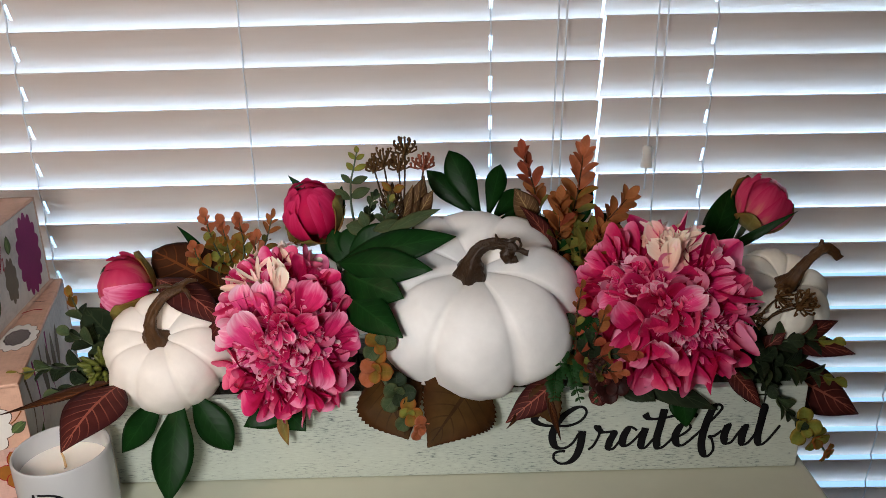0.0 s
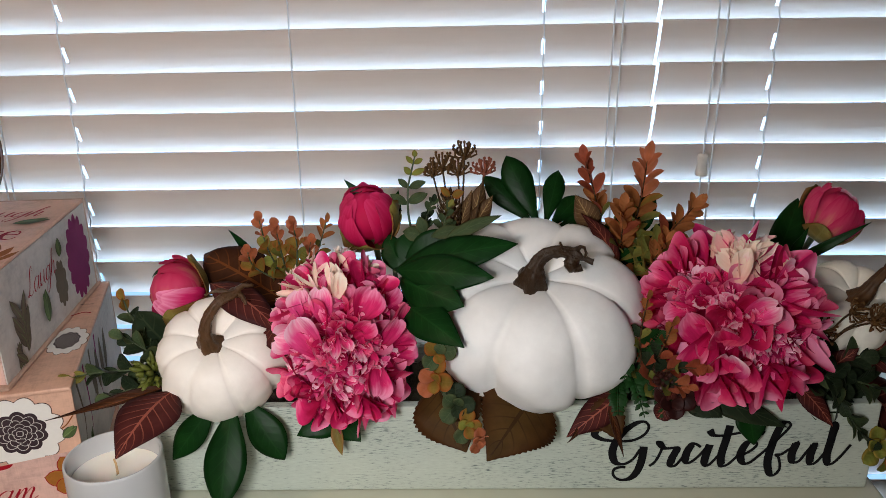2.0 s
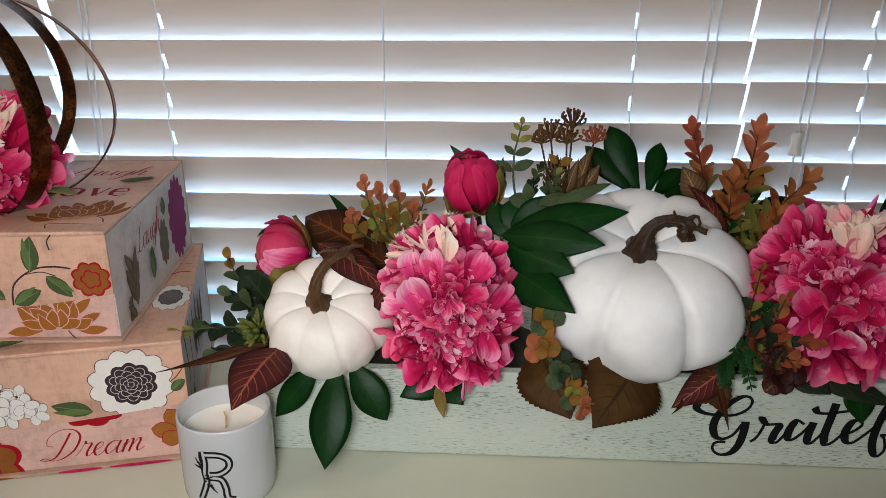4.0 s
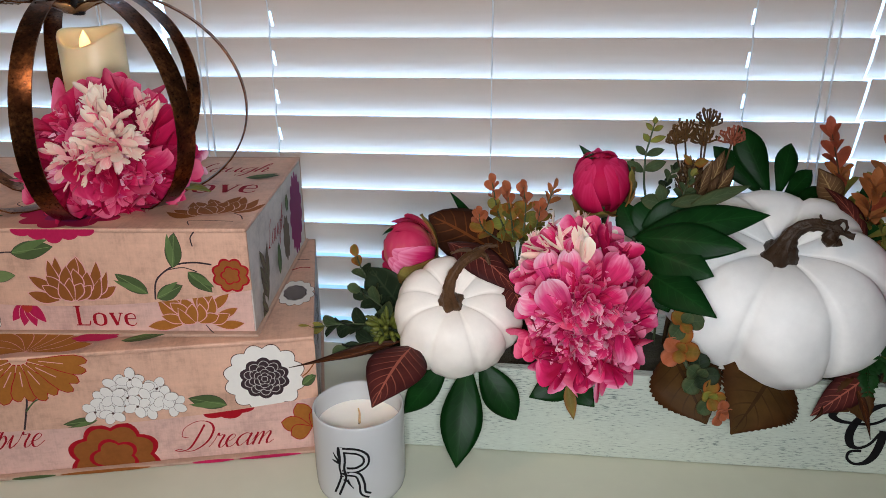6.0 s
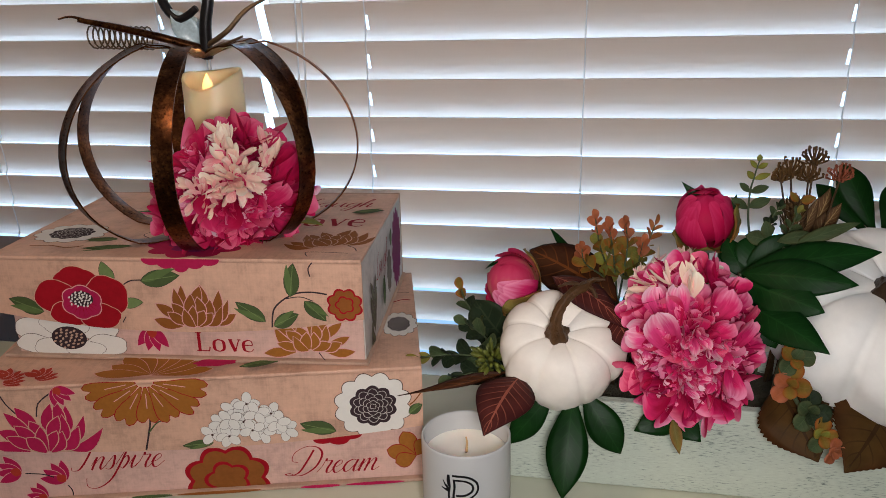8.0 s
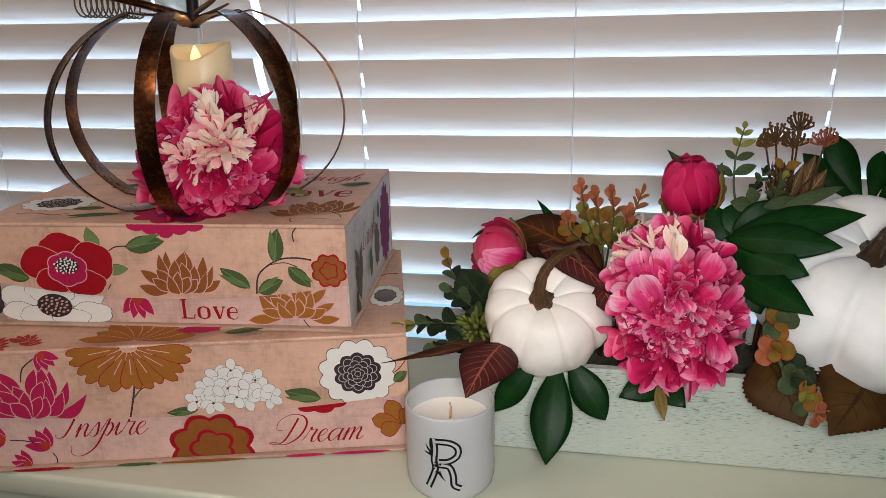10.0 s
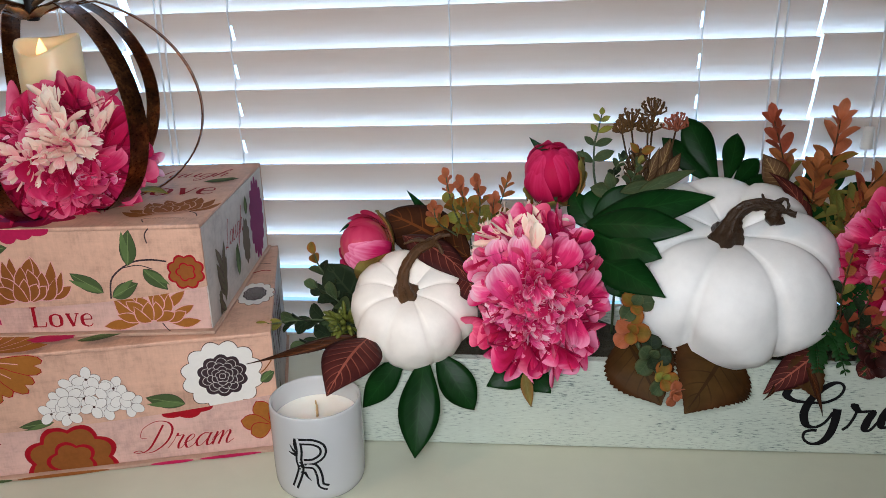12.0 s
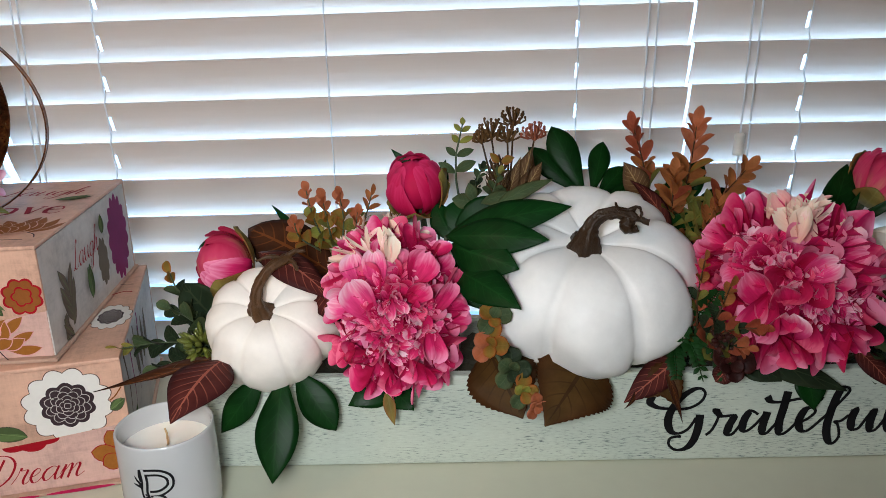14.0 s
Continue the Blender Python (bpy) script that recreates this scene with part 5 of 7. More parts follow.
def rim(u):
    return CH + 0.002 - 0.014 * math.exp(-((((u - 0.73 + 0.5) % 1.0) - 0.5) / 0.16) ** 2) + 0.003 * math.exp(-((u - 0.2) / 0.12) ** 2) + 0.002 * math.sin(u * math.tau * 2 + 1.0)


prof = [(0.2, 0.0), (0.98, 0.0), (1.0, 0.02), (1.0, 0.5), (1.0, 0.98), (0.97, 1.0), (0.90, 0.99), (0.86, 0.96), (0.80, 0.90), (0.4, 0.885), (0.02, 0.88)]
b.grid(lambda u, w: (lambda q: (CR * q[0] * math.cos(u * math.tau), CR * q[0] * math.sin(u * math.tau), (rim(u) if q[1] > 0.93 else CH) * q[1]))(prof[int(round(w * 10))]), 40, 10, closed=True)
part("wax_body", b, IVORY_WAX, candle)
b = Buf()
b.grid(lambda u, w: (0.0068 * math.sin(math.pi * (0.12 + 0.85 * w) ** 0.7) * math.cos(u * math.tau), 0.0022 * math.sin(math.pi * (0.12 + 0.85 * w) ** 0.7) * math.sin(u * math.tau) - 0.012, CH - 0.019 + 0.021 * w), 12, 10, closed=True)
part("flame_tongue", b, GLOW, candle, "glowing plastic flame tip")

# ---- pumpkins ----


def turned(c, axis, spin=0.0):
    """A pose at c whose z points along axis."""
    return Matrix.Translation(c) @ Vector(axis).to_track_quat("Z", "Y").to_matrix().to_4x4() @ pose(0, 0, 0, 0, 0, spin)


def pumpkin(c, axis, r, h, lobes, skin, label, seed=0, groove=0.16, dip=0.22, front=0.0):
    """A ribbed pumpkin: rounded lobes between sharp furrows, sunk at the stem. The first lobe, front wider, looks ahead."""
    rn = random.Random(seed)
    wide = [1.0 + front] + [rn.uniform(0.93, 1.07) for _ in range(lobes - 1)]
    total = sum(wide)
    ob = thing("pumpkin", turned(c, axis, 270 - 180 * wide[0] / total), label, "pumpkin", "pumpkins in the planter")
    bounds = [0.0]
    for x in wide:
        bounds.append(bounds[-1] + x / total)
    swell = [rn.uniform(0.97, 1.03) for _ in range(lobes)]
    b = Buf()

    def at(u, w):
        th = math.pi * (0.012 + 0.976 * w)
        k = min(int(u * lobes + 1e-6), lobes - 1)
        f = u * lobes - k
        bulge = (math.sin(math.pi * min(max(f, 0), 1))) ** 0.5
        g = groove * math.sin(th) ** 0.6
        rad = r * (1 - g + g * bulge) * (1 + (swell[k] - 1) * bulge)
        rho = rad * math.sin(th) ** 0.72
        z = -h * math.cos(th) * (1 - 0.05 * (1 - bulge))
        z -= dip * h * math.exp(-(rho / (0.42 * r)) ** 2) * (1 if z > 0 else -1) * 1.35
        dent = 0.050 * r * noise.noise((math.cos(u * math.tau) * 2 + seed, math.sin(u * math.tau) * 2, w * 5)) + 0.018 * r * noise.noise((math.cos(u * math.tau) * 7 + seed, math.sin(u * math.tau) * 7, w * 12))
        rho += dent * math.sin(th)
        a = (bounds[k] + f * (bounds[k + 1] - bounds[k])) * math.tau
        return Vector((rho * math.cos(a), rho * math.sin(a), z))

    n = lobes * 14
    b.grid(at, n, 34, closed=True)
    b.f += [tuple(range(n - 1, -1, -1)), tuple(range(34 * n, 35 * n))]
    b.m += [0, 0]
    part("skin", b, skin, ob)
    return ob


def pumpkin_stem(ob, mat, pts, radii, extra=(), label=""):
    """A ridged stalk; its points are world places."""
    inv = ob.matrix_world.inverted()
    b = Buf()
    line = spline([inv @ Vector(p) for p in pts], 7)
    b.tube(line, lerp_list(radii, len(line)), 20, ridges=0.16, lobes=5)
    for e_pts, e_r in extra:
        tapered(b, [inv @ Vector(p) for p in e_pts], e_r, 9)
    for i, p in enumerate(b.v):
        v = Vector(p)
        b.v[i] = tuple(v + noise.noise_vector(v * 260) * 0.0011)
    part("stem", b, mat, ob, label)


small = pumpkin((-0.2675, 0.6815, 0.1385), (0.03, -0.60, 0.78), 0.0605, 0.0465, 9, PUMPKIN_IVORY, "small ivory-white ribbed pumpkin with a brown curved stem", 3, 0.085, 0.22, 0.15)
pumpkin_stem(small, STEM_BROWN, [(-0.2685, 0.6630, 0.1590), (-0.2700, 0.6555, 0.1660), (-0.2705, 0.6515, 0.1760), (-0.2685, 0.6520, 0.1890), (-0.2585, 0.6580, 0.2040), (-0.2470, 0.6670, 0.2095), (-0.2420, 0.6715, 0.2100)], [0.0130, 0.0098, 0.0058, 0.0046, 0.0042, 0.0046, 0.0042],
             [([(-0.249, 0.667, 0.2105), (-0.259, 0.664, 0.2140), (-0.270, 0.660, 0.2110)], [0.0024, 0.0018, 0.001]), ([(-0.245, 0.669, 0.2100), (-0.238, 0.666, 0.2070), (-0.2345, 0.662, 0.2010)], [0.003, 0.0022, 0.0012]), ([(-0.247, 0.668, 0.2105), (-0.238, 0.670, 0.2160), (-0.228, 0.668, 0.2175)], [0.003, 0.0022, 0.0012])])
big = pumpkin((0.0270, 0.7240, 0.1695), (-0.02, -0.44, 0.90), 0.1055, 0.0670, 8, PUMPKIN_WHITE, "large white ribbed pumpkin with a dark curved stem", 5, 0.125, 0.22, 0.12)
pumpkin_stem(big, STEM_DARK, [(0.0205, 0.6960, 0.2060), (0.0210, 0.6880, 0.2150), (0.0225, 0.6850, 0.2250), (0.0255, 0.6840, 0.2340), (0.0340, 0.6835, 0.2420), (0.0460, 0.6820, 0.2440), (0.0560, 0.6790, 0.2420), (0.0610, 0.6760, 0.2370)], [0.0165, 0.0130, 0.0082, 0.0062, 0.0052, 0.0050, 0.0062, 0.0050],
             [([(0.057, 0.679, 0.2410), (0.066, 0.677, 0.2385), (0.0735, 0.675, 0.2365)], [0.0036, 0.0024, 0.0032]), ([(0.058, 0.678, 0.246), (0.0625, 0.676, 0.2505), (0.0665, 0.676, 0.246), (0.066, 0.676, 0.240)], [0.0026, 0.0015, 0.0013, 0.001]), ([(0.060, 0.677, 0.2490), (0.052, 0.676, 0.2470), (0.0455, 0.676, 0.2490), (0.0440, 0.676, 0.2545)], [0.0022, 0.0014, 0.0013, 0.0010]), ([(0.056, 0.677, 0.2400), (0.0535, 0.675, 0.2330), (0.0500, 0.674, 0.2300)], [0.0056, 0.0068, 0.0040]), ([(0.054, 0.675, 0.2325), (0.060, 0.674, 0.2310), (0.0635, 0.674, 0.2320)], [0.0050, 0.0036, 0.0030])])
third = pumpkin((0.3330, 0.7480, 0.1540), (0.10, -0.55, 0.83), 0.0550, 0.0440, 8, PUMPKIN_CREAM, "small cream ribbed pumpkin with a long stem", 9, 0.18, 0.22, 0.1)
pumpkin_stem(third, STEM_BROWN, [(0.3330, 0.7260, 0.1770), (0.3365, 0.7170, 0.1890), (0.3420, 0.7150, 0.2010), (0.3520, 0.7170, 0.2120), (0.3640, 0.7195, 0.2205), (0.3710, 0.7190, 0.2180), (0.3785, 0.7160, 0.2105)], [0.0115, 0.0074, 0.0050, 0.0044, 0.0052, 0.0042, 0.0034],
             [([(0.362, 0.720, 0.2200), (0.3605, 0.720, 0.2250), (0.3615, 0.720, 0.2285)], [0.003, 0.0022, 0.0014]), ([(0.368, 0.719, 0.2190), (0.3695, 0.719, 0.2235)], [0.0026, 0.0014])])

# ---- flowers ----


def frame3(axis, hint=(0, 0, 1)):
    a = Vector(axis).normalized()
    h = Vector(hint)
    e1 = (h - a * h.dot(a))
    if e1.length < 1e-4:
        e1 = a.orthogonal()
    e1.normalize()
    return a, e1, a.cross(e1)


def shell_petal(buf, c, fr, scale, phi, th0, th1, width, rad, flare, ruffle, rn, mat=None, nu=6, nv=7, notch=0.0):
    """A cupped petal lying on a ball round c, from the polar angle th0 at its base to th1 at its tip."""
    a, e1, e2 = fr
    ph = rn.uniform(0, 9)
    skew = rn.uniform(-0.15, 0.15)

    def at(u, w):
        s = 2 * u - 1
        tip = 1 - notch * math.exp(-(s * 5) ** 2) - 0.10 * abs(s) ** 3
        th = radians(th0 + (th1 - th0) * w * tip)
        half = width * math.sin(math.pi * (0.10 + 0.66 * w ** 0.9)) * (1 if w < 0.75 else 1 - 1.3 * (w - 0.75) ** 1.4)
        p = phi + (half * s) / max(math.sin(th), 0.45) + skew * w
        r = rad * (1 + flare * w ** 2 + ruffle * w * math.sin(5 * s + ph) * 0.5 + 0.06 * s * s * w)
        d = e1 * (math.sin(th) * math.cos(p)) + e2 * (math.sin(th) * math.sin(p)) + a * math.cos(th)
        return c + Vector((d.x * scale[0], d.y * scale[1], d.z * scale[2])) * r

    buf.grid(at, nu, nv, mat)


class Head:
    """A flower head turned to one side: places on it are named by how far right and how far up they lie, both from -1 to 1."""

    def __init__(self, c, towards, radii):
        self.t = (Vector(towards) - Vector(c)).normalized()
        self.r = self.t.cross(Vector((0, 0, 1))).normalized() * -1
        self.u = self.t.cross(self.r)
        self.k = radii
        self.c = c

    def spot(self, a, b):
        q = math.hypot(a, b)
        over = max(0.0, q - 0.97)
        if over:
            a, b = a / q * 0.97, b / q * 0.97
        c = math.sqrt(max(0.0, 1 - a * a - b * b))
        ra, rb, rc = self.k
        p = self.r * (a * ra * (1 + over)) + self.u * (b * rb * (1 + over)) + self.t * (c * rc - over * rc * 0.6)
        n = (self.r * (a / ra) + self.u * (b / rb) + self.t * (max(c, 0.12) / rc)).normalized()
        return p, n


def free_petal(buf, root, way, face, length, width, rn, mat=None, cup=0.5, curl=0.3, crimp=0.12, notch=0.0, nu=6, nv=7, tip=0.68):
    """One petal from its root along way: cupped across, curled along and crimped at its rim."""
    x = way.cross(face).normalized()
    ph, skew = rn.uniform(0, 6), rn.uniform(-0.12, 0.12)
    ragged = rn.uniform(0.01, 0.05)

    def at(u, w):
        s = 2 * u - 1
        half = width / 2 * (0.30 + 0.70 * math.sin(math.pi * 0.5 * min(1.0, w / tip)))
        if w > tip:
            half *= math.sqrt(max(0.03, 1 - ((w - tip) / (1.02 - tip)) ** 2))
        ww = w - notch * w ** 4 * max(0, 1 - abs(s) * 1.8) + ragged * w ** 4 * math.sin(6 * s + ph)
        crease = math.sin(3.0 * s + 2.2 * w + ph) * 0.16 + math.sin(9 * s + 3 * w + ph) * 0.05
        rise = cup * half * s * s + curl * length * w * w + crimp * half * w * w * math.sin(5.2 * s + ph) + crease * half * min(1.0, 2 * w)
        return root + way * (length * ww) + x * (half * s + skew * length * w * w) + face * rise

    buf.grid(at, nu, nv, mat)


def petal_way(head, a, b, ang, lift):
    """Where a petal at that spot points: ang in the plane of the head, raised off it by lift."""
    p, n = head.spot(a, b)
    flat_way = head.r * math.cos(radians(ang)) + head.u * math.sin(radians(ang))
    flat_way = (flat_way - n * flat_way.dot(n)).normalized()
    k = radians(lift)
    return p, n, flat_way * math.cos(k) + n * math.sin(k), n * math.cos(k) - flat_way * math.sin(k)


def drawn_in(head, root, way, length, most=1.03, exact=False):
    """Moves a petal's root inwards where its tip would stick out of the head; exact: also outwards, so that it just reaches the outline."""
    tip = root + way * length
    a, b = tip.dot(head.r) / head.k[0], tip.dot(head.u) / head.k[1]
    q = math.hypot(a, b)
    if q <= most and not exact:
        return root
    k = (q - most) / q
    return root - head.r * (a * head.k[0] * k) - head.u * (b * head.k[1] * k)


def whorl(buf, head, a, b, spread, n, sector, length, width, lifts, mats, rn, cup=0.5, curl=(0.0, 0.5), deep=0.10, crimp=0.2, inner=0.0, reach=0.0):
    """Many petals that lean away from one spot of the head, upright at its middle and flatter outside."""
    size = head.k[0]
    broad = width[1] > 0.42
    for k in range(n):
        q = inner + (1 - inner) * math.sqrt((k + 0.5) / n)
        ang = sector[0] + (sector[1] - sector[0]) * ((k * 0.618034 + 0.13) % 1.0) + rn.uniform(-9, 9)
        pa, pb = a + spread * q * math.cos(radians(ang)), b + spread * q * math.sin(radians(ang))
        lift = lifts[1] + (lifts[0] - lifts[1]) * q + rn.uniform(-12, 12)
        p, nrm, way, face = petal_way(head, pa, pb, ang + rn.uniform(-1, 1) * (30 if broad else 55), lift)
        roll = radians(rn.uniform(-1, 1) * (14 if broad else 45))
        face = face * math.cos(roll) + way.cross(face) * math.sin(roll)
        ln = size * rn.uniform(*length)
        free_petal(buf, drawn_in(head, p - way * ln * 0.55 - nrm * size * (deep * rn.uniform(0.3, 1.2)), way, ln, reach + rn.uniform(0.93, 1.02), inner > 0), way, face, ln, size * rn.uniform(*width), rn, rn.choice(mats), cup * rn.uniform(0.5, 1.4), rn.uniform(*curl), crimp, rn.choice((0, 0, 0.1, 0.2)) * (0.35 if broad else 1.0), 8 if broad else 4, 11 if broad else 6, 0.58 if broad else 0.68)


def peony(c, towards, radii, label, seed, broad, whorls, cream, mats, stem_to=None, guards=13):
    """A full silk peony: outer guard petals, broad cupped petals, whorls of crinkled narrow ones and a pale tuft."""
    ob = thing("peony", pose(*c), label, "flower", "peonies")
    rn = random.Random(seed)
    head = Head(c, towards, radii)
    size = radii[0]
    pk, lt, dp = mats
    kinds = dict(p=pk, l=lt, d=dp, c=PETAL_CREAM)
    for k in range(guards):
        ang = k * 360 / guards + rn.uniform(-11, 11)
        a, b = 0.80 * math.cos(radians(ang)), 0.80 * math.sin(radians(ang))
        p, nrm, way, face = petal_way(head, a, b, ang, rn.uniform(-8, 10))
        ln = size * rn.uniform(0.48, 0.6)
        bf = Buf()
        free_petal(bf, drawn_in(head, p - way * ln * 0.75 - nrm * size * 0.22, way, ln, rn.uniform(0.95, 1.02), True), way, face, ln, size * rn.uniform(0.80, 1.06), rn, None, 0.5, rn.uniform(-0.2, 0.1), 0.16, rn.choice((0, 0.03, 0.06)), 12, 13, 0.60)
        part("petal", bf, rn.choice((pk, dp)), ob)
    for a, b, ang, ln, wd, lift, kind, curl in broad:
        p, nrm, way, face = petal_way(head, a, b, ang, lift)
        bf = Buf()
        ln, wd = ln * 0.92, wd * 0.92
        free_petal(bf, drawn_in(head, p - way * size * ln * 0.55 + nrm * size * 0.05, way, size * ln, 1.02 if math.hypot(a, b) < 1 else 1.35), way, face, size * ln, size * wd, rn, None, rn.uniform(0.6, 1.0), curl, 0.16, rn.choice((0, 0, 0.07, 0.12)), 12, 12)
        part("petal", bf, kinds[kind], ob)
    bf = Buf()
    whorl(bf, head, 0.0, 0.0, 0.84, 32, (0, 360), (0.40, 0.56), (0.50, 0.76), (4, 26), (pk, dp, pk), rn, 0.9, (0.0, 0.3), 0.30, 0.22)
    whorl(bf, head, 0.0, 0.0, 0.92, 20, (0, 360), (0.40, 0.54), (0.70, 0.95), (2, 14), (pk, dp, pk), rn, 0.7, (-0.25, 0.1), 0.14, 0.18, 0.72)
    part("folded_petals", bf, pk, ob, "folded inner petals in several pinks", kind="stuff")
    bf = Buf()
    for a, b, spread, n, sector, ln, wd, lifts, keys in whorls:
        whorl(bf, head, a, b, spread, n, sector, ln, wd, lifts, [kinds[k] for k in keys], rn, reach=-0.07)
    part("ruffled_petals", bf, lt, ob, "crinkled narrow petals with pale tips", kind="stuff")
    bf = Buf()
    for a, b, spread, n, sector, ln, wd, lifts in cream:
        whorl(bf, head, a, b, spread, n, sector, ln, wd, lifts, [PETAL_CREAM, PETAL_CREAM, PETAL_BLUSH], rn, 0.6, (-0.1, 0.4), -0.20, 0.14, 0.0, 0.16)
    part("cream_petals", bf, PETAL_CREAM, ob, "tuft of cream petals", kind="stuff")
    bf = Buf()
    bf.grid(lambda u, w: (head.r * (math.cos(u * math.tau) * radii[0]) + head.u * (math.sin(u * math.tau) * radii[1])) * ((0.86 + 0.03 * math.sin(u * 6 * math.tau)) * math.sin(math.pi * (0.02 + 0.96 * w)))
            - head.t * (radii[2] * 0.80 * math.cos(math.pi * (0.02 + 0.96 * w))), 24, 14, closed=True)
    part("flower_heart", bf, dp, ob)
    if stem_to:
        bf = Buf()
        end = Vector(stem_to) - Vector(c)
        tapered(bf, [end * 0.4, end * 0.75, end], [0.004, 0.0035, 0.003], 7)
        part("stalk", bf, STALK, ob)
    return ob


ALL = (0, 360)
# by spot, direction, length, width, lift, colour and curl
FIRST_BROAD = [(-0.78, 0.10, 165, 0.62, 0.55, 25, "l", 0.25), (-0.50, 0.12, 115, 0.78, 0.62, 18, "l", 0.30), (-0.52, 0.48, 105, 0.62, 0.50, 28, "l", 0.20), (-0.28, 0.46, 95, 0.70, 0.42, 30, "l", 0.15),
               (-0.86, 0.42, 130, 0.50, 0.50, 10, "p", 0.2), (0.38, 0.42, 60, 0.60, 0.62, 24, "p", 0.30), (0.50, 0.82, 75, 0.60, 0.60, 20, "p", 0.3), (0.72, 0.52, 30, 0.66, 0.56, 20, "p", 0.35), (0.80, 0.20, 75, 0.60, 0.60, 12, "d", 0.4),
               (0.62, 0.08, 80, 0.60, 0.52, 20, "p", 0.35), (0.86, -0.10, 10, 0.52, 0.60, 14, "p", 0.3), (0.30, 0.15, 50, 0.46, 0.40, 35, "p", 0.3),
               (-0.14, -0.10, 265, 0.46, 0.20, 30, "l", 0.15), (0.02, -0.06, 285, 0.40, 0.22, 34, "l", 0.15), (-0.24, -0.05, 240, 0.34, 0.18, 30, "l", 0.15),
               (0.40, -0.52, 265, 0.60, 0.50, 16, "p", 0.35), (0.72, -0.72, 310, 0.72, 0.62, 2, "p", 0.1), (0.38, -0.90, 285, 0.55, 0.60, 2, "p", 0.15), (0.80, -0.45, 340, 0.52, 0.55, 6, "d", 0.15), (-0.30, -0.92, 255, 0.45, 0.55, 4, "p", 0.2), (-0.62, -0.78, 235, 0.42, 0.50, 4, "p", 0.2), (-0.90, -0.40, 195, 0.48, 0.60, 6, "d", 0.3)]
FIRST_WHORLS = [(0.05, 0.08, 0.42, 46, ALL, (0.22, 0.40), (0.12, 0.24), (25, 70), "lpld"), (-0.36, -0.42, 0.46, 120, ALL, (0.28, 0.50), (0.07, 0.15), (16, 62), "lllp"), (0.42, -0.34, 0.36, 52, ALL, (0.24, 0.42), (0.10, 0.20), (24, 66), "lpl"),
                (0.55, 0.30, 0.40, 20, (0, 120), (0.30, 0.45), (0.16, 0.30), (20, 50), "ppl"), (-0.72, -0.10, 0.25, 16, (120, 260), (0.24, 0.4), (0.10, 0.2), (15, 45), "lp")]
FIRST_CREAM = [(-0.36, 0.58, 0.44, 56, (75, 180), (0.40, 0.64), (0.06, 0.11), (6, 40)), (-0.04, 0.58, 0.16, 6, (60, 120), (0.44, 0.54), (0.18, 0.28), (22, 46)), (0.08, 0.86, 0.24, 22, (55, 125), (0.34, 0.52), (0.06, 0.11), (14, 50)), (0.42, 0.80, 0.22, 14, (40, 110), (0.24, 0.36), (0.06, 0.11), (20, 50)), (-0.74, 0.46, 0.12, 8, (90, 200), (0.2, 0.3), (0.07, 0.12), (20, 50))]
peony((-0.1550, 0.6850, 0.1545), (0.0, 0.0, 0.494), (0.0545, 0.0700, 0.0540), "pink silk peony with a cream tuft in the planter", 21, FIRST_BROAD, FIRST_WHORLS, FIRST_CREAM, (PETAL_PINK, PETAL_LIGHT, PETAL_ROSY), (-0.15, 0.735, 0.082))
SECOND_BROAD = [(-0.62, 0.62, 110, 0.50, 0.52, 20, "p", 0.4), (-0.80, 0.35, 150, 0.52, 0.52, 18, "p", 0.4), (-0.45, 0.70, 80, 0.46, 0.45, 20, "p", 0.4), (-0.86, 0.05, 185, 0.45, 0.46, 12, "d", 0.3), (-0.55, -0.05, 200, 0.40, 0.42, 16, "p", 0.3),
                (0.34, 0.14, 35, 0.52, 0.36, 26, "l", 0.30), (0.62, 0.30, 15, 0.52, 0.40, 16, "p", 0.2), (0.75, 0.15, 5, 0.46, 0.42, 14, "p", 0.2), (0.60, 0.55, 50, 0.46, 0.36, 20, "l", 0.2), (0.85, 0.40, 25, 0.40, 0.40, 10, "p", 0.2),
                (-0.10, -0.18, 120, 0.50, 0.42, 30, "p", 0.45), (-0.34, -0.14, 125, 0.58, 0.44, 18, "p", 0.3), (-0.26, -0.52, 250, 0.62, 0.56, 10, "p", 0.2), (0.00, -0.50, 95, 0.60, 0.56, 18, "l", 0.25), (-0.02, -0.82, 270, 0.55, 0.66, 4, "p", 0.15), (-0.35, -0.82, 245, 0.48, 0.52, 4, "p", 0.15), (0.22, -0.66, 280, 0.45, 0.4, 8, "d", 0.15),
                (0.45, -0.74, 295, 0.62, 0.46, 6, "p", 0.15), (0.68, -0.72, 310, 0.62, 0.48, 4, "p", 0.15), (0.88, -0.50, 335, 0.42, 0.46, 4, "p", 0.15), (0.92, -0.10, 0, 0.40, 0.50, 6, "p", 0.2)]
SECOND_WHORLS = [(-0.28, 0.18, 0.46, 60, (70, 215), (0.26, 0.42), (0.10, 0.22), (18, 50), "pldp"), (0.02, 0.08, 0.26, 36, ALL, (0.18, 0.32), (0.10, 0.18), (28, 65), "lpd"), (0.52, -0.22, 0.42, 130, ALL, (0.22, 0.40), (0.07, 0.14), (16, 62), "lllp"), (0.35, -0.05, 0.3, 24, ALL, (0.2, 0.34), (0.1, 0.18), (25, 60), "lp")]
SECOND_CREAM = [(0.08, 0.60, 0.40, 44, (35, 150), (0.30, 0.46), (0.07, 0.13), (14, 56)), (0.06, 0.54, 0.26, 12, (50, 140), (0.36, 0.48), (0.20, 0.30), (24, 56)), (0.55, 0.62, 0.24, 14, (30, 110), (0.22, 0.34), (0.06, 0.11), (20, 50))]
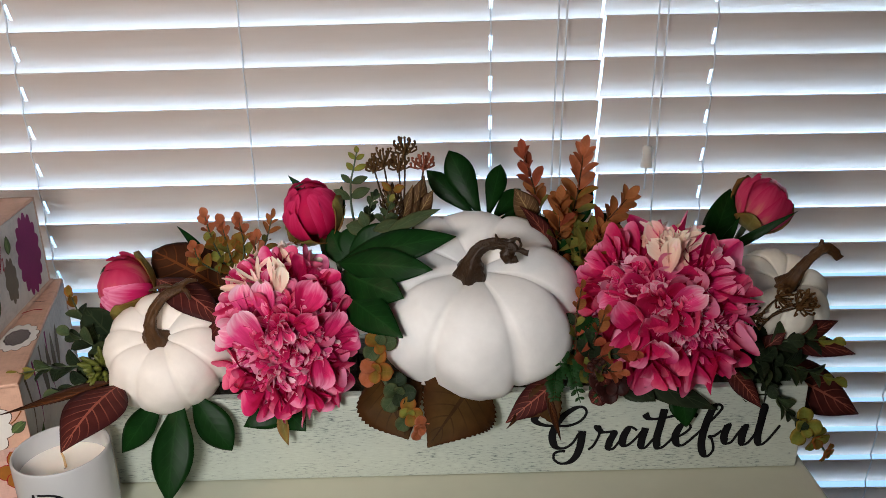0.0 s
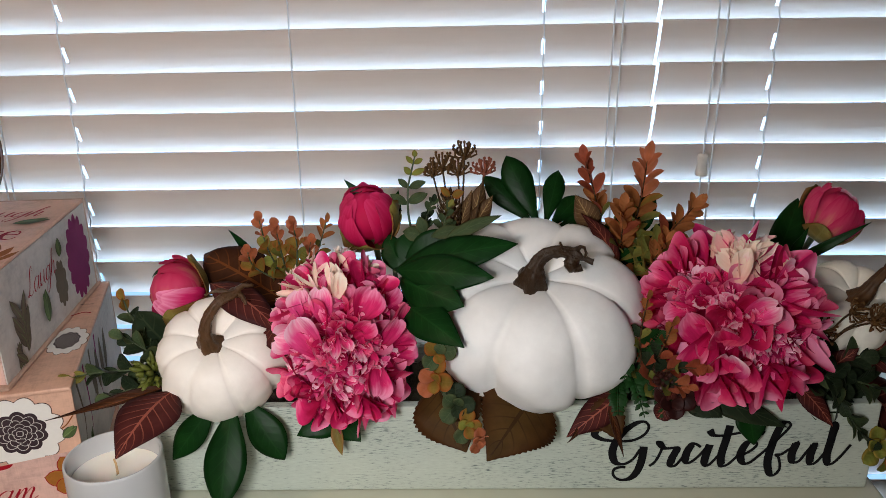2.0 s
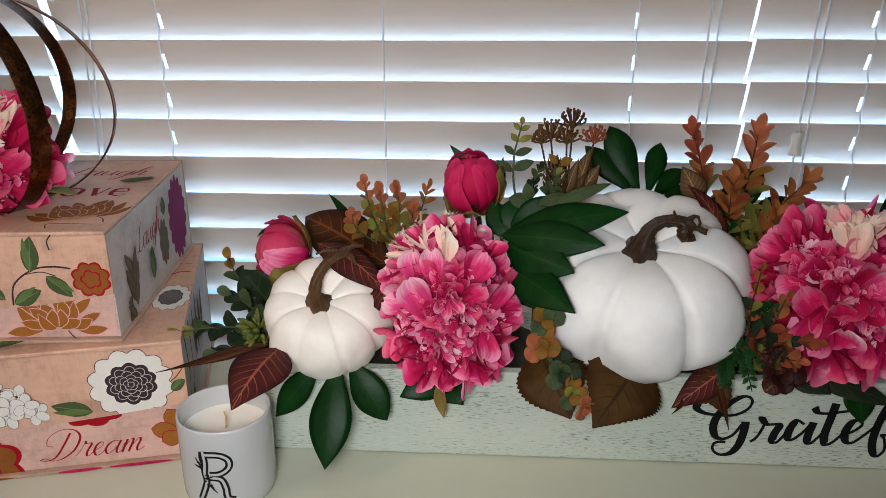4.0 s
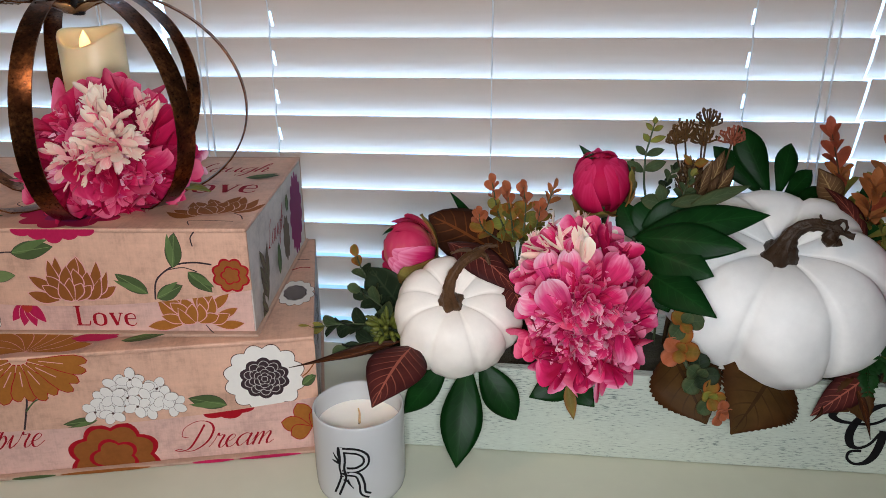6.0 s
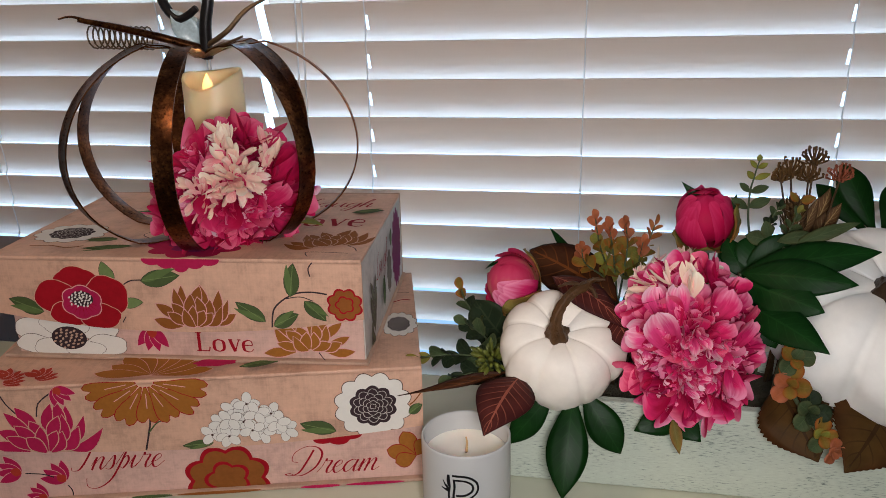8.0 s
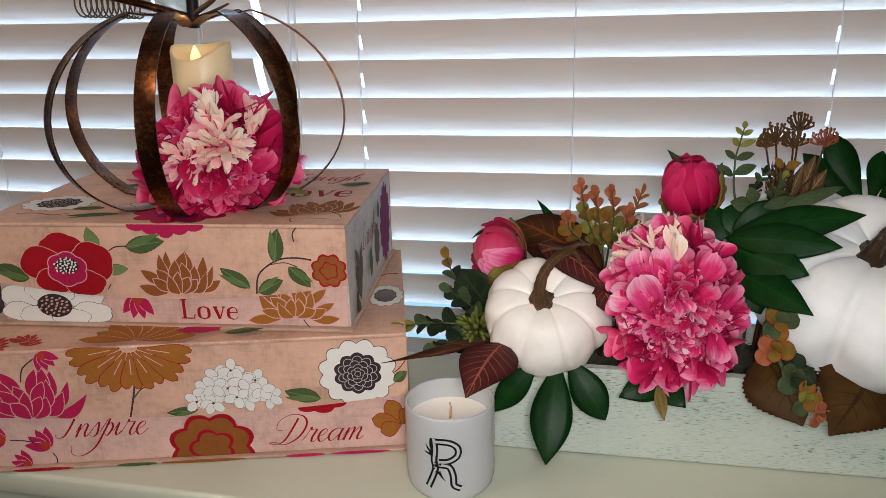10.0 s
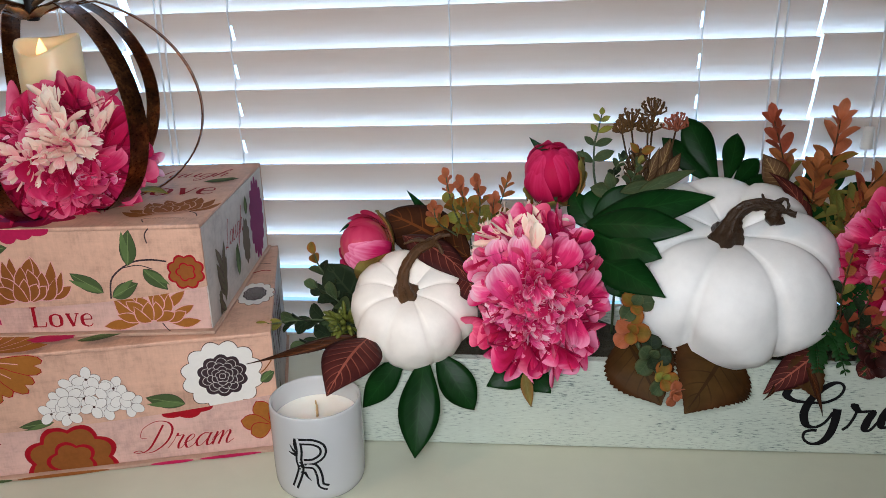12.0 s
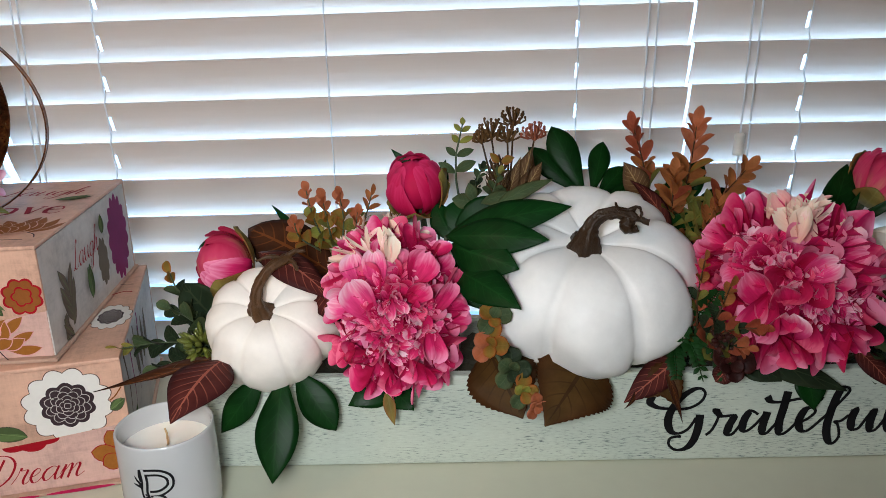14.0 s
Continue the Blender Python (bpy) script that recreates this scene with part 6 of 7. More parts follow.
peony((0.2090, 0.7150, 0.1640), (0.0, 0.0, 0.494), (0.0725, 0.0670, 0.0600), "mauve-pink silk peony with a cream tuft in the planter", 33, SECOND_BROAD, SECOND_WHORLS, SECOND_CREAM, (PETAL_PINK, PETAL_LIGHT, PETAL_ROSY), (0.22, 0.76, 0.082))
THIRD_BROAD = [(0.10, 0.88, 80, 0.60, 0.60, 16, "p", 0.3), (0.42, 0.74, 55, 0.60, 0.60, 14, "p", 0.35), (0.74, 0.36, 40, 0.72, 0.62, 12, "d", 0.35), (0.80, -0.10, 10, 0.62, 0.66, 12, "p", 0.35), (0.50, 0.02, 60, 0.62, 0.50, 26, "p", 0.3), (0.66, -0.42, 330, 0.58, 0.56, 12, "p", 0.3), (0.52, -0.74, 300, 0.55, 0.50, 8, "p", 0.3),
               (0.30, -0.52, 95, 0.50, 0.44, 22, "p", 0.35), (-0.48, -0.82, 250, 0.50, 0.52, 8, "p", 0.25), (-0.62, -0.10, 175, 0.46, 0.30, 20, "l", 0.2), (-0.85, -0.50, 200, 0.50, 0.50, 6, "d", 0.3), (-1.02, 0.05, 180, 0.45, 0.46, 4, "p", 0.25), (-1.06, -0.32, 190, 0.46, 0.48, 2, "p", 0.25), (1.10, -0.16, 350, 0.42, 0.42, 4, "l", 0.25)]
THIRD_WHORLS = [(-0.42, 0.42, 0.42, 50, (70, 215), (0.34, 0.52), (0.10, 0.18), (14, 50), "ppl"), (-0.10, -0.36, 0.48, 70, ALL, (0.24, 0.42), (0.14, 0.28), (24, 66), "plpd"), (0.02, -0.80, 0.26, 18, (200, 340), (0.28, 0.44), (0.10, 0.2), (10, 40), "dp"), (0.45, -0.35, 0.3, 20, ALL, (0.24, 0.4), (0.16, 0.3), (20, 55), "pl")]
THIRD_CREAM = [(0.02, 0.26, 0.36, 60, ALL, (0.20, 0.36), (0.07, 0.18), (20, 70)), (0.48, 0.46, 0.26, 26, (10, 110), (0.30, 0.46), (0.07, 0.14), (16, 50)), (-0.06, 0.62, 0.20, 12, (60, 130), (0.34, 0.48), (0.08, 0.16), (20, 50)), (-0.44, 0.02, 0.28, 30, ALL, (0.18, 0.32), (0.06, 0.14), (20, 60))]
peony((-0.6040, 0.7000, 0.2800), (-0.206, -0.038, 0.436), (0.0630, 0.0620, 0.0560), "pink silk peony lying inside a copper lantern", 47, THIRD_BROAD, THIRD_WHORLS, THIRD_CREAM, (PETAL_ROSY, PETAL_LIGHT, PETAL_CRIMSON))


def bud(c, axis, r, label, seed, mat, stem_to, stretch=1.15, open_at=10, sepal_n=3, mat2=None, flare=0.08, sepal_top=84, tall=None):
    """A closed peony bud: broad petals wrapped round each other, sepals and a stalk."""
    ob = thing("peony_bud", pose(*c), label, "flower bud", "peony buds")
    rn = random.Random(seed)
    fr = frame3(axis)
    o = Vector((0, 0, 0))
    sc = (1, 1, stretch)
    for k in range(8):
        b = Buf()
        shell_petal(b, o, fr, sc, k * 2.2 + rn.uniform(-0.2, 0.2), 172, open_at + 7 * k + rn.uniform(-4, 4), 0.80 - 0.02 * k, r * (0.86 + 0.020 * k), flare * (k > 2), 0.05, rn, None, 8, 9, 0.06)
        part("petal", b, (mat2 if mat2 and k % 3 == 2 else mat), ob)
    b = Buf()
    b.ball(o, r * 0.85, n=14)
    part("bud_heart", b, mat, ob)
    b = Buf()
    for k in range(sepal_n):
        shell_petal(b, o, fr, sc, k * math.tau / sepal_n + seed, 178, sepal_top + rn.uniform(-18, 18), 0.62, r * 1.05, 0.10, 0.08, rn, None, 6, 7)
    if tall is not None:
        shell_petal(b, o, fr, sc, tall, 178, 62, 0.55, r * 1.06, 0.06, 0.10, rn, None, 6, 9)
    part("sepal", b, SEPAL, ob, "yellow-green sepals", thick=0.0006)
    b = Buf()
    a = fr[0]
    end = Vector(stem_to) - Vector(c)
    tapered(b, [a * (-r * 0.9), a * (-r * 1.4) + end * 0.15, end * 0.6 - a * r * 0.6, end], [0.0035, 0.003, 0.003, 0.003], 7)
    part("stalk", b, STALK, ob)
    return ob


bud((-0.3220, 0.7280, 0.1870), (-0.80, -0.35, 0.35), 0.0290, "half-open pink silk peony bud in the planter", 2, PETAL_ROSE, (-0.27, 0.75, 0.082), 1.1, 25, mat2=PETAL_PINK)
bud((-0.1350, 0.7560, 0.2540), (-0.15, -0.45, 0.88), 0.0285, "closed crimson silk peony bud on a stalk", 5, PETAL_CRIMSON, (-0.12, 0.765, 0.082), 1.14, 3, 4, flare=0.01, sepal_top=106, tall=-1.35)
bud((0.3280, 0.7900, 0.2440), (0.42, -0.25, 0.85), 0.0275, "pink-red silk peony bud on a stalk", 8, PETAL_ROSE, (0.26, 0.77, 0.082), 1.1, 15, mat2=PETAL_LIGHT)

# ---- leaves and sprays ----


def spray(name, label, category="leaves", group=""):
    return thing(name, pose(0, 0, 0), label, category, group)


def blades(ob, items, mat, part_name="leaf", thick=0.0005, **kw):
    """Single large leaves as parts: (base, tip, width, hint)."""
    for it in items:
        base, tip, width = it[:3]
        hint = it[3] if len(it) > 3 else (0, -0.6, 0.8)
        b = Buf()
        args = dict(kw)
        args.update(it[4] if len(it) > 4 else {})
        leaf(b, base, tip, width, hint, **args)
        part(part_name, b, mat, ob, thick=thick)


def stalk(ob, pts, r=0.0014, mat=None, name="stalk"):
    b = Buf()
    tapered(b, pts, [r, r * 0.9, r * 0.7], 6)
    part(name, b, mat or STALK, ob)


# three green leaves hanging over the board below the small pumpkin
g = spray("leaf_spray", "dark green lance leaves hanging over the planter's front")
blades(g, [((-0.268, 0.660, 0.108), (-0.3135, 0.6440, 0.0500), 0.027, (-0.1, -1, 0.2)), ((-0.252, 0.655, 0.112), (-0.2575, 0.5975, 0.0270), 0.0385, (0, -1, 0.3)),
           ((-0.244, 0.658, 0.108), (-0.2060, 0.6375, 0.0555), 0.033, (0.1, -1, 0.3), dict(blunt=0.3))], LEAF_GREEN, sag=0.06, fold=-0.12, nv=14, wide_at=0.58)
stalk(g, [(-0.250, 0.70, 0.082), (-0.250, 0.676, 0.106), (-0.252, 0.656, 0.111)], 0.0022)
# one leaf with a thorny tip below the peony
g = spray("leaf_spray", "dark green leaf and a small orange tip under a peony")
blades(g, [((-0.150, 0.668, 0.090), (-0.195, 0.646, 0.076), 0.030, (0, -1, 0.6)), ((-0.165, 0.670, 0.090), (-0.135, 0.640, 0.074), 0.030, (0, -1, 0.6))], LEAF_GREEN, fold=-0.1)
blades(g, [((-0.160, 0.655, 0.088), (-0.1530, 0.6400, 0.0590), 0.011, (0, -1, 0.2))], SEPAL, fold=0.5)
stalk(g, [(-0.155, 0.70, 0.080), (-0.155, 0.685, 0.092), (-0.152, 0.666, 0.090)])
# burgundy leaf in front
g = spray("burgundy_leaf", "burgundy leaf with pink veins reaching over a candle jar")
blades(g, [((-0.302, 0.640, 0.126), (-0.3240, 0.5610, 0.1085), 0.052, (0.05, -0.35, 0.95), dict(nv=14, nu=8))], LEAF_BURGUNDY, sag=0.10, fold=-0.10, wide_at=0.42)
stalk(g, [(-0.27, 0.70, 0.080), (-0.285, 0.672, 0.115), (-0.302, 0.640, 0.126)], 0.002, STALK_BROWN)
# the curled dry leaf
g = spray("dry_leaf", "curled dry brown leaf sticking out of the planter")
blades(g, [((-0.318, 0.664, 0.117), (-0.4200, 0.6320, 0.0995), 0.010, (0, -0.5, 0.9), dict(twist=2.0, nv=16))], LEAF_RUST, sag=-0.03, fold=0.8, wide_at=0.35)
stalk(g, [(-0.29, 0.70, 0.080), (-0.305, 0.68, 0.11), (-0.320, 0.664, 0.117)], 0.002, STALK_BROWN)
# dark brown leaf and burgundy leaf behind the small pumpkin
g = spray("magnolia_leaf", "dark brown broad leaf with orange veins")
blades(g, [((-0.215, 0.735, 0.170), (-0.3080, 0.7780, 0.2060), 0.058, (0.2, -0.8, 0.6), dict(nv=12, nu=8))], LEAF_RUST, sag=0.10, fold=-0.12, wide_at=0.5, blunt=0.6)
stalk(g, [(-0.20, 0.75, 0.080), (-0.20, 0.74, 0.14), (-0.215, 0.735, 0.170)], 0.002, STALK_BROWN)
g = spray("burgundy_leaf", "folded burgundy leaf behind a small white pumpkin")
blades(g, [((-0.278, 0.700, 0.206), (-0.2080, 0.6700, 0.1690), 0.036, (0.3, -0.5, 0.8), dict(nv=12)), ((-0.222, 0.690, 0.175), (-0.200, 0.655, 0.150), 0.03, (0.3, -0.7, 0.6))], LEAF_BURGUNDY, sag=0.14, fold=-0.2)
stalk(g, [(-0.215, 0.73, 0.080), (-0.212, 0.70, 0.14), (-0.208, 0.672, 0.168)], 0.002, STALK_BROWN)
g = spray("thin_leaf", "thin dark leaf tip rising from the planter")
blades(g, [((-0.255, 0.800, 0.175), (-0.2895, 0.8070, 0.2230), 0.011, (0, -1, 0)), ((-0.30, 0.74, 0.20), (-0.350, 0.742, 0.195), 0.008, (0, -0.7, 0.7), dict(sag=0.35))], LEAF_DEEP, sag=-0.12)
stalk(g, [(-0.25, 0.77, 0.080), (-0.25, 0.79, 0.13), (-0.255, 0.80, 0.175)])


def round_leaf_sprig(ob, pts, size, mats, seed, n=8, pair=True, tipmat=None, spread=55, round_=0.75, start=0.15, part_name="leaf", stem_mat=None, tip_from=0.6, low=(), low_to=0.0):
    """A stalk with opposite small leaves, smaller towards its tip."""
    rn = random.Random(seed)
    line = spline(pts, 10)
    b = Buf()
    b.tube(line, lerp_list([0.0013, 0.0006], len(line)), 5)
    part("stalk", b, stem_mat or STALK, ob)
    for k in range(n):
        t = start + (1 - start) * k / (n - 1)
        i = min(len(line) - 2, int(t * (len(line) - 1)))
        p, d = line[i], (line[i + 1] - line[i]).normalized()
        s = size * (1.05 - 0.55 * t) * rn.uniform(0.85, 1.15)
        turn = k * 1.57 + rn.uniform(-0.4, 0.4)
        ref = d.orthogonal().normalized()
        for sgn in ((1, -1) if pair and k < n - 1 else (1,)):
            out = Matrix.Rotation(turn + (math.pi if sgn < 0 else 0), 3, d) @ ref
            sp = radians(spread * (1 - 0.5 * t) + rn.uniform(-10, 10)) if k < n - 1 else 0.1
            way = d * math.cos(sp) + out * math.sin(sp)
            hint = (d * 0.8 - out * 0.35 + Vector((0, -0.75, 0.25)))
            bb = Buf()
            leaf(bb, p, p + way * s, s * round_, hint, 0.10, 0.22, 0.55, nu=4, nv=9, blunt=0.9)
            part(part_name, bb, (tipmat if tipmat and t > tip_from else rn.choice(mats if t > low_to else low)), ob)


# left end: eucalyptus, dark leaves, green succulent
g = spray("eucalyptus_sprig", "sage-green eucalyptus sprig with round leaves")
round_leaf_sprig(g, [(-0.318, 0.690, 0.10), (-0.345, 0.682, 0.122), (-0.375, 0.672, 0.128), (-0.4080, 0.664, 0.1260)], 0.0285, [LEAF_DUSK, LEAF_DUSK, LEAF_SAGE], 4, 7, tipmat=LEAF_OLIVE, tip_from=0.8)
round_leaf_sprig(g, [(-0.318, 0.700, 0.10), (-0.345, 0.705, 0.14), (-0.365, 0.715, 0.165), (-0.372, 0.72, 0.180)], 0.026, [LEAF_DUSK, LEAF_DUSK, LEAF_SAGE], 9, 5, tipmat=LEAF_ORANGE)
round_leaf_sprig(g, [(-0.318, 0.690, 0.10), (-0.335, 0.680, 0.108), (-0.352, 0.668, 0.112), (-0.372, 0.660, 0.108)], 0.0285, [LEAF_DUSK, LEAF_DUSK, LEAF_SAGE], 24, 5)
round_leaf_sprig(g, [(-0.318, 0.695, 0.10), (-0.332, 0.69, 0.13), (-0.348, 0.686, 0.148), (-0.362, 0.684, 0.158)], 0.0280, [LEAF_DUSK, LEAF_DUSK, LEAF_SAGE], 25, 5)
stalk(g, [(-0.305, 0.715, 0.078), (-0.312, 0.70, 0.09), (-0.318, 0.690, 0.10)])
g = spray("leaf_spray", "dark green round leaves at the planter's end")
blades(g, [((-0.318, 0.720, 0.120), (-0.356, 0.712, 0.172), 0.046, (-0.2, -1, 0.2)), ((-0.310, 0.710, 0.115), (-0.352, 0.690, 0.112), 0.036, (-0.2, -0.6, 0.7)), ((-0.31, 0.70, 0.12), (-0.335, 0.672, 0.105), 0.03, (-0.2, -0.8, 0.5)), ((-0.29, 0.72, 0.12), (-0.30, 0.70, 0.17), 0.05, (0, -1, 0.2))], LEAF_DUSK, blunt=0.8, wide_at=0.55)
stalk(g, [(-0.30, 0.725, 0.078), (-0.308, 0.722, 0.10), (-0.318, 0.720, 0.120)])


def berry_cluster(ob, c, r, n, mat, seed, size=0.004, up=(0, -0.6, 0.8), name="berry"):
    """Blunt fleshy tips or berries round a point, one part each."""
    rn = random.Random(seed)
    a, e1, e2 = frame3(up)
    for k in range(n):
        b = Buf()
        th, ph = math.acos(1 - (k + 0.5) / n), k * 2.39996 + rn.uniform(-0.3, 0.3)
        d = a * math.cos(th) + (e1 * math.cos(ph) + e2 * math.sin(ph)) * math.sin(th)
        p0, p1 = Vector(c) + d * r * 0.25, Vector(c) + d * r * rn.uniform(0.75, 1.2)
        s = size * rn.uniform(0.75, 1.2)
        b.tube([p0, p0.lerp(p1, 0.4), p0.lerp(p1, 0.75), p1], [s * 0.4, s * 0.9, s, s * 0.35], 6)
        part(name, b, mat, ob)


g = spray("succulent_pick", "yellow-green succulent cluster with blunt tips", "succulent")
berry_cluster(g, (-0.334, 0.682, 0.120), 0.022, 40, BERRY, 5, 0.0026, (-0.3, -0.7, 0.6), "fleshy_tip")
stalk(g, [(-0.30, 0.72, 0.078), (-0.315, 0.70, 0.10), (-0.334, 0.684, 0.118)], 0.003)

# left orange and green sprigs
g = spray("orange_sprig", "orange and green artificial leaf sprig in the planter")
for pts, sd in (([(-0.215, 0.755, 0.15), (-0.225, 0.752, 0.195), (-0.235, 0.750, 0.225), (-0.2400, 0.750, 0.252)], 1), ([(-0.215, 0.755, 0.15), (-0.210, 0.756, 0.19), (-0.207, 0.76, 0.22), (-0.210, 0.76, 0.245)], 2),
                ([(-0.212, 0.757, 0.15), (-0.198, 0.765, 0.19), (-0.188, 0.775, 0.215), (-0.1800, 0.778, 0.240)], 3), ([(-0.212, 0.757, 0.15), (-0.225, 0.75, 0.185), (-0.248, 0.745, 0.205), (-0.252, 0.742, 0.222)], 4), ([(-0.213, 0.757, 0.15), (-0.218, 0.752, 0.195), (-0.222, 0.752, 0.222), (-0.226, 0.755, 0.242)], 5), ([(-0.212, 0.757, 0.15), (-0.202, 0.752, 0.185), (-0.196, 0.752, 0.205), (-0.192, 0.755, 0.228)], 6)):
    round_leaf_sprig(g, pts, 0.0225, [LEAF_ORANGE, LEAF_ORANGE, LEAF_OLIVE], sd, 7, tipmat=(LEAF_COPPER if sd == 3 else LEAF_CORAL), start=0.3, spread=72, round_=(0.42 if sd == 3 else 0.80), tip_from=0.68, low=[LEAF_OLIVE, LEAF_LIME, LEAF_ORANGE], low_to=0.5)
stalk(g, [(-0.205, 0.765, 0.078), (-0.21, 0.76, 0.12), (-0.215, 0.755, 0.15)])

# dark green pointed leaves left of the large pumpkin
g = spray("leaf_spray", "deep green pointed leaves beside the large pumpkin")
R0 = (-0.105, 0.708, 0.216)
blades(g, [(R0, (0.0083, 0.6944, 0.2466), 0.034, (0, -0.75, 0.65)), (R0, (-0.0137, 0.6698, 0.2236), 0.034, (0, -0.85, 0.5)), ((-0.102, 0.706, 0.208), (-0.0402, 0.6601, 0.2003), 0.040, (0, -0.9, 0.4)),
           ((-0.096, 0.690, 0.190), (-0.0400, 0.6300, 0.1750), 0.036, (-0.1, -0.8, 0.6), dict(blunt=0.0, wide_at=0.42)), ((-0.098, 0.725, 0.205), (-0.116, 0.748, 0.238), 0.026, (0, -1, 0.3)), ((-0.098, 0.728, 0.21), (-0.086, 0.745, 0.244), 0.032, (0, -1, 0.3)),
           ((-0.095, 0.72, 0.20), (-0.070, 0.690, 0.150), 0.046, (0, -1, 0.2)), ((-0.098, 0.73, 0.215), (-0.050, 0.735, 0.247), 0.028, (0, -1, 0.3))], LEAF_DEEP, sag=0.08, fold=-0.12, nv=14, nu=8, blunt=0.15, wide_at=0.50)
stalk(g, [(-0.095, 0.75, 0.078), (-0.100, 0.735, 0.15), (-0.105, 0.708, 0.216)], 0.0025)

g = spray("leaf_spray", "small dark leaf behind a crimson bud")
blades(g, [((-0.12, 0.775, 0.245), (-0.158, 0.77, 0.287), 0.014, (0, -1, 0.3)), ((-0.115, 0.775, 0.235), (-0.105, 0.772, 0.275), 0.016, (0, -1, 0.3))], LEAF_DEEP)
stalk(g, [(-0.11, 0.785, 0.078), (-0.112, 0.785, 0.16), (-0.118, 0.775, 0.243)], 0.0016)
# palm leaf behind the large pumpkin
g = spray("palm_leaf", "dark green fingered leaf behind the large pumpkin")
P0 = (0.0410, 0.806, 0.218)
blades(g, [(P0, (0.0030, 0.8300, 0.2955), 0.031, (0, -1, 0.3), dict(blunt=0.35)), (P0, (-0.0210, 0.8250, 0.2755), 0.024, (0, -1, 0.4)), (P0, (0.0590, 0.8420, 0.2765), 0.023, (0, -1, 0.3), dict(blunt=0.3)), (P0, (0.0800, 0.8300, 0.2520), 0.021, (0, -1, 0.3)),
           (P0, (0.0960, 0.8200, 0.2330), 0.020, (0, -1, 0.3))], LEAF_GREEN, sag=0.06, fold=-0.15, wide_at=0.70, blunt=0.1, nv=14)
stalk(g, [(0.04, 0.775, 0.078), (0.042, 0.80, 0.16), (0.041, 0.806, 0.218)], 0.0025)


def seed_head(buf, c, r, mat, rn, up=(0, -0.2, 1), n=20):
    """A dry umbel: fine rays with a knob at each end."""
    a, e1, e2 = frame3(up)
    c = Vector(c)
    for k in range(n):
        th, ph = math.acos(1 - (k + 0.5) / n * 0.95), k * 2.39996
        d = a * math.cos(th) + (e1 * math.cos(ph) + e2 * math.sin(ph)) * math.sin(th)
        p1 = c + d * r * rn.uniform(0.85, 1.1)
        mid = c + d * r * 0.5 - a * r * 0.15
        top = p1 + a * r * 0.22 - d * r * 0.06
        buf.tube([c, mid, p1, top], [0.0008, 0.0008, 0.0010, 0.0012], 4, mat)
        buf.ball(top, 0.0014, mat, 6)
    buf.ball(c, r * 0.28, mat, 8)


g = spray("seed_head_sprig", "brown dried seed heads on thin stalks", "dried flowers")
rn = random.Random(8)
for c, r, mat, root in (((-0.0400, 0.762, 0.3110), 0.0135, SEED, (-0.052, 0.755, 0.20)), ((-0.0610, 0.756, 0.3010), 0.0135, SEED, (-0.055, 0.755, 0.20)), ((-0.0215, 0.740, 0.3010), 0.0120, SEED_RED, (-0.045, 0.750, 0.20)), ((-0.046, 0.752, 0.297), 0.012, SEED, (-0.05, 0.755, 0.2)), ((-0.070, 0.752, 0.296), 0.010, SEED, (-0.055, 0.755, 0.2))):
    b = Buf()
    seed_head(b, c, r, mat, rn)
    q = Vector(c)
    tapered(b, [root, Vector(root).lerp(q, 0.5) + Vector((0.003, 0, 0)), q], [0.0014, 0.0011, 0.0009], 5, STALK_BROWN)
    part("seed_head", b, mat, g)
stalk(g, [(-0.06, 0.765, 0.078), (-0.056, 0.76, 0.14), (-0.052, 0.755, 0.20)], 0.002, STALK_BROWN)
g = spray("eucalyptus_sprig", "upright sage-green eucalyptus sprig in the planter")
EUCALYPTUS_LINE = [(-0.070, 0.750, 0.17), (-0.092, 0.755, 0.24), (-0.0950, 0.760, 0.276), (-0.0915, 0.765, 0.295), (-0.0875, 0.768, 0.312)]
b = Buf()
tapered(b, EUCALYPTUS_LINE, [0.0014, 0.0012, 0.0010, 0.0009, 0.0006], 6)
part("stalk", b, STALK, g)
FRONT = (0, -0.9, 0.4)
blades(g, [((-0.0955, 0.760, 0.2640), (-0.1120, 0.760, 0.2745), 0.0085, FRONT), ((-0.0955, 0.760, 0.2660), (-0.0755, 0.758, 0.2755), 0.0105, FRONT), ((-0.0945, 0.763, 0.2800), (-0.1045, 0.765, 0.2885), 0.0065, FRONT), ((-0.0945, 0.763, 0.2800), (-0.0775, 0.763, 0.2860), 0.0080, FRONT)], LEAF_SAGE, sag=0.14, fold=-0.2, wide_at=0.5, blunt=0.4)
blades(g, [((-0.0918, 0.765, 0.2925), (-0.0985, 0.765, 0.3005), 0.0062, FRONT), ((-0.0918, 0.765, 0.2925), (-0.0770, 0.764, 0.2985), 0.0062, FRONT), ((-0.0890, 0.767, 0.3030), (-0.0800, 0.766, 0.3080), 0.0055, FRONT), ((-0.0895, 0.767, 0.3030), (-0.0965, 0.767, 0.3105), 0.0050, FRONT), ((-0.0878, 0.768, 0.3090), (-0.0880, 0.768, 0.3165), 0.0055, FRONT)], LEAF_LIME, sag=0.12, fold=-0.2, wide_at=0.5, blunt=0.3)
round_leaf_sprig(g, [(-0.070, 0.750, 0.17), (-0.078, 0.748, 0.225), (-0.077, 0.746, 0.252), (-0.0700, 0.745, 0.272)], 0.0185, [LEAF_SAGE, LEAF_DUSK, LEAF_SAGE], 14, 6, round_=0.62, tip_from=0.9, start=0.55, spread=75)
